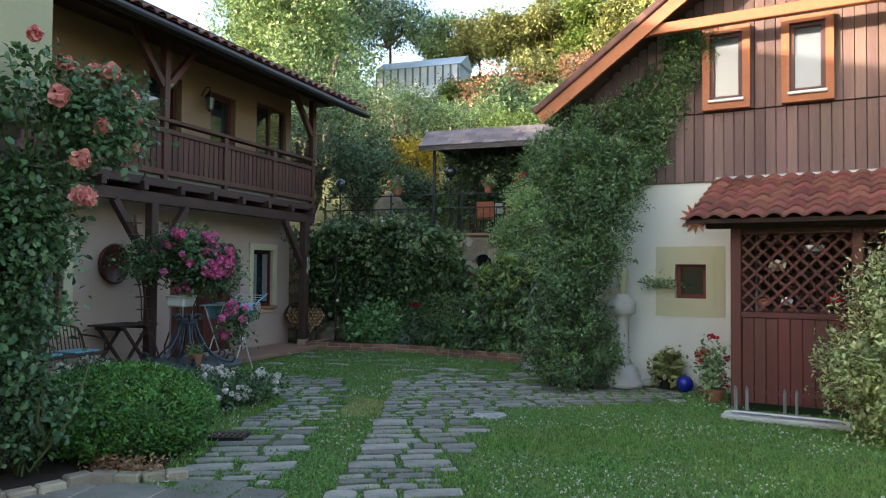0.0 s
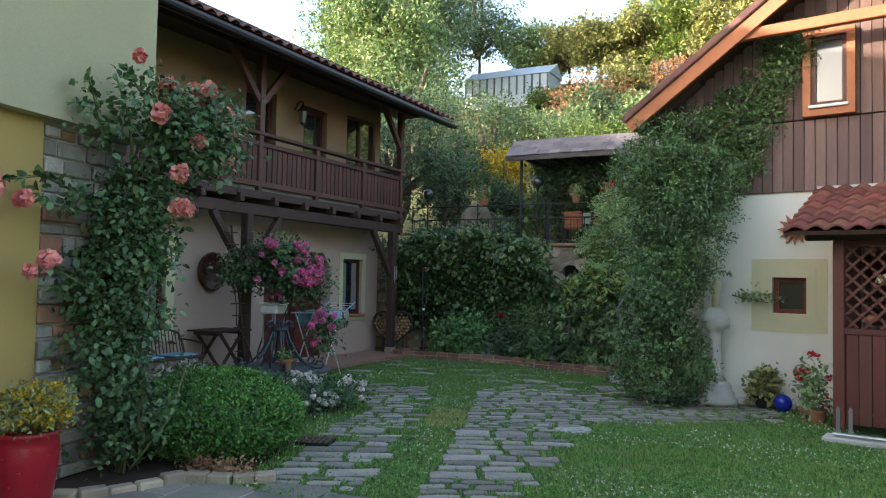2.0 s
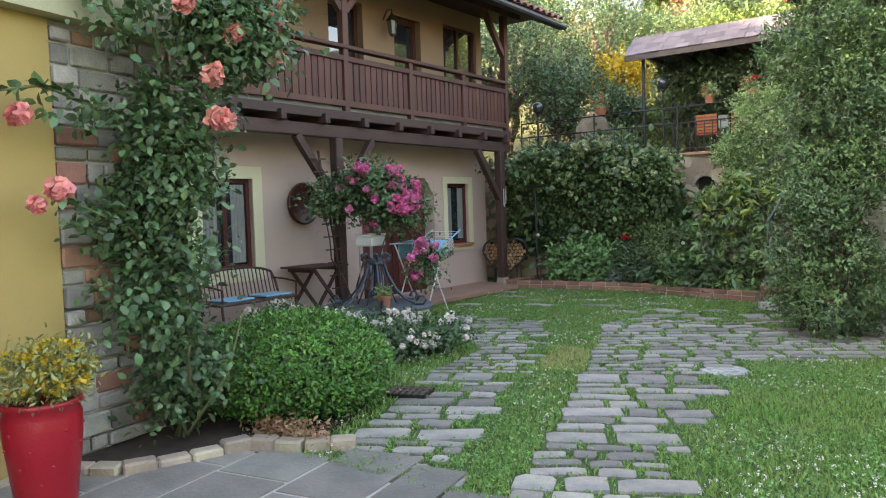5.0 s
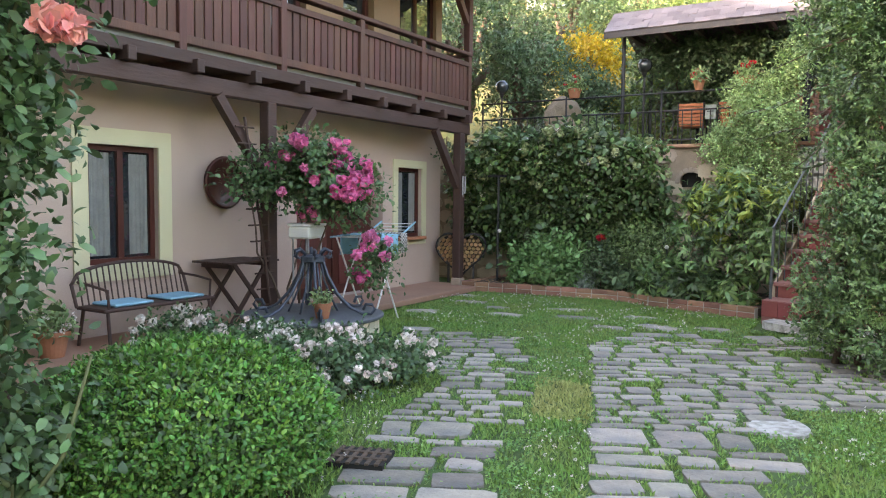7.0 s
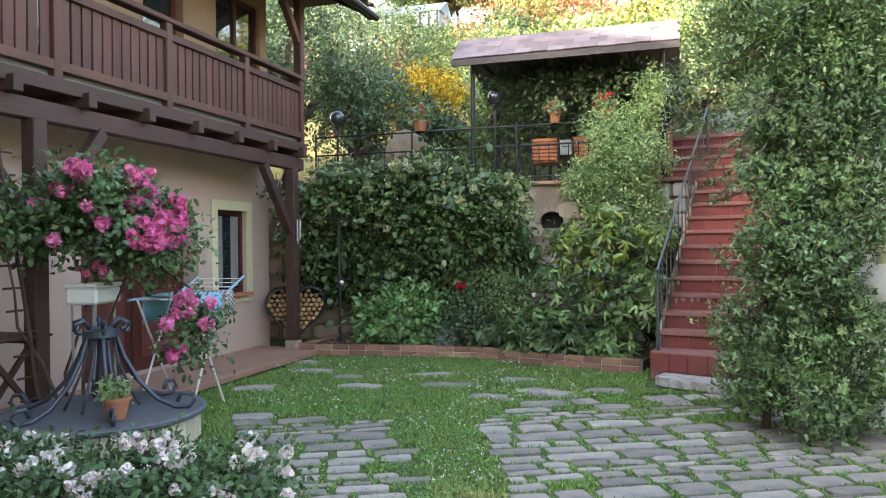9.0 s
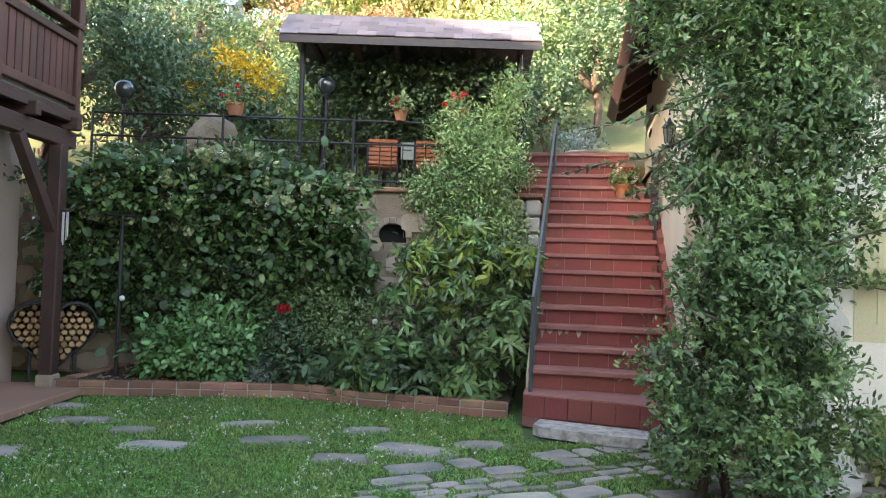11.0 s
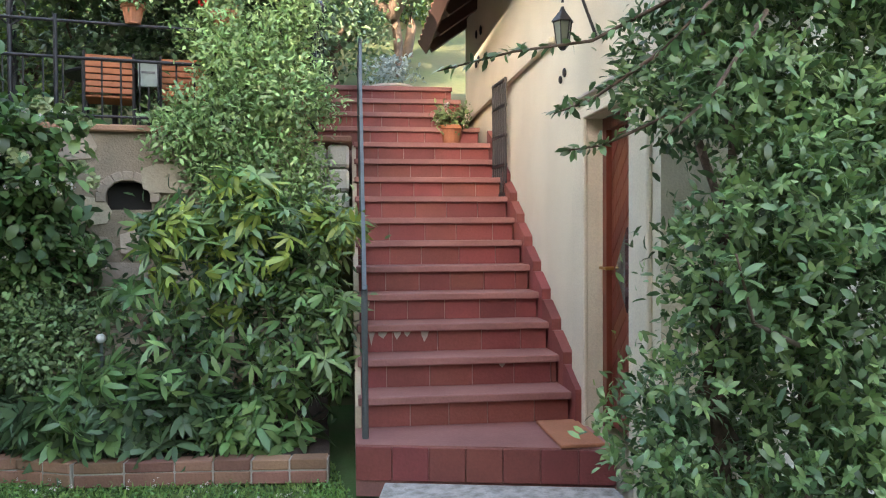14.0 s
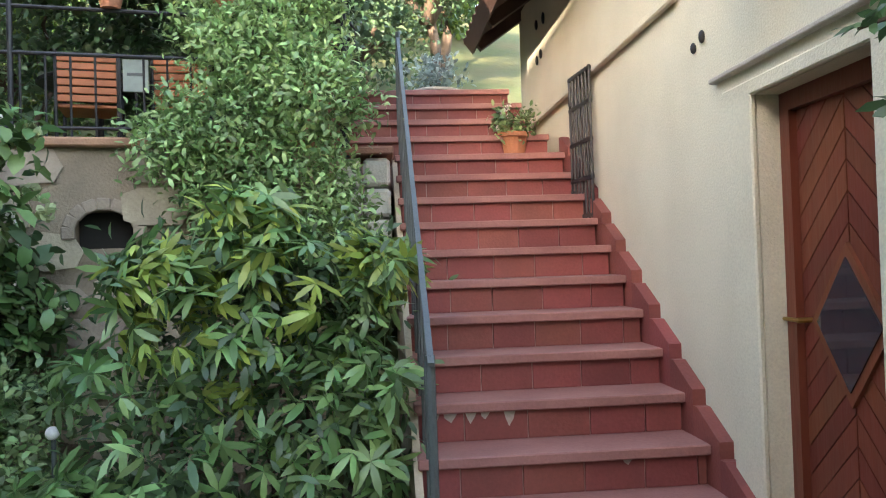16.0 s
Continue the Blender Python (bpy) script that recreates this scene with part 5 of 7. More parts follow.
CL = [tuple(Vector(c) + Vector((rgC.gauss(0, 0.05), rgC.gauss(0, 0.05), rgC.gauss(0, 0.045)))) for c in on_blobs([(p[0], p[1], p[2], p[3] * 1.08, p[4] * 1.08, p[5] * 1.08) for p in (PR[0], PR[2], PR[0], PR[3], PR[4])], 30, 33, 0.55, (0.7, -1, 0.25)) for _ in range(rgC.choice([2, 3, 4, 5]))]
petals("blossom", b, CL, 0.068, M_PINKF, 34, 40, "magenta-pink clustered blooms")

# low white roses round the well
b = plant("white_rose_bush", -4.3, 4.5, "low spreading bush of white and blush roses", "rose")
WR = [(0.35, -0.35, 0.15, 0.5, 0.4, 0.15), (-0.2, -0.5, 0.16, 0.5, 0.38, 0.16), (-0.95, 0.05, 0.2, 0.45, 0.4, 0.18), (0, 0.05, 0.2, 0.6, 0.55, 0.18), (-0.55, -0.3, 0.2, 0.5, 0.5, 0.18), (0.45, 0.2, 0.18, 0.5, 0.42, 0.18), (-1.1, -0.6, 0.22, 0.45, 0.4, 0.19), (-1.5, -0.3, 0.24, 0.35, 0.35, 0.2)]
stems("stems", b, [bent((0, 0, 0), (0.3, 0.2, 0.4), 40, 4)], 0.01)
foliage("foliage", b, WR, 12500, 0.052, M_ROSELEAF, 41, 0.06, 9, 0.6, 0.45, 0.2)
CW = [tuple(Vector(c) + Vector((rgC.gauss(0, 0.035), rgC.gauss(0, 0.035), rgC.gauss(0.035, 0.025)))) for c in on_blobs(WR, 112, 42, 0.10, (0.5, -0.6, 0.7)) for _ in range(rgC.choice([1, 2, 3, 4]))]
petals("blossom", b, CW, 0.043, M_WHITEF, 43, 22, "white to blush semi-double blooms")

# variegated shrub before the porch
b = plant("variegated_shrub", 3.45, 5.3, "yellow-green variegated evergreen shrub on the lawn", "shrub")
VG = [(0, 0, 0.7, 0.7, 0.6, 0.65), (0.1, 0, 1.4, 0.6, 0.55, 0.55), (0.2, 0, 1.85, 0.4, 0.4, 0.35), (-0.35, -0.1, 0.75, 0.45, 0.4, 0.35)]
stems("stems", b, [bent((0, 0, 0), (0.1, 0, 1.6), 50, 6)], 0.03)
foliage("foliage", b, VG, 15000, 0.06, M_VARIEG, 51, 0.07, 12, 0.45, 0.6)

# hill trees and terrace planting


def tree(x, y, h, r, material, seed, label, kind_name="tree", n=5200, size=0.28, trunk=True, group=""):
    z = height(x, y)
    t = thing(kind_name, Matrix.Translation((x, y, z)), label, "tree" if kind_name.endswith("tree") else "shrub", group)
    rg = random.Random(seed)
    bl = []
    if kind_name == "conifer_tree":
        for k in range(7):
            f = k / 6
            bl.append((0, 0, h * (0.15 + 0.8 * f), r * (1.05 - f), r * (1.05 - f), h * 0.09))
    else:
        for k in range(17):
            a = k * 2.4
            q = rg.uniform(0.15, 0.8) * r
            bl.append((q * math.cos(a), q * math.sin(a), h * rg.uniform(0.35, 0.9), r * rg.uniform(0.30, 0.5), r * rg.uniform(0.30, 0.5), h * rg.uniform(0.11, 0.19)))
        if h < 3.2:
            bl.append((0, 0, h * 0.35, r * 0.8, r * 0.8, h * 0.33))
    if trunk:
        lim = [bent((0, 0, -0.3), (0.1 * r, 0, h * 0.75), seed, 6, 0.12)]
        for bb in bl[:5]:
            lim.append([(0, 0, h * 0.3), (bb[0] * 0.5, bb[1] * 0.5, (h * 0.3 + bb[2]) / 2), bb[:3]])
        stems("trunk", t, lim, 0.035 * h if h < 5 else 0.17)
    foliage("crown", t, bl, n, size, material, seed, size * 0.9, 10, 0.55, 0.35, 0.2, full=False)
    return t


rgT = random.Random(11)
spots = [
    # x, y, height, radius, leaf, kind
    (-16.8, 27, 8.0, 3.0, M_MIDLEAF, "tree"), (-20.5, 31, 9.5, 3.4, M_MIDLEAF, "tree"), (-22.5, 33, 9.0, 3.2, M_MIDLEAF, "tree"),
    (-21.5, 36, 11, 4.0, M_DARKLEAF, "tree"), (-24.0, 38, 10.5, 3.8, M_DARKLEAF, "tree"), (-26, 40, 12, 4.4, M_LIGHTLEAF, "tree"),
    (-25.5, 46, 11.0, 4.2, M_DARKLEAF, "tree"), (-9.3, 47.5, 4.6, 2.4, M_OLIVE, "fruit_tree"), (-6.3, 46, 4.6, 2.4, M_LIGHTLEAF, "fruit_tree"), (-12.3, 47, 4.4, 2.2, M_OLIVE, "fruit_tree"), (-19.0, 51, 4.8, 2.6, M_MIDLEAF, "fruit_tree"), (-15.5, 50, 4.0, 2.2, M_OLIVE, "fruit_tree"),
    (-3.6, 44, 5.2, 2.6, M_OLIVE, "fruit_tree"), (0.0, 44, 6.5, 3.0, M_OLIVE, "fruit_tree"), (5.0, 43, 7.5, 3.2, M_LIGHTLEAF, "tree"), (-11.0, 52, 7.0, 1.8, M_MIDLEAF, "conifer_tree"), (-8.3, 51, 6.3, 2.4, M_MIDLEAF, "tree"), (4.5, 50, 9.5, 2.6, M_MIDLEAF, "tree"),
    (9.5, 46, 9, 3.4, M_LIGHTLEAF, "tree"), (-31, 46, 12, 4.5, M_MIDLEAF, "tree"), (-24, 52, 12, 4.5, M_DARKLEAF, "tree"), (14, 44, 9, 3.5, M_MIDLEAF, "tree"),
    (-1.0, 37, 4.0, 2.2, M_OLIVE, "fruit_tree"), (3.5, 36, 6.0, 2.6, M_LIGHTLEAF, "tree"), (8, 36, 7, 3, M_MIDLEAF, "tree"),
]
for k, (x, y, h, r, m_, kd) in enumerate(spots):
    tree(x, y, h, r, m_, 100 + k, {"tree": "leafy broad crowned tree on the sunlit hillside", "fruit_tree": "old olive-green fruit tree on the hilltop", "conifer_tree": "slim pointed conifer standing on the hilltop"}[kd], kd, 10500, 0.24, group="hillside trees")
shrubs = [
    # near left shrubs: shade over them put into the darker leaf colour
    (-8.6, 14.0, 4.2, 1.6, M_DARKLEAF), (-9.8, 16.5, 4.6, 2.0, M_DARKLEAF), (-8.0, 16.5, 3.8, 1.4, M_DARKLEAF), (-8.3, 19.5, 3.8, 1.9, M_DARKLEAF),
    (-6.9, 13.6, 2.6, 1.0, M_DARKLEAF), (-5.7, 14.2, 1.7, 0.9, M_DARKLEAF), (-11, 21, 4.5, 2.3, M_DARKLEAF), (-6.0, 20.5, 3.0, 1.6, M_MIDLEAF),
    (-9.5, 25, 2.7, 2.1, M_DARKLEAF), (-6.8, 27, 3.2, 2.0, M_DARKLEAF), (-3.6, 24, 2.4, 1.6, M_MIDLEAF), (-1.2, 22, 2.2, 1.4, M_OLIVE),
    (-14.2, 24, 5.0, 2.4, M_DARKLEAF), (-8.5, 31, 3.0, 2.2, M_RUST), (-5.0, 31, 1.8, 2.0, M_MIDLEAF), (-3.5, 28, 1.2, 1.7, M_RUST), (-1.5, 31, 1.4, 1.9, M_OLIVE),
    (0.8, 27, 1.6, 1.7, M_RUST), (-4.2, 35, 1.4, 2.0, M_RUST), (-1.0, 34, 1.2, 2.0, M_OLIVE), (1.6, 31, 1.6, 1.8, M_RUST), (2.2, 23, 2.0, 1.5, M_LIGHTLEAF),
    (-13.5, 40, 0.9, 2.0, M_LIGHTLEAF), (-8.5, 40, 1.6, 2.4, M_OLIVE), (-5.5, 39, 1.5, 2.2, M_RUST), (-2.5, 40, 1.8, 2.2, M_OLIVE), (4, 32, 2.5, 2.0, M_LIGHTLEAF),
    (0.5, 17.5, 3.2, 1.3, M_DARKLEAF), (-0.9, 17.4, 2.3, 1.0, M_MIDLEAF), (1.4, 20, 3.4, 1.3, M_DARKLEAF), (-0.4, 20, 3.2, 1.2, M_MIDLEAF), (-2.2, 19, 2.8, 1.1, M_MIDLEAF),
    (-3.0, 15.4, 2.3, 1.0, M_MIDLEAF), (-4.6, 15.8, 2.2, 1.0, M_LIGHTLEAF), (-1.9, 15.8, 2.3, 0.9, M_LIGHTLEAF), (-6.5, 16.6, 2.5, 0.9, M_YELLOWF), (-5.0, 17.6, 2.0, 1.1, M_MIDLEAF), (-4.0, 18.5, 2.6, 1.2, M_LIGHTLEAF),
]
names = {"sunlit_leaf": "light yellow-green shrub", "dark_leaf": "dark green overgrown shrub", "mid_leaf": "mid-green leafy shrub", "olive_leaf": "olive-green dry shrub", "rusty_heather": "rust-coloured heather mound", "yellow_blossom": "yellow-leaved bright golden shrub"}
for k, (x, y, h, r, m_) in enumerate(shrubs):
    tree(x, y, h, r, m_, 200 + k, names[m_.name] + " on the terraced hillside", "hillside_shrub", 4600 if y < 22 else 2600, 0.10 if y < 22 else 0.2, True, "hillside shrubs")
tree(-0.75, 16.0, 1.8, 0.95, M_DARKLEAF, 333, "dark evergreen shrub at the head of the stairs", "hillside_shrub", 4600, 0.09, True, "hillside shrubs")
g = thing("pavilion_vine", Matrix.Translation((-2.9, 13.6, 2.4)), "dense dark vine curtain hanging inside the pavilion", "vine")
foliage("foliage", g, [(0, 0.4, 1.2, 1.7, 0.3, 0.8), (-0.8, -0.2, 1.75, 0.8, 0.55, 0.28), (0.9, -0.3, 1.7, 0.7, 0.6, 0.3), (0.1, -0.5, 1.72, 0.9, 0.4, 0.2), (1.45, -0.5, 1.45, 0.28, 0.3, 0.45)], 13000, 0.085, M_DARKLEAF, 61, 0.12, 10, 0.6, 0.2)
stems("stem", g, [bent((-1, 0.3, 0), (-0.8, 0.3, 1.6), 60, 6)], 0.03)
stems("stem", g, [bent((0.7, 0.3, 0), (0.9, 0.3, 1.6), 61, 6)], 0.03)
g = thing("greenhouse", Matrix.Translation((-17.8, 44.6, height(-17.8, 43.5) + 0.7)), "pale blue-grey glazed greenhouse high on the hillside", "greenhouse")
part("body", bx(-3.1, -1.2, -0.8, 3.1, 1.2, 1.5), M_GHOUSE, g)
part("roof", prism(bmesh.new(), [(-1.3, 1.5), (1.3, 1.5), (0.2, 2.4)], -3.2, 3.2), M_GHOUSE, g).matrix_basis = Matrix(((0, 0, 1, 0), (1, 0, 0, 0), (0, 1, 0, 0), (0, 0, 0, 1)))
for k in range(12):
    part("glazing_bar", bx(-3.1 + 0.55 * k, -1.24, 0.2, -2.98 + 0.55 * k, -1.19, 1.5), M_GREYIRON, g)


# ---- lawn, paving ----
def x_right(y):
    """Right border of the paved drive."""
    if y < 2.0:
        return 0.35 - 0.5 * (y - 1.2)
    if y < 5.6:
        return -0.05 - 0.2 * (y - 2.0)
    if y < 6.9:
        return -0.75 + 1.5 * (y - 5.6)
    return 1.3


def strip(y):
    c = np.interp(y, [1.2, 3.0, 4.6, 6.0, 7.0, 8.2], [-0.95, -1.55, -2.15, -2.7, -3.15, -3.9])
    w = np.interp(y, [1.2, 3.0, 5.0, 7.0, 8.2], [0.14, 0.2, 0.24, 0.3, 0.5])
    return c - w, c + w


def x_left(y):
    return np.interp(y, [1.2, 2.0, 3.0, 4.0, 5.0, 6.0, 7.5, 9.0], [-2.0, -2.45, -2.8, -3.25, -3.35, -4.5, -5.6, -5.9])


def paved(x, y):
    if y > 9.3:
        return -1.7 < x < 0.2 and y < 9.4
    if y > 7.2:
        s0, s1 = strip(min(y, 8.2))
        return (s1 + (y - 7.2) * 0.7 < x < 1.3) and y < 8.0 + (x + 3.2) * 0.45
    s0, s1 = strip(y)
    return (x_left(y) < x < s0) or (s1 < x < x_right(y))


STONE_AT = np.zeros((620, 600), bool)  # which 2 cm cells of the yard are covered by a stone


def covered(x, y):
    i, j = ((np.asarray(x) + 8.0) / 0.02).astype(int).clip(0, 599), (np.asarray(y) / 0.02).astype(int).clip(0, 619)
    return STONE_AT[j, i]


def cover(m, w, d):
    g = np.stack(np.meshgrid(np.arange(-w / 2, w / 2, 0.012), np.arange(-d / 2, d / 2, 0.012)), -1).reshape(-1, 2)
    a = np.array(m)
    px, py = g @ a[:2, :2].T[:, 0] + a[0, 3], g @ a[:2, :2].T[:, 1] + a[1, 3]
    i, j = ((px + 8.0) / 0.02).astype(int), (py / 0.02).astype(int)
    ok = (i >= 0) & (i < 600) & (j >= 0) & (j < 620)
    STONE_AT[j[ok], i[ok]] = True


def stone_mesh(w, d, rg, material, rounded=None):
    """A split slab: cut corners, uneven edges, a flat worn top."""
    if rounded is None:
        poly = []
        cw, cd = min(0.24 * w, 0.08), min(0.28 * d, 0.06)
        for sx, sy in ((1, 1), (-1, 1), (-1, -1), (1, -1)):
            a = (sx * (w / 2 - cw * rg.uniform(0.1, 1.0)), sy * d / 2 * rg.uniform(0.9, 1.0))
            b = (sx * w / 2 * rg.uniform(0.93, 1.0), sy * (d / 2 - cd * rg.uniform(0.1, 1.0)))
            poly += [b, a] if sx * sy > 0 else [a, b]
            if sx * sy > 0:
                poly.append((sx * w * rg.uniform(-0.12, 0.12), sy * d / 2 * rg.uniform(0.86, 1.04)))
    else:
        radii = [rg.uniform(0.72, 1.12) if rounded < 0.7 else rg.uniform(0.85, 1.06) for _ in range(11)]
        poly = [(w / 2 * r * math.cos(2 * math.pi * k / 11), d / 2 * r * math.sin(2 * math.pi * k / 11)) for k, r in enumerate(radii)]
    n = len(poly)
    bm = bmesh.new()
    e = min(0.0035, 0.04 * d)
    tilt = (rg.uniform(-0.012, 0.012), rg.uniform(-0.02, 0.02))
    top = [(x - math.copysign(min(e, abs(x)), x), y - math.copysign(min(e, abs(y)), y)) for x, y in poly]
    lo = [bm.verts.new((x, y, -0.05)) for x, y in poly]
    mid = [bm.verts.new((x, y, 0.008 + x * tilt[0] + y * tilt[1])) for x, y in poly]
    hi = [bm.verts.new((x, y, 0.011 + x * tilt[0] + y * tilt[1] + rg.uniform(-0.002, 0.002))) for x, y in top]
    ctr = bm.verts.new((rg.uniform(-0.1, 0.1) * w, rg.uniform(-0.1, 0.1) * d, 0.013 + rg.uniform(-0.004, 0.003)))
    for a, b_ in ((lo, mid), (mid, hi)):
        for k in range(n):
            bm.faces.new((a[k], a[(k + 1) % n], b_[(k + 1) % n], b_[k]))
    for k in range(n):
        bm.faces.new((hi[k], hi[(k + 1) % n], ctr))
    bmesh.ops.recalc_face_normals(bm, faces=bm.faces)
    return mesh_of("stone", bm, material)


def drive():
    t = thing("pavement_drive", I4, "mossy natural stone drive with two tracks and a grass strip", "pavement", kind="structure")
    rg = random.Random(21)
    TURN = radians(26)
    ct, st = math.cos(TURN), math.sin(TURN)
    y = -2.5
    count = 0
    rest = bmesh.new()
    while y < 11.5:
        d = rg.choice([0.12, 0.14, 0.15, 0.17, 0.20, 0.24, 0.28]) if not 3.8 < y < 4.9 else rg.choice([0.14, 0.22, 0.36, 0.42])
        x = -5.5 + rg.uniform(0, 0.3)
        while x < 5.5:
            w = rg.uniform(0.15, 0.42) if d < 0.2 else rg.uniform(0.24, 0.55)
            ym = y + d / 2
            qa = [((x + f * w) * ct - ym * st, (x + f * w) * st + ym * ct) for f in (0.12, 0.32, 0.5, 0.68, 0.88)]
            if all(b_ > 1.36 - 0.1 * a and paved(a, b_) for a, b_ in qa):
                skip = 0.03 if ym < 7 else 0.15
                if rg.random() > skip:
                    ws, ds = w - rg.uniform(0.02, 0.075), d - rg.uniform(0.018, 0.055)
                    me = stone_mesh(ws, ds, rg, M_STONE)
                    at = pose(qa[2][0], qa[2][1], rg.uniform(-0.020, -0.010), rg.uniform(-1.0, 1.0), rg.uniform(-1.2, 1.2), rg.uniform(-6, 6) + 26)
                    cover(at, ws, ds)
                    if count < 300:
                        ob = new("stone", me)
                        ob.parent = t
                        ob.matrix_basis = at
                    else:
                        me.transform(at)
                        rest.from_mesh(me)
                    count += 1
                x += w
            else:
                x += 0.06
        y += d
    far = part("far_stones", rest, M_STONEFAR, t)
    far["kind"] = "stuff"
    for x, yy, w, d in ((-4.6, 8.6, 0.6, 0.3), (-3.7, 8.9, 0.7, 0.3), (-3.1, 8.4, 0.5, 0.25), (-5.0, 9.1, 0.4, 0.25), (-2.6, 8.75, 0.7, 0.35), (-5.6, 9.4, 0.6, 0.3), (-5.7, 8.2, 0.55, 0.35), (-2.0, 9.0, 0.5, 0.3), (-4.1, 9.5, 0.6, 0.22), (-3.0, 9.4, 0.5, 0.25), (-6.0, 10.0, 0.5, 0.3)):
        ob = new("stone", stone_mesh(w * 1.2, d * 1.5, rg, M_STONE, 0.5))
        ob.parent = t
        at = pose(x, yy, -0.020, 0, 0, rg.uniform(-20, 20))
        ob.matrix_basis = at
        cover(at, w * 0.8, d * 0.95)
    ob = new("stone", stone_mesh(0.42, 0.5, rg, M_LIME, 0.85))
    ob.parent = t
    cover(Matrix.Translation((-0.76, 5.15, 0)), 0.4, 0.46)
    ob.location = (-0.76, 5.15, -0.012)
    ob["label"] = "pale limestone slab"


drive()


def patio():
    t = thing("pavement_flags", Y, "grey rectangular flagstone patio with pale joints and chalk marks", "pavement", kind="structure")
    rg = random.Random(5)
    x = -0.0
    while x < 5.2:
        w = rg.choice([0.36, 0.45, 0.55])
        y = -4.0 + rg.uniform(0, 0.4)
        lim = 1.05 + 0.30 * x - 0.17 * max(0, x - 2.2) * 2.2
        while y < lim:
            d = rg.uniform(0.45, 0.95)
            if y + d > lim:
                d = max(0.2, lim - y)
            wp = Y @ Vector((x + w / 2, y + d / 2, 0))
            if wp.x < -0.15 + (1.42 - wp.y) * 0.86 and wp.y < 1.4:
                part("flag", bx(x + 0.014, y + 0.014, -0.02, x + w - 0.014, y + d - 0.014, 0.006 + rg.uniform(0, 0.004), 0.003), M_FLAG, t)
            y += d
        x += w


patio()


def grass():
    rg = np.random.default_rng(3)
    n = 520000
    x = rg.uniform(-6.2, 5.5, n)
    y = rg.uniform(-2.4, 10.9, n)
    near = rg.random(n)
    on_stone = covered(x, y)
    keep = np.zeros(n, bool)
    dry = np.zeros(n, bool)
    for i in range(n):
        xx, yy = x[i], y[i]
        if yy < 1.4 and xx < -0.25 + (1.42 - yy) * 0.80:
            continue
        if xx < x_left(min(yy, 9.0)) - 0.05 and yy < 7.6 and (xx < x_left(min(yy, 9.0)) - 0.9 or near[i] > 0.6):
            continue
        if xx < -6.1 or (xx > 1.2 and yy > 8.0) or (xx > 1.8 and yy > 6.6):
            continue
        if yy > 10.75 - abs(xx + 4) * 0.12 and xx < -1.5:
            continue
        if xx > -1.6 and yy > 9.1:
            continue
        if on_stone[i]:
            keep[i] = False
        elif paved(xx, yy):
            keep[i] = near[i] < 0.6 + 0.9 * noise.noise(Vector((xx * 1.3, yy * 1.3, 7.0)))
        elif yy > 7.2 and xx < -1.6:
            keep[i] = near[i] < 0.75
        else:
            keep[i] = True
        dry[i] = keep[i] and abs(yy - 5.0) < 0.55 and strip(yy)[0] < xx < strip(yy)[1]
    for nm, sel, m_, lab in (("lawn_grass", keep & ~dry, M_GRASS, "short green lawn grass between the stones"), ("dry_grass", dry, M_DRYGRASS, "dry yellowed patch of grass")):
        k = int(sel.sum())
        pos = np.stack([x[sel], y[sel], np.full(k, -0.02)], 1)
        inp = np.array([paved(a, b_) for a, b_ in pos[:, :2]])
        ahead = rg.normal(size=(k, 3)) * 0.55 + np.array([0, 0, 1.0])
        Ls = np.where(inp, 0.038, 0.044) * rg.uniform(0.6, 1.4, k)
        ob = new(nm, leaf_mesh(nm, pos, ahead, rg.normal(size=(k, 3)), Ls, np.full(k, 0.013), m_, 0.1, full=False))
        tagged(ob, lab, "grass", kind="stuff")
    # clover leaves, in drifts
    cx, cy = rg.uniform(-6.0, 5.4, 150000), rg.uniform(-1.0, 10.8, 150000)
    grow = np.array([noise.noise(Vector((a * 0.75, b_ * 0.75, 1.5))) + 0.5 * noise.noise(Vector((a * 2.6, b_ * 2.6, 4.5))) for a, b_ in zip(cx, cy)])
    edge = np.array([x_left(min(b_, 9.0)) for b_ in cy])
    fine = (grow > -0.12) & ~covered(cx, cy) & ~((cy < 1.4) & (cx < -0.25 + (1.42 - cy) * 0.80)) & (cx > edge) & ~((cx > 1.2) & (cy > 8.0)) & ~((cx > 1.8) & (cy > 6.6)) & ~((cx > -1.6) & (cy > 9.1)) & (cy < 10.75 - np.abs(cx + 4) * 0.12)
    cpos = np.stack([cx[fine], cy[fine], rg.uniform(0.005, 0.034, fine.sum())], 1)
    k = len(cpos)
    cl = rg.uniform(0.014, 0.026, k)
    ob = new("clover_leaves", leaf_mesh("clover_leaves", cpos, rg.normal(size=(k, 3)) * np.array([1, 1, 0.3]), rg.normal(size=(k, 3)) * 0.3 + np.array([0, 0, 1.0]), cl, cl * 0.95, M_CLOVER, 0.1, full=False))
    tagged(ob, "small round clover leaves spread through the lawn", "clover", kind="stuff")
    # clover heads
    sel = rg.choice(np.where(keep & ~dry)[0], 6500, replace=False)
    px, py = x[sel], y[sel]
    dens = np.array([noise.noise(Vector((a * 0.9, b_ * 0.9, 3.0))) for a, b_ in zip(px, py)])
    ok = (dens > -0.02) & ~np.array([paved(a, b_) for a, b_ in zip(px, py)])
    pts = np.stack([px[ok], py[ok], rg.uniform(0.03, 0.055, ok.sum())], 1)
    ob = petals("clover_flowers", None, pts, 0.0145, M_WHITEF, 9, 6)
    tagged(ob, "small white clover blossoms scattered in the lawn", "flowers", kind="stuff")


grass()


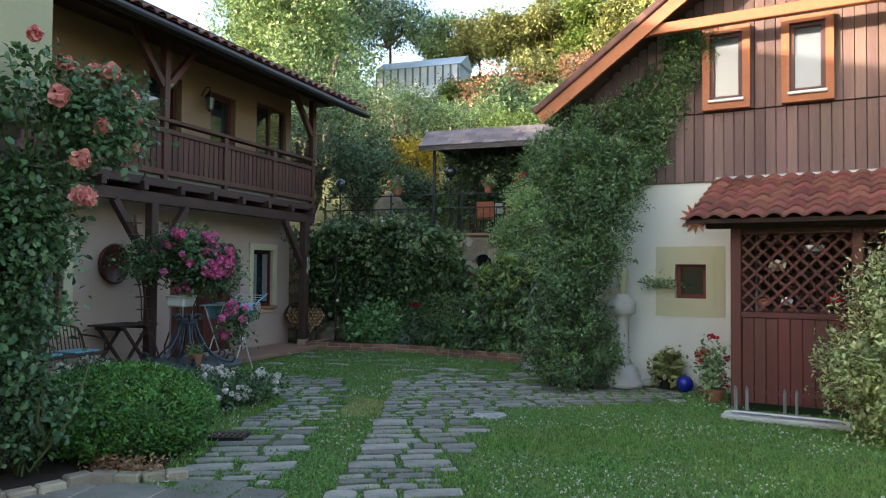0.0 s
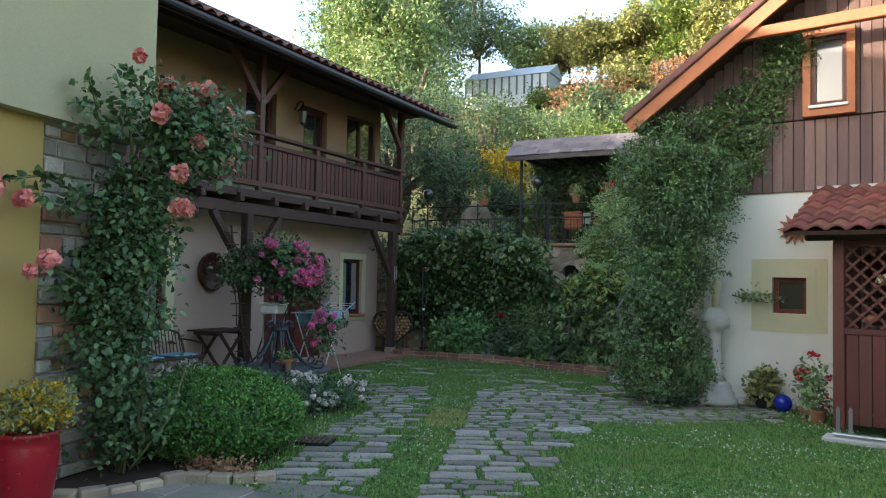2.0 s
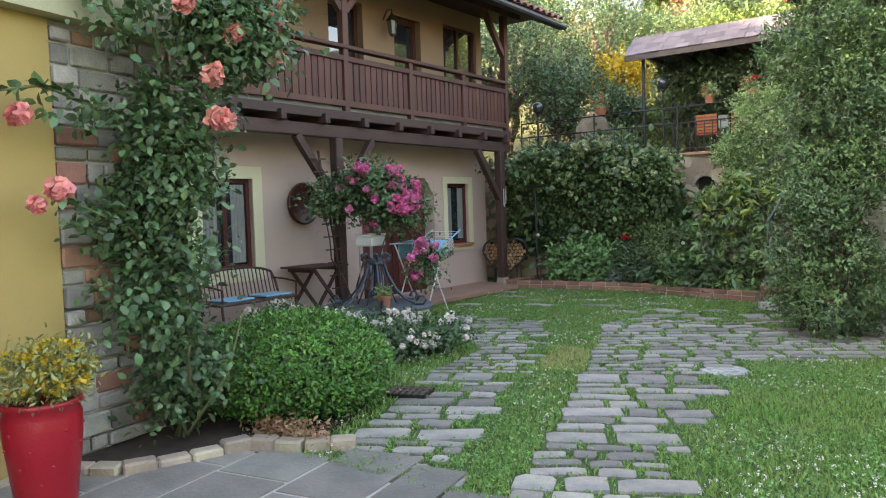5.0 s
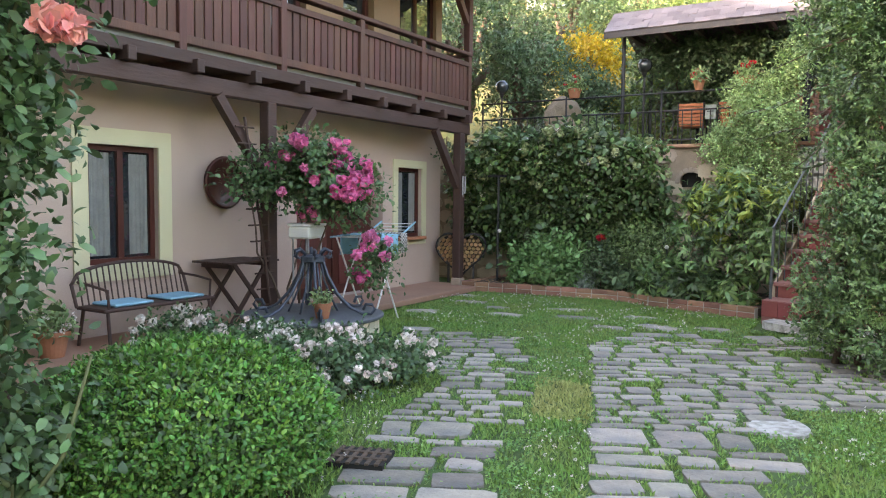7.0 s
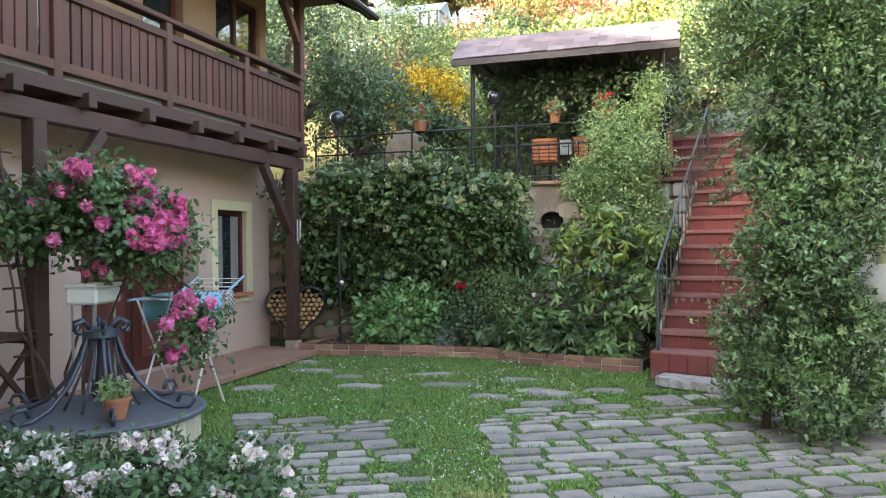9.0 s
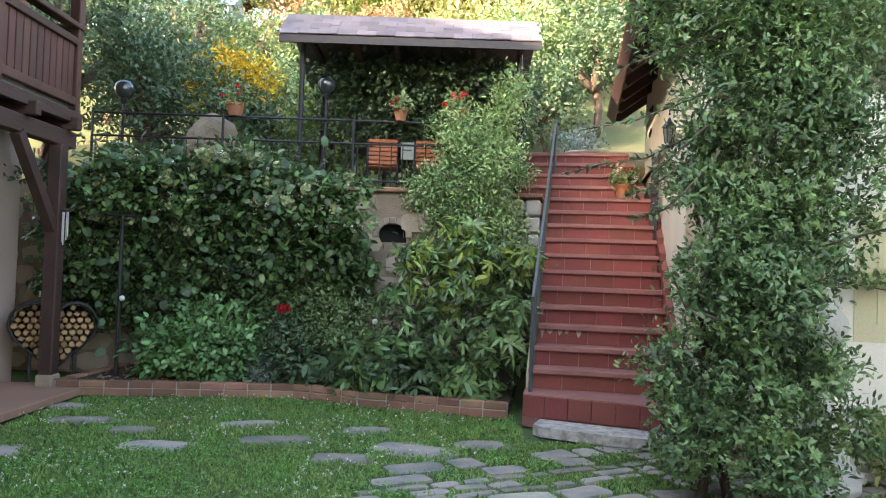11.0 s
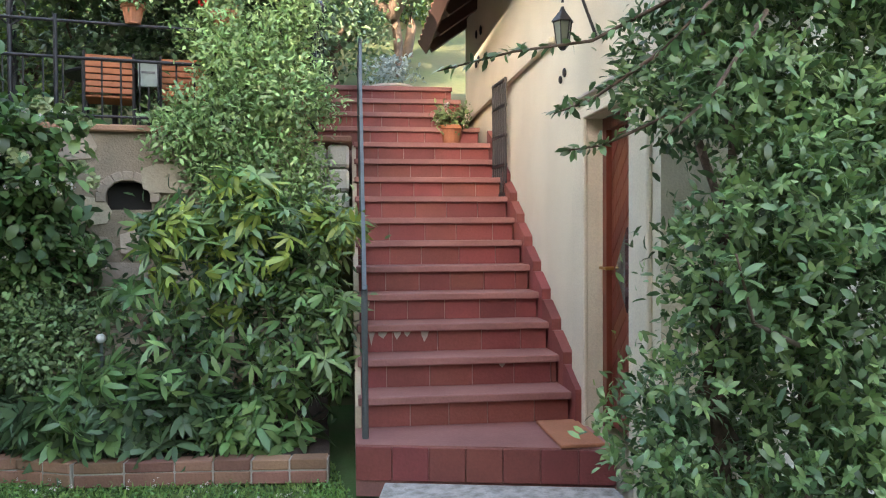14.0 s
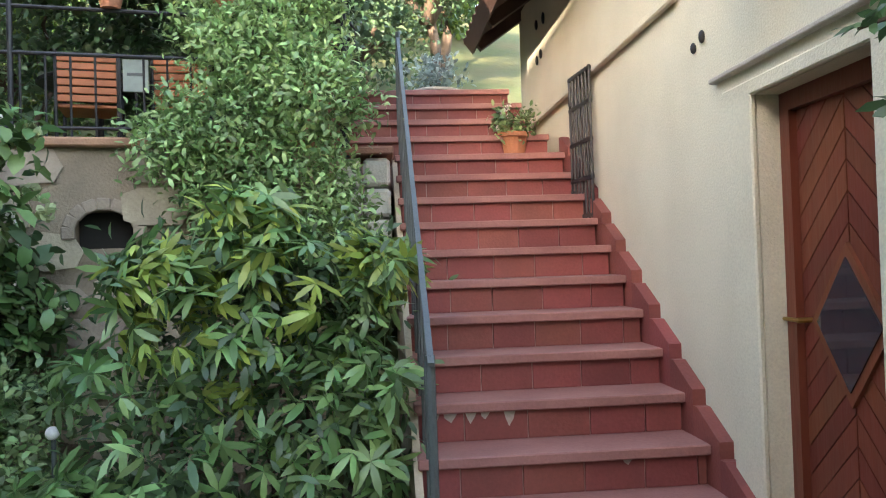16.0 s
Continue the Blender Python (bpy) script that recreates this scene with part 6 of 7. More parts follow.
# ---- porch of the outbuilding ----
def tool_porch():
    t = thing("tool_porch", G, "lean-to porch with lattice screen under a red pantile roof", "porch", kind="structure")
    x0, x1, yf = 2.45, 5.2, -1.5
    for x in (x0, 3.75, 5.1):
        part("post", bx(x - 0.06, yf - 0.06, 0.05, x + 0.06, yf + 0.06, 2.2, 0.01), M_REDWOOD, t)
    part("eaves_beam", bx(2.1, yf - 0.08, 2.2, 5.5, yf + 0.06, 2.34, 0.01), M_BEAM, t)
    part("mid_rail", bx(x0 + 0.06, yf - 0.05, 1.12, 5.04, yf + 0.04, 1.19, 0.006), M_REDWOOD, t)
    part("top_rail", bx(x0 + 0.06, yf - 0.05, 2.12, 5.04, yf + 0.04, 2.2, 0.006), M_REDWOOD, t)
    n = 19
    for k in range(n):
        xa = x0 + 0.07 + (5.03 - x0 - 0.07) * k / n
        xb = x0 + 0.07 + (5.03 - x0 - 0.07) * (k + 1) / n
        part("board", bx(xa + 0.003, yf - 0.03 - 0.005 * (k % 2), 0.1, xb - 0.003, yf + 0.01, 1.12, 0.004), M_REDWOOD, t)
    za, zb = 1.2, 2.12
    for s in (0, 1):
        k = 0
        u = x0 - 0.9
        while u < 5.1:
            a, b_ = (u, za), (u + (zb - za), zb)
            if s:
                a, b_ = (u + (zb - za), za), (u, zb)
            # keep the lath inside the opening
            lo, hi = x0 + 0.07, 5.03
            p, q = (a, b_) if a[0] < b_[0] else (b_, a)
            if q[0] > lo + 0.05 and p[0] < hi - 0.05:
                if p[0] < lo:
                    f = (lo - p[0]) / (q[0] - p[0])
                    p = (lo, p[1] + f * (q[1] - p[1]))
                if q[0] > hi:
                    f = (hi - p[0]) / (q[0] - p[0])
                    q = (hi, p[1] + f * (q[1] - p[1]))
                b2 = bmesh.new()
                beam(b2, (p[0], yf - 0.012 + 0.018 * s, p[1]), (q[0], yf - 0.012 + 0.018 * s, q[1]), 0.014, 0.03)
                part("lath", b2, M_REDWOOD, t)
            u += 0.165
    for yy in (0,):
        part("side_screen", bx(x0 - 0.03, yf + 0.06, 0.1, x0 + 0.01, -0.02, 2.2), M_REDWOOD, t)
    sl = math.atan2(0.72, 1.95)
    m = Matrix.Translation((1.95, -1.98, 2.28)) @ Matrix.Rotation(sl, 4, "X")
    part("roof_deck", bx(0, 0.02, -0.05, 3.6, 2.02, 0.0, m=m), M_BEAM, t)
    tb = roof_tiles(bmesh.new(), 3.6, 2.0, sl, 0.21, 0.30, 0.025, 0.05)
    bmesh.ops.transform(tb, matrix=m @ Matrix.Translation((0, 0, 0.01)), verts=tb.verts)
    part("roof_tiles", tb, M_PANTILE, t, "red wavy pantiles with mossy edges")["kind"] = "stuff"
    part("flashing", bx(1.95, -0.09, 2.95, 5.5, -0.03, 3.02), M_GALV, t)
    # dark panel added over the white wall to paint the porch's inner shade
    part("porch_shade_panel", bx(2.5, -0.06, 0.05, 5.15, -0.03, 2.9), M_BEAM, t)
    part("back_shelf", bx(2.6, -0.5, 1.15, 5.0, -0.1, 1.2), M_BEAM, t)
    for k, (x, z, r, m_) in enumerate(((2.9, 1.75, 0.09, M_TRIM), (3.3, 1.95, 0.10, M_GALV), (3.5, 1.35, 0.08, M_REDF), (3.75, 1.85, 0.06, M_LBLUE), (2.75, 1.3, 0.07, M_TERRA), (3.0, 1.32, 0.06, M_WPAINT))):
        ob = thing("ornament", G @ Matrix.Translation((x, yf + 0.10, z)), "small painted ornament hanging behind the lattice screen", "ornament", "porch ornaments")
        b2 = bmesh.new()
        bmesh.ops.create_icosphere(b2, subdivisions=1, radius=r)
        bmesh.ops.transform(b2, matrix=Matrix.Diagonal((1.3, 0.5, 0.8, 1)), verts=b2.verts)
        part("body", b2, m_, ob)


M_PANTILE = mat("red_pantile", (0.25, 0.088, 0.06), (0.17, 0.065, 0.05), 0.75, 3, 40, 0.8, 0.5, island=0.3)
tool_porch()


def bike_rack():
    t = thing("bike_rack", G @ Matrix.Translation((2.5, -2.15, 0)), "galvanised bicycle rack on a pale concrete slab", "bike rack")
    part("slab", bx(-0.1, -0.12, 0, 1.2, 0.18, 0.06, 0.01), M_WHITESTONE, t)
    part("ground_bar", rod(bmesh.new(), (0.0, -0.05, 0.09), (1.1, -0.05, 0.09), 0.018), M_GALV, t)
    for k, x in enumerate((0.04, 0.16, 0.55, 0.67)):
        part("hoop", tube(bmesh.new(), [(x, -0.05, 0.08), (x, -0.05, 0.34), (x, 0.0, 0.37), (x, 0.06, 0.34), (x, 0.06, 0.07)], 0.011), M_GALV, t)


bike_rack()


def stone_column():
    t = thing("stone_column", G @ Matrix.Translation((0.70, -0.42, 0)), "slender pale stone garden column with a swelling base", "column")
    part("base", lathe(bmesh.new(), [(0.30, 0), (0.30, 0.07), (0.26, 0.09), (0.26, 0.16), (0.22, 0.19), (0.22, 0.26), (0.15, 0.32)], 20), M_WHITESTONE, t, smooth=True)
    part("shaft", lathe(bmesh.new(), [(0.15, 0.32), (0.10, 0.42), (0.09, 0.95), (0.12, 1.02), (0.19, 1.06), (0.20, 1.2), (0.15, 1.26), (0.08, 1.34)], 20), M_WHITESTONE, t, smooth=True)
    part("finial", lathe(bmesh.new(), [(0.05, 1.34), (0.045, 1.5), (0.08, 1.55), (0.08, 1.68), (0.02, 1.76)], 16), M_TRIM, t, smooth=True)


stone_column()


def sun_face():
    t = thing("sun_plaque", G @ Matrix.Translation((1.66, -0.03, 2.45)), "terracotta sun plaque on the white wall", "plaque")
    b2 = lathe(bmesh.new(), [(0.12, 0), (0.125, 0.02), (0.09, 0.05), (0.03, 0.06)], 20)
    bmesh.ops.transform(b2, matrix=Matrix.Rotation(radians(90), 4, "X"), verts=b2.verts)
    part("disc", b2, M_TERRA, t, smooth=True)
    for k in range(12):
        b2 = bmesh.new()
        made = bmesh.ops.create_cone(b2, cap_ends=True, segments=4, radius1=0.035, radius2=0.006, depth=0.11)["verts"]
        bmesh.ops.transform(b2, matrix=Matrix.Rotation(2 * math.pi * k / 12, 4, "Y") @ Matrix.Translation((0, -0.012, 0.17)) @ Matrix.Diagonal((1, 0.4, 1, 1)), verts=made)
        part("ray", b2, M_TERRA, t)


sun_face()


def pot(name, x, y, z, r, h, label, leaf=None, bloom=None, seed=1, material=None, n=700, spread=1.4, tall=1.2, size=0.05, nb=16, br=0.03):
    t = thing(name, Matrix.Translation((x, y, z)), label, "plant pot", "")
    part("pot", lathe(bmesh.new(), [(r * 0.68, 0), (r * 0.97, h * 0.82), (r * 1.1, h * 0.83), (r * 1.1, h), (r * 0.95, h), (r * 0.9, h * 0.9)], 20), material or M_TERRA, t, smooth=False)
    if leaf:
        bl = [(0, 0, h + r * tall * 0.5, r * spread, r * spread, r * tall * 0.7)]
        foliage("foliage", t, bl, n, size, leaf, seed, size * 0.6, 8, 0.5, 0.25)
        if bloom:
            petals("blossom", t, on_blobs(bl, nb, seed, h * 0.9), br, bloom, seed + 1, 12)
    return t


# red pot with yellow daisies by the door
t = thing("red_planter", Matrix.Translation((-2.9, 0.07, 0.0)), "tall glossy red ceramic planter full of yellow flowers", "planter")
part("pot", lathe(bmesh.new(), [(0.135, 0), (0.15, 0.02), (0.195, 0.40), (0.20, 0.52), (0.185, 0.57), (0.205, 0.585), (0.205, 0.61), (0.18, 0.61), (0.165, 0.55)], 32), M_REDPOT, t, smooth=True)
for k in range(26):
    a, z = k * 2.4, 0.1 + 0.09 * (k // 5)
    rr = 0.135 + 0.06 * min(1, z / 0.4)
    b2 = bmesh.new()
    bmesh.ops.create_icosphere(b2, subdivisions=1, radius=0.011)
    part("glaze_stud", b2, M_REDPOT, t, smooth=True).location = (rr * math.cos(a), rr * math.sin(a), z)
DB = [(0, 0, 0.74, 0.23, 0.23, 0.15), (0.1, 0.05, 0.78, 0.16, 0.16, 0.14)]
foliage("foliage", t, DB, 2600, 0.04, M_OLIVE, 70, 0.04, 8, 0.35, 0.4)
petals("blossom", t, on_blobs(DB, 190, 71, 0.66), 0.03, M_YELLOWF, 72, 9)

t = thing("toy_bucket", Matrix.Translation((-3.06, -0.34, 0.0)), "small child's bucket with green rim and painted sides", "bucket")
part("bucket_body", lathe(bmesh.new(), [(0.062, 0), (0.082, 0.14), (0.076, 0.14), (0.06, 0.02)], 20), M_LBLUE, t, "blue and white printed sides", smooth=True)
part("rim", lathe(bmesh.new(), [(0.081, 0.135), (0.09, 0.14), (0.09, 0.16), (0.078, 0.16), (0.076, 0.14)], 20), M_GREEN, t, smooth=True)
part("print_band", lathe(bmesh.new(), [(0.0665, 0.03), (0.0755, 0.09), (0.07, 0.09), (0.062, 0.03)], 20), M_TRIM, t, smooth=True)
part("bail", tube(bmesh.new(), [(0.085, 0, 0.14), (0.105, 0, 0.08), (0.1, 0, 0.02)], 0.004), M_YELLOWF, t)
t = thing("clay_saucer", Matrix.Translation((-2.94, -0.33, 0.0)), "small upturned terracotta saucer on the patio", "saucer")
part("dish", lathe(bmesh.new(), [(0.07, 0), (0.085, 0.03), (0.078, 0.045), (0.03, 0.045)], 20), M_TERRA, t, smooth=True)
t = thing("door_mat", Y @ Matrix.Translation((0.28, -0.95, 0.008)), "dark grey door mat on the flagstones", "mat")
part("mat_pad", bx(-0.2, -0.35, 0, 0.22, 0.36, 0.014, 0.004), M_DARK, t)
M_LEATHER = mat("brown_leather", (0.06, 0.035, 0.025), None, 0.5, 8, 60, 0.5, 0.2)
for k in range(3):
    t = thing("shoe", Y @ pose(0.12 + 0.05 * k, -0.62 - 0.14 * k, 0.022, 0, 0, -70 + 14 * k), "dark brown leather clog on the door mat", "shoe", "shoes at the door")
    b2 = bmesh.new()
    bmesh.ops.create_icosphere(b2, subdivisions=2, radius=1.0)
    bmesh.ops.transform(b2, matrix=Matrix.Translation((0, 0, 0.04)) @ Matrix.Diagonal((0.13, 0.045, 0.04, 1)), verts=b2.verts)
    part("upper", b2, M_LEATHER, t, smooth=True)
    part("sole", bx(-0.13, -0.045, 0, 0.13, 0.045, 0.016, 0.006), M_DARK, t)

# kerb and soil of the rose bed
t = thing("bed_kerb", I4, "low pale stone kerb round the rose bed", "kerb", kind="structure")
kp = [(-3.42, 0.42), (-3.08, 0.60), (-2.92, 0.98), (-2.80, 1.36), (-2.45, 1.52), (-2.2, 1.75)]
rgk = random.Random(3)
for (xa, ya), (xb, yb) in zip(kp, kp[1:]):
    d = math.hypot(xb - xa, yb - ya)
    a = math.degrees(math.atan2(yb - ya, xb - xa))
    for k in range(2):
        part("kerb_stone", bx(0.003 + k * d / 2, -0.06, -0.02, (k + 1) * d / 2 - 0.003, 0.06, rgk.uniform(0.05, 0.085), 0.014, m=pose(xa, ya, 0, 0, 0, a + rgk.uniform(-4, 4))), M_WALLSTONE, t)
solid("ground_bed", prism(bmesh.new(), [(-5.0, 0.6), (-3.4, 0.45), (-3.08, 0.62), (-2.9, 1.0), (-2.75, 1.4), (-2.55, 1.7), (-2.75, 2.4), (-3.15, 3.0), (-3.75, 3.6), (-3.75, 4.9), (-4.5, 5.6), (-6.1, 6.0), (-6.1, 2.2)], -0.02, 0.015), M_SOIL, "dark soil of the planting bed", "ground")
t = plant("rusty_groundcover", -2.62, 1.62, "low reddish-brown wilting ground cover", "plant")
foliage("foliage", t, [(0, 0, 0.05, 0.28, 0.14, 0.06), (-0.2, -0.05, 0.04, 0.2, 0.12, 0.05)], 900, 0.045, M_RUST, 75, 0.04, 8, 0.5, 0.2)

t = thing("drain_grate", pose(-2.78, 3.05, 0.012, 0, 0, 20), "rusty cast-iron drain grate in the paving", "grate")
# solid black slab: the dark below the bars put into colour
part("frame", wall_with_holes(bmesh.new(), "x", -0.14, 0.28, -0.17, 0.17, -0.02, 0.012, []), M_DARK, t)
for k in range(6):
    part("bar", bx(-0.165 + 0.057 * k, -0.14, 0.006, -0.14 + 0.057 * k, 0.14, 0.02), M_BARK, t)
for k in range(2):
    part("cross_bar", bx(-0.17, -0.06 + 0.1 * k, 0.008, 0.17, -0.035 + 0.1 * k, 0.022), M_BARK, t)


# ---- porch furniture of the left house ----
def bench():
    t = thing("garden_bench", Matrix.Translation((-6.85, 4.5, 0.08)), "dark spindle-back garden bench with blue seat pads", "bench")
    part("seat", bx(-0.02, -0.66, 0.36, 0.44, 0.66, 0.395, 0.012), M_BEAM, t)
    top = [(-0.08, -0.66 + 0.066 * k, 0.60 + 0.19 * math.sin(math.pi * min(1, max(0, k / 20))) ** 0.35) for k in range(21)]
    part("back_rail", tube(bmesh.new(), [(0.0, -0.66, 0.38)] + top + [(0.0, 0.66, 0.38)], 0.018), M_BEAM, t)
    for k in range(1, 20):
        p = top[k]
        part("spindle", rod(bmesh.new(), (0.0, p[1], 0.39), p, 0.008, n=6), M_BEAM, t)
    for y in (-0.6, 0.6):
        for x, xx in ((0.02, -0.05), (0.4, 0.46)):
            part("leg", rod(bmesh.new(), (xx, y * 1.03, 0), (x, y, 0.37), 0.017), M_BEAM, t)
        part("arm", tube(bmesh.new(), [(-0.07, y, 0.62), (0.2, y * 1.03, 0.60), (0.42, y * 1.02, 0.57), (0.42, y, 0.39)], 0.014), M_BEAM, t)
    for k, y in enumerate((-0.3, 0.33)):
        c = thing("seat_pad", Matrix.Translation((-6.64, 4.5 + y, 0.478)), "flat light blue seat pad on the bench", "cushion", "bench pads")
        part("pad", bx(-0.19, -0.22, 0, 0.19, 0.22, 0.03, 0.012), M_LBLUE, c)


bench()


def folding_table():
    t = thing("folding_table", Matrix.Translation((-6.8, 5.82, 0.08)), "dark wooden folding table with crossed legs", "table")
    for k in range(5):
        part("top_slat", bx(-0.3 + 0.125 * k, -0.4, 0.70, -0.185 + 0.125 * k, 0.4, 0.725, 0.006), M_BEAM, t)
    for x in (-0.25, 0.25):
        for s in (-1, 1):
            b2 = bmesh.new()
            beam(b2, (x - 0.02 * s, -0.3 * s, 0.0), (x - 0.02 * s, 0.28 * s, 0.70), 0.03, 0.045)
            part("leg", b2, M_BEAM, t)
    for y in (-0.28, 0.28):
        part("stretcher", bx(-0.25, y - 0.02, 0.645, 0.25, y + 0.02, 0.69), M_BEAM, t)


folding_table()


def well():
    c = (-5.45, 5.65)
    t = thing("garden_well", Matrix.Translation((*c, 0)), "round garden well with slate lid and wrought-iron scrollwork", "well")
    n = 40
    slat = mesh_of("slat", bx(-0.012, -0.052, 0, 0.012, 0.052, 0.27, 0.004), M_SLATS)
    for k in range(n):
        a = 2 * math.pi * k / n
        ob = new("slat", slat)
        ob.parent = t
        ob.matrix_basis = pose(0.70 * math.cos(a), 0.70 * math.sin(a), 0, 0, 0, math.degrees(a))
    # black core paints the shade between the slats
    part("core", lathe(bmesh.new(), [(0.68, 0), (0.68, 0.26)], 32), M_DARK, t)
    part("lid", lathe(bmesh.new(), [(0.74, 0.27), (0.76, 0.285), (0.76, 0.305), (0.74, 0.315)], 40), M_SLATELID, t)
    for k in range(6):
        a = 2 * math.pi * (k + 0.3) / 6
        cs, sn = math.cos(a), math.sin(a)
        prof = [(0.57, 0.37), (0.60, 0.43), (0.67, 0.43), (0.70, 0.38), (0.66, 0.33), (0.56, 0.33), (0.42, 0.39), (0.28, 0.53), (0.17, 0.72), (0.11, 0.88), (0.10, 0.95), (0.15, 1.0), (0.21, 0.98), (0.21, 0.92), (0.17, 0.91)]
        part("scroll_leg", tube(bmesh.new(), [(r * cs, r * sn, z) for r, z in prof], 0.017), M_SCROLL, t, smooth=True)
        prof = [(0.26, 0.33), (0.20, 0.46), (0.12, 0.66), (0.08, 0.86)]
        part("inner_stay", tube(bmesh.new(), [(r * math.cos(a + 0.4), r * math.sin(a + 0.4), z) for r, z in prof], 0.012), M_SCROLL, t, smooth=True)
    part("collar", lathe(bmesh.new(), [(0.09, 0.85), (0.13, 0.87), (0.13, 0.92), (0.09, 0.94)], 20), M_SCROLL, t)
    pot("flower_pot", -5.12, 5.42, 0.315, 0.095, 0.16, "terracotta pot with a small green plant on the well lid", M_MIDLEAF, None, 80, n=220, size=0.05, tall=0.9, spread=1.0)


M_SLATS = mat("pale_wood_slats", (0.55, 0.50, 0.38), (0.42, 0.37, 0.28), 0.85, 5, 50, 0.6, 0.3, objrand=0.15)
M_SLATELID = mat("dark_slate_lid", (0.10, 0.11, 0.12), (0.07, 0.075, 0.08), 0.55, 4, 50, 0.6, 0.3)
M_SCROLL = mat("blue_grey_wrought_iron", (0.075, 0.09, 0.115), (0.05, 0.06, 0.075), 0.45, 8, 60, 0.5, 0.2, metal=0.4)
well()


def drying_rack():
    t = thing("drying_rack", pose(-5.75, 7.0, 0.0, 0, 0, 12), "folding clothes drying rack with light blue wings", "drying rack")
    for y in (-0.45, -0.25, 0.0, 0.25, 0.45):
        part("line", rod(bmesh.new(), (-0.25, y, 1.08), (0.25, y, 1.08), 0.004, n=5), M_WPAINT, t)
    for x in (-0.25, 0.25):
        part("side_bar", rod(bmesh.new(), (x, -0.5, 1.08), (x, 0.5, 1.08), 0.012), M_LBLUE, t)
        part("wing_bar", rod(bmesh.new(), (x, 0.5, 1.08), (x, 0.98, 1.23), 0.012), M_LBLUE, t)
        for s in (-1, 1):
            part("leg", rod(bmesh.new(), (x, 0.4 * s, 0.0), (x, -0.35 * s, 1.08), 0.011), M_WPAINT, t)
    for k in range(4):
        y = 0.55 + 0.12 * k
        part("wing_line", rod(bmesh.new(), (-0.25, y, 1.095 + 0.0375 * k), (0.25, y, 1.095 + 0.0375 * k), 0.004, n=5), M_WPAINT, t)
    for nm, y, m_, lab, w in (("towel", 0.05, M_LBLUE, "light blue towel hung over the rack", 0.5), ("checked_cloth", 0.5, M_CHECK, "black and white checked cloth on the rack", 0.22)):
        c = thing(nm, pose(-5.75, 7.0, 0.0, 0, 0, 12) @ Matrix.Translation((0, y, 0)), lab, "laundry")
        b2 = bmesh.new()
        rows = []
        for i in range(9):
            f = (i - 4) / 4
            x = 0.27 * max(-1, min(1, f * 2)) if abs(f) < 0.5 else 0.275 * (1 if f > 0 else -1)
            z = 1.095 if abs(f) <= 0.5 else 1.095 - (abs(f) - 0.5) * 0.5
            rows.append([b2.verts.new((x + 0.008 * math.sin(j * 1.7 + i), -w / 2 + w * j / 8, z + 0.006 * math.sin(j * 1.3))) for j in range(9)])
        for p, q in zip(rows, rows[1:]):
            for j in range(8):
                b2.faces.new((p[j], p[j + 1], q[j + 1], q[j]))
        ob = part("cloth", b2, m_, c, smooth=True)
        sm = ob.modifiers.new("thickness", "SOLIDIFY")
        sm.thickness = 0.006
    c = thing("white_box", pose(-6.06, 6.24, 0.0, 0, 0, 12), "white plastic box standing on a tall stand", "box")
    part("box_body", bx(-0.14, -0.2, 1.07, 0.14, 0.2, 1.21, 0.02), M_WPAINT, c)
    part("box_lid", bx(-0.15, -0.21, 1.21, 0.15, 0.21, 1.245, 0.01), M_WPAINT, c)
    for x, y in ((-0.1, -0.15), (0.1, -0.15), (-0.1, 0.15), (0.1, 0.15)):
        part("leg", rod(bmesh.new(), (x, y, 0), (x, y, 1.07), 0.012), M_GALV, c)


M_CHECK = bpy.data.materials.new("checked_cloth")
M_CHECK.use_nodes = True
ck = M_CHECK.node_tree.nodes.new("ShaderNodeTexChecker")
ck.inputs["Scale"].default_value, ck.inputs[1].default_value, ck.inputs[2].default_value = 45, (0.55, 0.5, 0.45, 1), (0.03, 0.03, 0.03, 1)
cc = M_CHECK.node_tree.nodes.new("ShaderNodeTexCoord")
M_CHECK.node_tree.links.new(cc.outputs["Object"], ck.inputs[0])
M_CHECK.node_tree.links.new(ck.outputs[0], M_CHECK.node_tree.nodes["Principled BSDF"].inputs["Base Color"])
drying_rack()


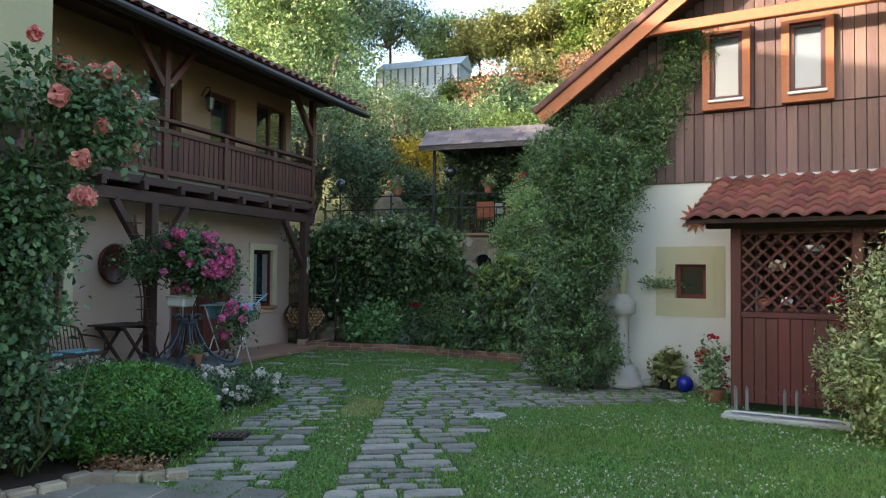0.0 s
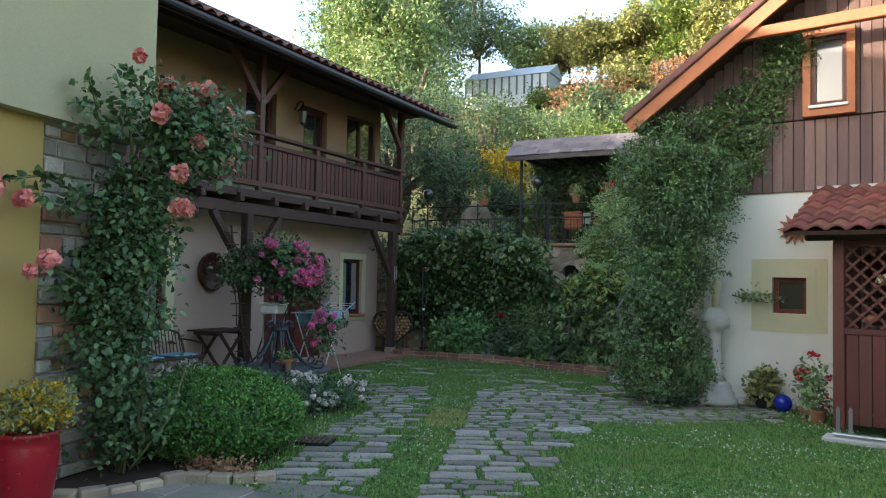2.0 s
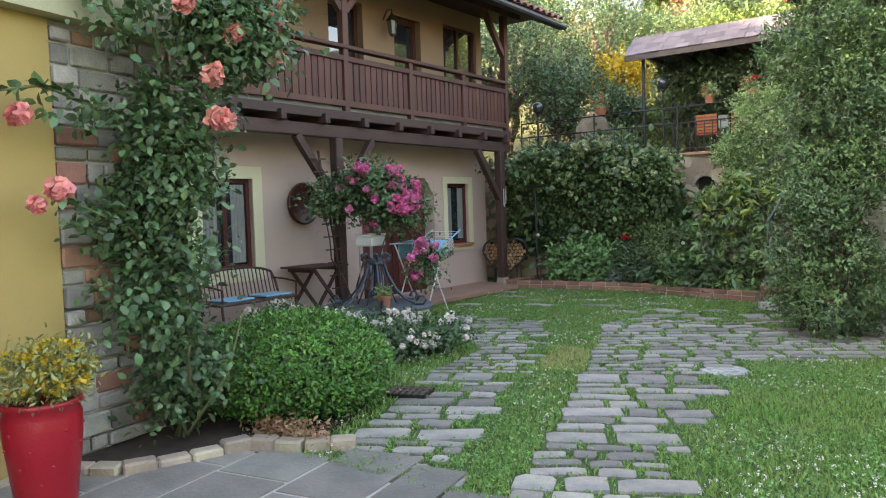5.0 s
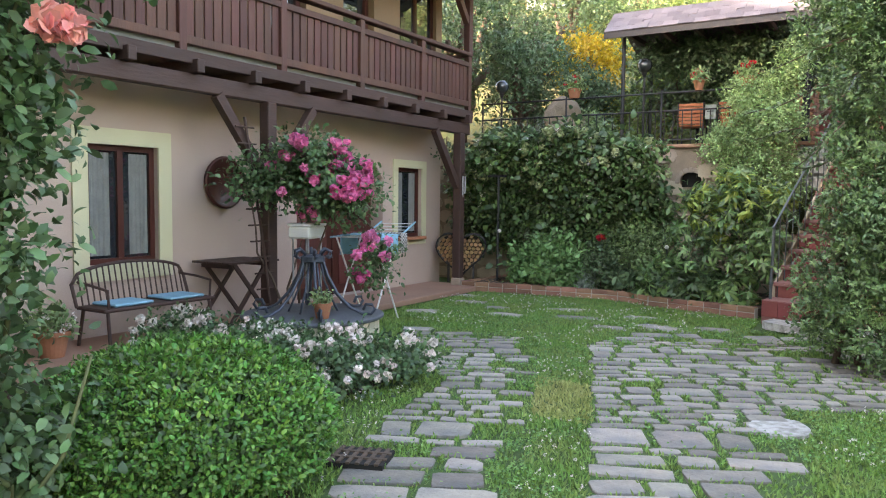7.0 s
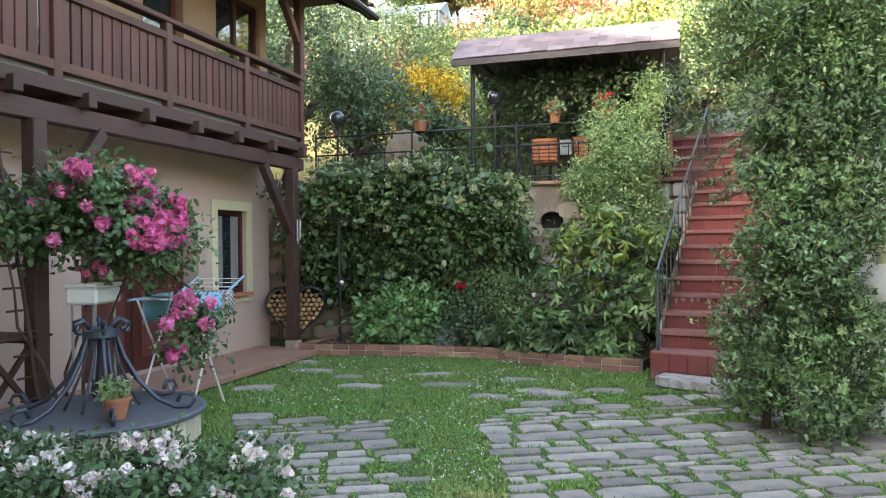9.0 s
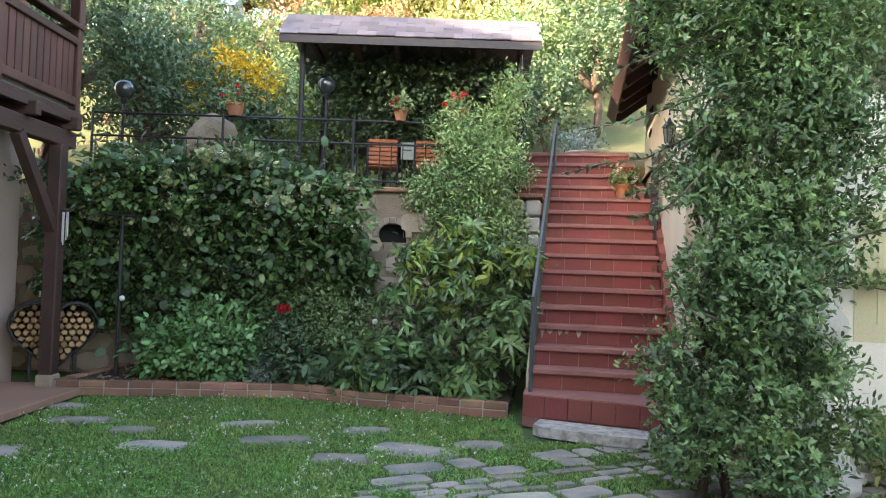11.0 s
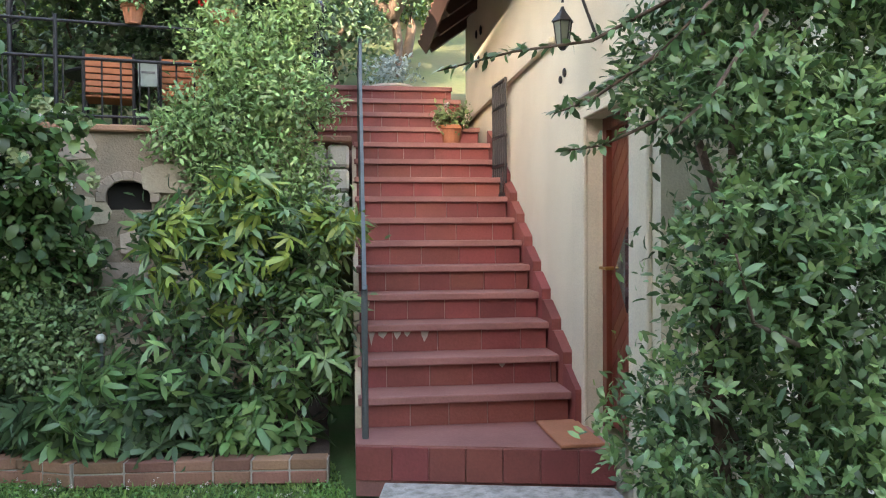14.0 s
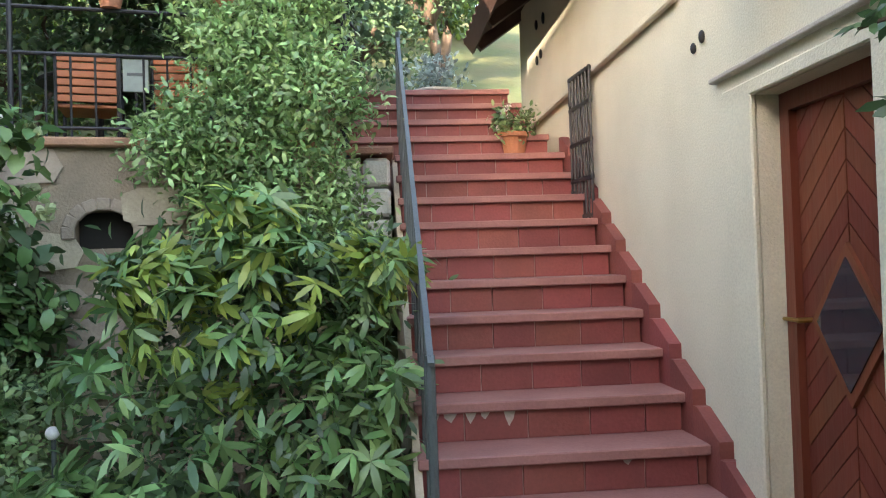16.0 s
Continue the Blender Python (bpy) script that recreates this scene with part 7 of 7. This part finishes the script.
def heart_rack():
    t = thing("firewood_rack", pose(-6.72, 11.0, 0.08, 0, 0, 28), "heart-shaped iron rack stacked with split firewood", "log rack")

    def heart(a, k=1.0):
        x = 16 * math.sin(a) ** 3
        z = 13 * math.cos(a) - 5 * math.cos(2 * a) - 2 * math.cos(3 * a) - math.cos(4 * a)
        return x / 32 * 0.88 * k, (z + 17) / 29 * 0.80 * k + 0.06 + 0.4 * (1 - k)
    pts = [heart(2 * math.pi * i / 40) for i in range(41)]
    for y in (-0.14, 0.14):
        part("hoop", tube(bmesh.new(), [(x, y, z) for x, z in pts], 0.014), M_IRON, t, smooth=True)
    for i in range(0, 40, 2):
        (x0, z0), (x1, z1) = pts[i], pts[i + 2]
        b2 = bmesh.new()
        beam(b2, (x0, 0, z0), (x1, 0, z1), 0.28, 0.008)
        part("band", b2, M_IRON, t)
    for x in (-0.22, 0.22):
        part("foot", bx(x - 0.015, -0.14, 0, x + 0.015, 0.14, 0.32, 0.004), M_IRON, t)
    rg = random.Random(7)
    inner = [heart(2 * math.pi * i / 40, 0.90) for i in range(40)]

    def inside(px, pz):
        c = False
        for i in range(40):
            (xa, za), (xb, zb) = inner[i], inner[(i + 1) % 40]
            if (za > pz) != (zb > pz) and px < (xb - xa) * (pz - za) / (zb - za) + xa:
                c = not c
        return c
    for j in range(13):
        for i in range(13):
            px, pz = -0.46 + 0.076 * (i + 0.5 * (j % 2)), 0.06 + 0.068 * j
            if not inside(px, pz):
                continue
            n = rg.choice([4, 5, 6])
            a0 = rg.uniform(0, 6)
            poly = [(px + 0.041 * rg.uniform(0.75, 1.0) * math.cos(a0 + 2 * math.pi * q / n), pz + 0.041 * rg.uniform(0.75, 1.0) * math.sin(a0 + 2 * math.pi * q / n)) for q in range(n)]
            ob = part("log", prism(bmesh.new(), poly, -0.13, 0.13 + rg.uniform(0, 0.03)), M_LOG, t)
            ob.matrix_basis = Matrix.Rotation(radians(90), 4, "X")
    # black sheet among the logs paints the shade between them
    part("shade_fill", prism(bmesh.new(), inner, -0.12, -0.10), M_DARK, t).matrix_basis = Matrix.Rotation(radians(90), 4, "X")


heart_rack()

t = thing("ladder_trellis", Matrix.Translation((-6.38, 5.92, 0)), "thin dark wooden ladder trellis at the porch post", "trellis")
part("upright", tube(bmesh.new(), bent((0.05, 0.05, 0.02), (-0.1, -0.25, 2.45), 70, 6, 0.02), 0.018), M_BEAM, t)
for k in range(12):
    z = 0.3 + 0.185 * k
    part("rung", rod(bmesh.new(), (0.03 - 0.05 * z, -0.12 - 0.12 * z, z), (0.03 - 0.05 * z, 0.16 - 0.12 * z, z), 0.010, n=6), M_BEAM, t)
t = thing("wicker_tray", Matrix.Translation((WX + 0.02, 5.98, 1.72)), "round dark wicker tray hung on the wall", "wall tray")
b2 = lathe(bmesh.new(), [(0.30, 0.0), (0.32, 0.04), (0.29, 0.06), (0.27, 0.025), (0.05, 0.02)], 28)
bmesh.ops.transform(b2, matrix=Matrix.Rotation(radians(90), 4, "Y"), verts=b2.verts)
part("tray", b2, M_DDOOR, t, smooth=True)
t = thing("wind_chime", Matrix.Translation((-6.40, 10.52, 1.95)), "metal tube wind chime hung on the porch post", "wind chime")
part("top_disc", lathe(bmesh.new(), [(0.04, 0), (0.04, 0.015)], 14), M_BARK, t)
part("hanger", rod(bmesh.new(), (0, 0, 0.015), (-0.08, 0.05, 0.2), 0.003, n=5), M_IRON, t)
for k in range(4):
    a = k * math.pi / 2
    part("tube", rod(bmesh.new(), (0.028 * math.cos(a), 0.028 * math.sin(a), -0.02), (0.028 * math.cos(a), 0.028 * math.sin(a), -0.28 - 0.03 * k), 0.007, n=6), M_GALV, t)
pot("geranium_pot", -6.62, 3.45, 0.08, 0.15, 0.24, "terracotta pot with pale flowers beside the bench", M_MIDLEAF, M_WHITEF, 82, n=500, size=0.06)
t = thing("hanging_ivy", Matrix.Translation((-6.95, 10.85, 2.25)), "dark trailing ivy hung under the porch corner", "plant")
foliage("foliage", t, [(0, 0, 0, 0.2, 0.2, 0.3), (0, 0, -0.25, 0.12, 0.14, 0.2)], 900, 0.06, M_DARKLEAF, 84, 0.05, 8, 0.6, 0.2)
stems("stem", t, [[(0, 0, 0.4), (0, 0, 0.1), (0.02, 0, -0.3)]], 0.01)


def lantern(name, m, label, s=1.0):
    t = thing(name, m, label, "lantern")
    part("cap", lathe(bmesh.new(), [(0.10 * s, 0.0), (0.07 * s, 0.04 * s), (0.03 * s, 0.09 * s), (0.012 * s, 0.13 * s)], 6), M_IRON, t)
    gl = part("glass", lathe(bmesh.new(), [(0.05 * s, -0.2 * s), (0.075 * s, -0.005 * s)], 6), M_FROST, t)
    part("base", lathe(bmesh.new(), [(0.02 * s, -0.24 * s), (0.055 * s, -0.2 * s)], 6), M_IRON, t)
    for k in range(6):
        a = 2 * math.pi * k / 6
        part("glazing_bar", rod(bmesh.new(), (0.052 * s * math.cos(a), 0.052 * s * math.sin(a), -0.2 * s), (0.08 * s * math.cos(a), 0.08 * s * math.sin(a), 0), 0.006 * s, n=5), M_IRON, gl)
    return t


t = lantern("wall_lantern", G @ Matrix.Translation((-0.22, 0.95, 2.86)), "dark green six-sided wall lantern beside the cellar door", 0.72)
part("bracket", tube(bmesh.new(), [(0.22, 0, -0.1), (0.12, 0, 0.16), (0.0, 0, 0.17), (0, 0, 0.12)], 0.010), M_IRON, t)
t = lantern("balcony_lantern", Matrix.Translation((-7.0, 8.02, 4.78)), "dark wall lantern on the balcony wall", 1.1)
part("bracket", tube(bmesh.new(), [(-0.2, 0, 0.05), (-0.1, 0, 0.2), (0, 0, 0.19), (0, 0, 0.13)], 0.012), M_IRON, t)


def globe_lamp(x, y, z0, z1, label):
    t = thing("globe_lamp", Matrix.Translation((x, y, z0)), label, "garden lamp", "terrace lamps")
    h = z1 - z0
    part("post", lathe(bmesh.new(), [(0.05, 0), (0.05, 0.06), (0.022, 0.1), (0.02, h - 0.2), (0.05, h - 0.14), (0.05, h - 0.12)], 12), M_IRON, t)
    b2 = bmesh.new()
    bmesh.ops.create_uvsphere(b2, u_segments=20, v_segments=12, radius=0.13)
    part("globe", b2, M_GLOBE, t, "clear smoked glass globe", smooth=True).location = (0, 0, h)
    for k in range(4):
        a = k * math.pi / 2 + 0.4
        part("scroll", tube(bmesh.new(), [(0.02 * math.cos(a), 0.02 * math.sin(a), h - 0.5), (0.12 * math.cos(a), 0.12 * math.sin(a), h - 0.42), (0.13 * math.cos(a), 0.13 * math.sin(a), h - 0.3), (0.04 * math.cos(a), 0.04 * math.sin(a), h - 0.22)], 0.009), M_IRON, t)


M_GLOBE = glass_mat("smoked_globe", (0.035, 0.045, 0.05), 0.06)
globe_lamp(-6.65, 12.35, 2.43, 3.68, "clear globe lamp on an iron post at the terrace edge")
globe_lamp(-4.05, 12.75, 2.43, 3.92, "ornate globe lamp on an iron post under the pavilion")
globe_lamp(-1.42, 12.75, 2.43, 3.78, "ornate globe lamp beside the stair top")


def bollard(x, y, z, label, tall=False):
    t = thing("path_light", Matrix.Translation((x, y, 0.1)), label, "garden light", "bed lights")
    part("pole", rod(bmesh.new(), (0, 0, 0), (0, 0, z - 0.1 if not tall else 1.85), 0.012 if not tall else 0.022), M_GREYIRON if not tall else M_IRON, t)
    b2 = bmesh.new()
    bmesh.ops.create_uvsphere(b2, u_segments=14, v_segments=8, radius=0.034)
    part("lamp_head", b2, M_WPAINT, t, smooth=True).location = (0.0 if not tall else 0.04, -0.02, z - 0.1)
    if tall:
        part("cross_bar", rod(bmesh.new(), (-0.2, 0, 1.85), (0.15, 0, 1.85), 0.02), M_IRON, t)


bollard(-6.02, 11.05, 1.01, "dark pole with a small white lamp in the bed", True)
bollard(-3.12, 11.05, 0.85, "slim stake light with a white globe head")


# raised bed before the retaining wall
t = thing("bed_wall", I4, "low brick edging wall of the raised bed", "edging", kind="structure")
kp = [(-6.3, 12.0), (-6.42, 10.55), (-3.95, 10.82), (-3.55, 10.72), (-3.2, 10.50), (-2.6, 10.36), (-1.68, 10.12)]
rgb = random.Random(9)
for (xa, ya), (xb, yb) in zip(kp, kp[1:]):
    d = math.hypot(xb - xa, yb - ya)
    a = math.degrees(math.atan2(yb - ya, xb - xa))
    n = max(1, round(d / 0.25))
    for k in range(n):
        for z0, z1 in ((0.0, 0.08), (0.088, 0.155)):
            off = 0.0 if z0 == 0 else 0.06
            part("brick", bx(0.006 + k * d / n, -0.06, z0, (k + 1) * d / n - 0.006, 0.06, z1 + rgb.uniform(-0.004, 0.004), 0.006, m=pose(xa, ya, 0, 0, 0, a)), M_BRICK, t)
    part("joint", bx(0, -0.05, 0, d, 0.05, 0.145, m=pose(xa, ya, 0, 0, 0, a)), M_MORTAR, t)
solid("ground_raised_bed", prism(bmesh.new(), [(-6.35, 12.08), (-6.38, 10.6), (-3.95, 10.86), (-3.2, 10.55), (-1.66, 10.2), (-1.4, 12.08)], 0, 0.13), M_SOIL, "dark mulched soil of the raised bed", "ground")


# brick pillar at the stair top
t = thing("brick_pillar", G @ Matrix.Translation((-2.05, 4.4, 2.4)), "weathered brick pillar at the head of the stairs", "pillar", kind="structure")
part("core", bx(-0.14, -0.14, 0, 0.14, 0.14, 1.15), M_MORTAR, t)
rgp = random.Random(10)
for j in range(15):
    for s in range(4):
        m = Matrix.Rotation(s * math.pi / 2, 4, "Z")
        w = 0.10 if (j + s) % 2 else 0.17
        part("brick", bx(-0.16, -0.165, 0.005 + 0.077 * j, -0.16 + w, -0.13, 0.075 + 0.077 * j, 0.006, m=m), M_BRICK, t)
        part("brick", bx(-0.15 + w, -0.165, 0.005 + 0.077 * j, 0.15, -0.13, 0.075 + 0.077 * j, 0.006, m=m), M_BRICK, t)
t = thing("wall_stair_head", G, "rough stone parapet beside the upper stairs", "wall", kind="structure")
for j in range(3):
    for k in range(2):
        part("stone", bx(-1.95 + 0.22 * k, 3.62, 1.75 + 0.23 * j, -1.75 + 0.22 * k, 4.2, 1.96 + 0.23 * j, 0.025), M_WHITESTONE, t)
part("cap", bx(-2.0, 3.58, 2.44, -1.50, 4.25, 2.50, 0.012), M_BRICK, t)

# pots on the stairs and at its top
pot("stair_pot", 0.10, 13.08, 2.51, 0.13, 0.22, "terracotta pot with white flowers on a stair tread", M_MIDLEAF, M_WHITEF, 90, n=420, size=0.06, tall=1.4)
gp = G @ Vector((-1.0, 5.75, 3.31))
pot("shallow_bowl", gp.x, gp.y, 3.25, 0.26, 0.14, "shallow stone bowl with silver foliage at the stair top", M_GREYLEAF, None, 91, material=M_WHITESTONE, n=500, size=0.07)

# iron grille on the stair wall
t = thing("window_grille", G @ Matrix.Translation((-0.03, 3.38, 1.92)) @ Matrix.Rotation(radians(5), 4, "Z"), "dark wrought-iron grille on the white stair wall", "grille")
for z in (0.02, 0.30, 0.58, 0.86, 1.10):
    part("cross_bar", bx(-0.045, 0, z - 0.014, -0.02, 0.44, z + 0.014), M_IRON, t)
for k in range(7):
    part("bar", rod(bmesh.new(), (-0.033, 0.01 + 0.07 * k, 0.0), (-0.033, 0.01 + 0.07 * k, 1.12), 0.011, n=6), M_IRON, t)
part("hinge_strap", bx(-0.045, 0.40, 0.2, 0.10, 0.44, 0.23), M_IRON, t)
part("hinge_strap", bx(-0.045, 0.40, 0.9, 0.10, 0.44, 0.93), M_IRON, t)

for yy, zz, ll in ((1.62, 2.70, 0.07), (1.72, 2.67, 0.06), (5.0, 3.92, 0.12), (5.15, 3.62, 0.10), (5.3, 3.95, 0.11), (5.32, 3.60, 0.10)):
    t = thing("wall_ornament", G @ Matrix.Translation((-0.012, yy, zz)), "small dark oval ornament fixed to the cream stair wall", "ornament", "stair wall ornaments")
    b2 = bmesh.new()
    bmesh.ops.create_icosphere(b2, subdivisions=2, radius=1.0)
    bmesh.ops.transform(b2, matrix=Matrix.Diagonal((0.016, ll * 0.26, ll * 0.5, 1)), verts=b2.verts)
    part("body", b2, M_IRON, t, smooth=True)

# terrace furniture
for k, x in enumerate((-3.28, -2.62)):
    t = thing("terrace_chair", pose(x, 12.95, 2.43, 0, 0, 4 - 9 * k), "iron terrace chair with an orange-brown slatted back", "chair", "terrace chairs")
    for j in range(6):
        part("back_slat", bx(-0.2, -0.01, 0.46 + 0.06 * j, 0.2, 0.012, 0.51 + 0.06 * j, 0.004), M_ORANGE, t)
    part("seat", bx(-0.21, 0.02, 0.42, 0.21, 0.42, 0.45, 0.008), M_ORANGE, t)
    for xx in (-0.21, 0.21):
        for y in (0.0, 0.4):
            part("leg", rod(bmesh.new(), (xx, y, 0), (xx, y, 0.84 if y == 0 else 0.62), 0.013), M_IRON, t)
        part("arm", tube(bmesh.new(), [(xx, 0, 0.62), (xx, 0.2, 0.66), (xx, 0.4, 0.62)], 0.012), M_IRON, t)
t = thing("small_sign", Matrix.Translation((-2.93, 12.85, 2.95)), "small framed pale notice between the chairs", "sign")
part("frame", bx(-0.09, -0.012, 0, 0.09, 0.012, 0.24, 0.004), M_GREYLEAF, t)
part("print_bar", bx(-0.06, -0.016, 0.12, 0.06, -0.012, 0.14), M_GREYIRON, t)
part("stake", rod(bmesh.new(), (0, 0, -0.52), (0, 0, 0), 0.01), M_IRON, t)
for k, (x, zz) in enumerate(((-5.15, 3.36), (-2.25, 3.36), (-3.0, 3.36))):
    pot("rail_pot", x, 12.25, zz, 0.12 if k < 2 else 0.09, 0.16, "terracotta pot of red geraniums on the terrace railing", M_MIDLEAF, M_REDF, 95 + k, n=420, size=0.06, nb=10, br=0.045, tall=1.6)
t = thing("round_table", Matrix.Translation((-3.3, 13.55, 2.43)), "dark round iron terrace table under the pavilion", "table")
part("tabletop", lathe(bmesh.new(), [(0.45, 0.71), (0.46, 0.73), (0.44, 0.745)], 28), M_IRON, t)
part("pedestal", rod(bmesh.new(), (0, 0, 0.02), (0, 0, 0.71), 0.03), M_IRON, t)
part("foot", lathe(bmesh.new(), [(0.25, 0), (0.22, 0.02), (0.05, 0.05)], 20), M_IRON, t)
for k, (x, y, z, h, r, m_) in enumerate(((-6.3, 13.5, 2.42, 0.6, 0.5, M_GREYLEAF), (-5.3, 13.2, 2.42, 0.7, 0.55, M_MIDLEAF), (-5.6, 14.6, 2.42, 1.35, 0.6, M_YELLOWF), (-4.9, 14.4, 2.42, 1.2, 0.5, M_LIGHTLEAF))):
    t = plant("terrace_plant", x, y, {0: "feathery grey-green herb", 1: "leafy green perennial", 2: "golden-yellow flowering shrub", 3: "light green leafy shrub"}[k] + " on the terrace", "plant", z=z)
    foliage("foliage", t, [(0, 0, h * 0.5, r, r * 0.8, h * 0.5), (0.1, 0, h * 0.75, r * 0.7, r * 0.6, h * 0.35)], 2600, 0.07, m_, 300 + k, 0.07, 10, 0.4, 0.4)
    stems("stem", t, [[(0, 0, 0), (0, 0, h * 0.3), (0, 0, h * 0.6)]], 0.02)
t = thing("terrace_rock", Matrix.Translation((-5.55, 12.9, 2.42)), "pale rough rock on the terrace", "rock")
b2 = bmesh.new()
bmesh.ops.create_icosphere(b2, subdivisions=3, radius=0.4)
for v in b2.verts:
    v.co *= 1 + 0.35 * noise.noise(v.co * 3.1)
    v.co.z = v.co.z * 1.5 + 0.45
part("boulder", b2, M_OLDWALL, t)

# things along the white gable wall
t = thing("glass_ball", Matrix.Translation((1.25, 7.8, 0.0)), "glossy cobalt blue ceramic garden ball on the lawn", "garden ball")
b2 = bmesh.new()
bmesh.ops.create_uvsphere(b2, u_segments=32, v_segments=18, radius=0.115)
part("ball", b2, M_BLUE, t, smooth=True).location = (0, 0, 0.115)
part("ball_foot", lathe(bmesh.new(), [(0.05, 0), (0.04, 0.012)], 14), M_BLUE, t)
pot("red_geranium_pot", 1.62, 7.15, 0.0, 0.15, 0.17, "terracotta pot with a leggy red geranium against the porch", M_MIDLEAF, M_REDF, 110, n=520, size=0.075, tall=3.6, spread=1.2, nb=9, br=0.06)
pot("lavender_pot", 1.0, 8.05, 0.0, 0.13, 0.16, "bushy lavender in a dark pot by the white wall", M_OLIVE, None, 112, material=M_DARK, n=900, size=0.09, tall=2.2, spread=1.2)
t = thing("sill_plant", G @ Matrix.Translation((1.12, -0.14, 1.42)), "trailing green plant beside the cellar window", "plant")
foliage("foliage", t, [(0, 0, 0, 0.22, 0.12, 0.2), (0.05, 0, -0.25, 0.14, 0.1, 0.2), (0.25, 0, -0.02, 0.2, 0.08, 0.08)], 900, 0.055, M_MIDLEAF, 114, 0.05, 8, 0.5, 0.3)
stems("stem", t, [[(-0.3, 0.1, 0.1), (-0.1, 0.05, 0.05), (0.2, 0.1, 0.0)]], 0.01)
t = thing("edge_stones", G, "row of rough stones along the white wall foot", "stones", kind="structure")
rge = random.Random(14)
for k in range(11):
    x = 0.95 + 0.13 * k
    part("stone", bx(x, -0.28 + rge.uniform(-0.05, 0.05), 0, x + rge.uniform(0.09, 0.16), -0.14, rge.uniform(0.05, 0.10), 0.02), M_WHITESTONE, t)


# chalk drawings on the flags
def chalk():
    t = thing("chalk_marks", Matrix.Translation((0, 0, 0.0)), "scattered white chalk strokes drawn on the flagstones", "chalk", kind="stuff")
    rg = random.Random(17)
    for cx, cy in ((-1.27, 0.85), (-1.6, 0.75), (-1.55, 0.35), (-2.0, 0.15), (-1.25, 0.1), (-0.9, -0.1), (-1.9, -0.35), (-0.75, 0.25), (-1.1, -0.35), (-0.2, 0.9)):
        bm = bmesh.new()
        for k in range(rg.choice([2, 3, 3, 4])):
            a = rg.choice([20, 70, 110, 160]) + rg.uniform(-15, 15)
            L = rg.uniform(0.07, 0.17)
            box(bm, -L / 2, -0.0035, 0.0125, L / 2, 0.0035, 0.0145, m=pose(cx + 0.06 * k - 0.08 + rg.uniform(-0.02, 0.02), cy + rg.uniform(-0.04, 0.04), 0, 0, 0, a))
        part("chalk_stroke", bm, M_CHALK, t)["kind"] = "stuff"


chalk()


# ---- unseen house and hedge, added to close the yard and cut sky light ----
def unseen_house(name, m, w, d, h, label):
    t = thing(name, m, label, "house", kind="structure")
    part("walls", bx(0, 0, 0, w, d, h), M_CREAM, t)
    part("roof", prism(bmesh.new(), [(-0.4, h), (d + 0.4, h), (d / 2, h + d * 0.32)], -0.4, w + 0.4), M_TILE, t).matrix_basis = Matrix(((0, 0, 1, 0), (1, 0, 0, 0), (0, 1, 0, 0), (0, 0, 0, 1)))


unseen_house("wall_unseen_south", Matrix.Translation((-9.0, -27.0, 0)), 22, 6.5, 5.6, "unseen plain house added beyond the patio to hold back sky light")
# hedge out of view, added to dim the sky light on the walls
hd = plant("unseen_hedge", 9.2, -1.5, "unseen tall hedge added along the garden side to cut sky light", "hedge")
foliage("foliage", hd, [(0, -4 + 2.0 * k, 2.4, 1.1, 1.5, 2.5) for k in range(6)], 14000, 0.22, M_MIDLEAF, 400, 0.2, 10, 0.6, 0.6, full=False)
for k in range(6):
    stems("trunk", hd, [[(0, -4 + 2.0 * k, 0), (0.1, -4 + 2.0 * k, 1.2), (0, -4 + 2.0 * k, 3.0)]], 0.08)
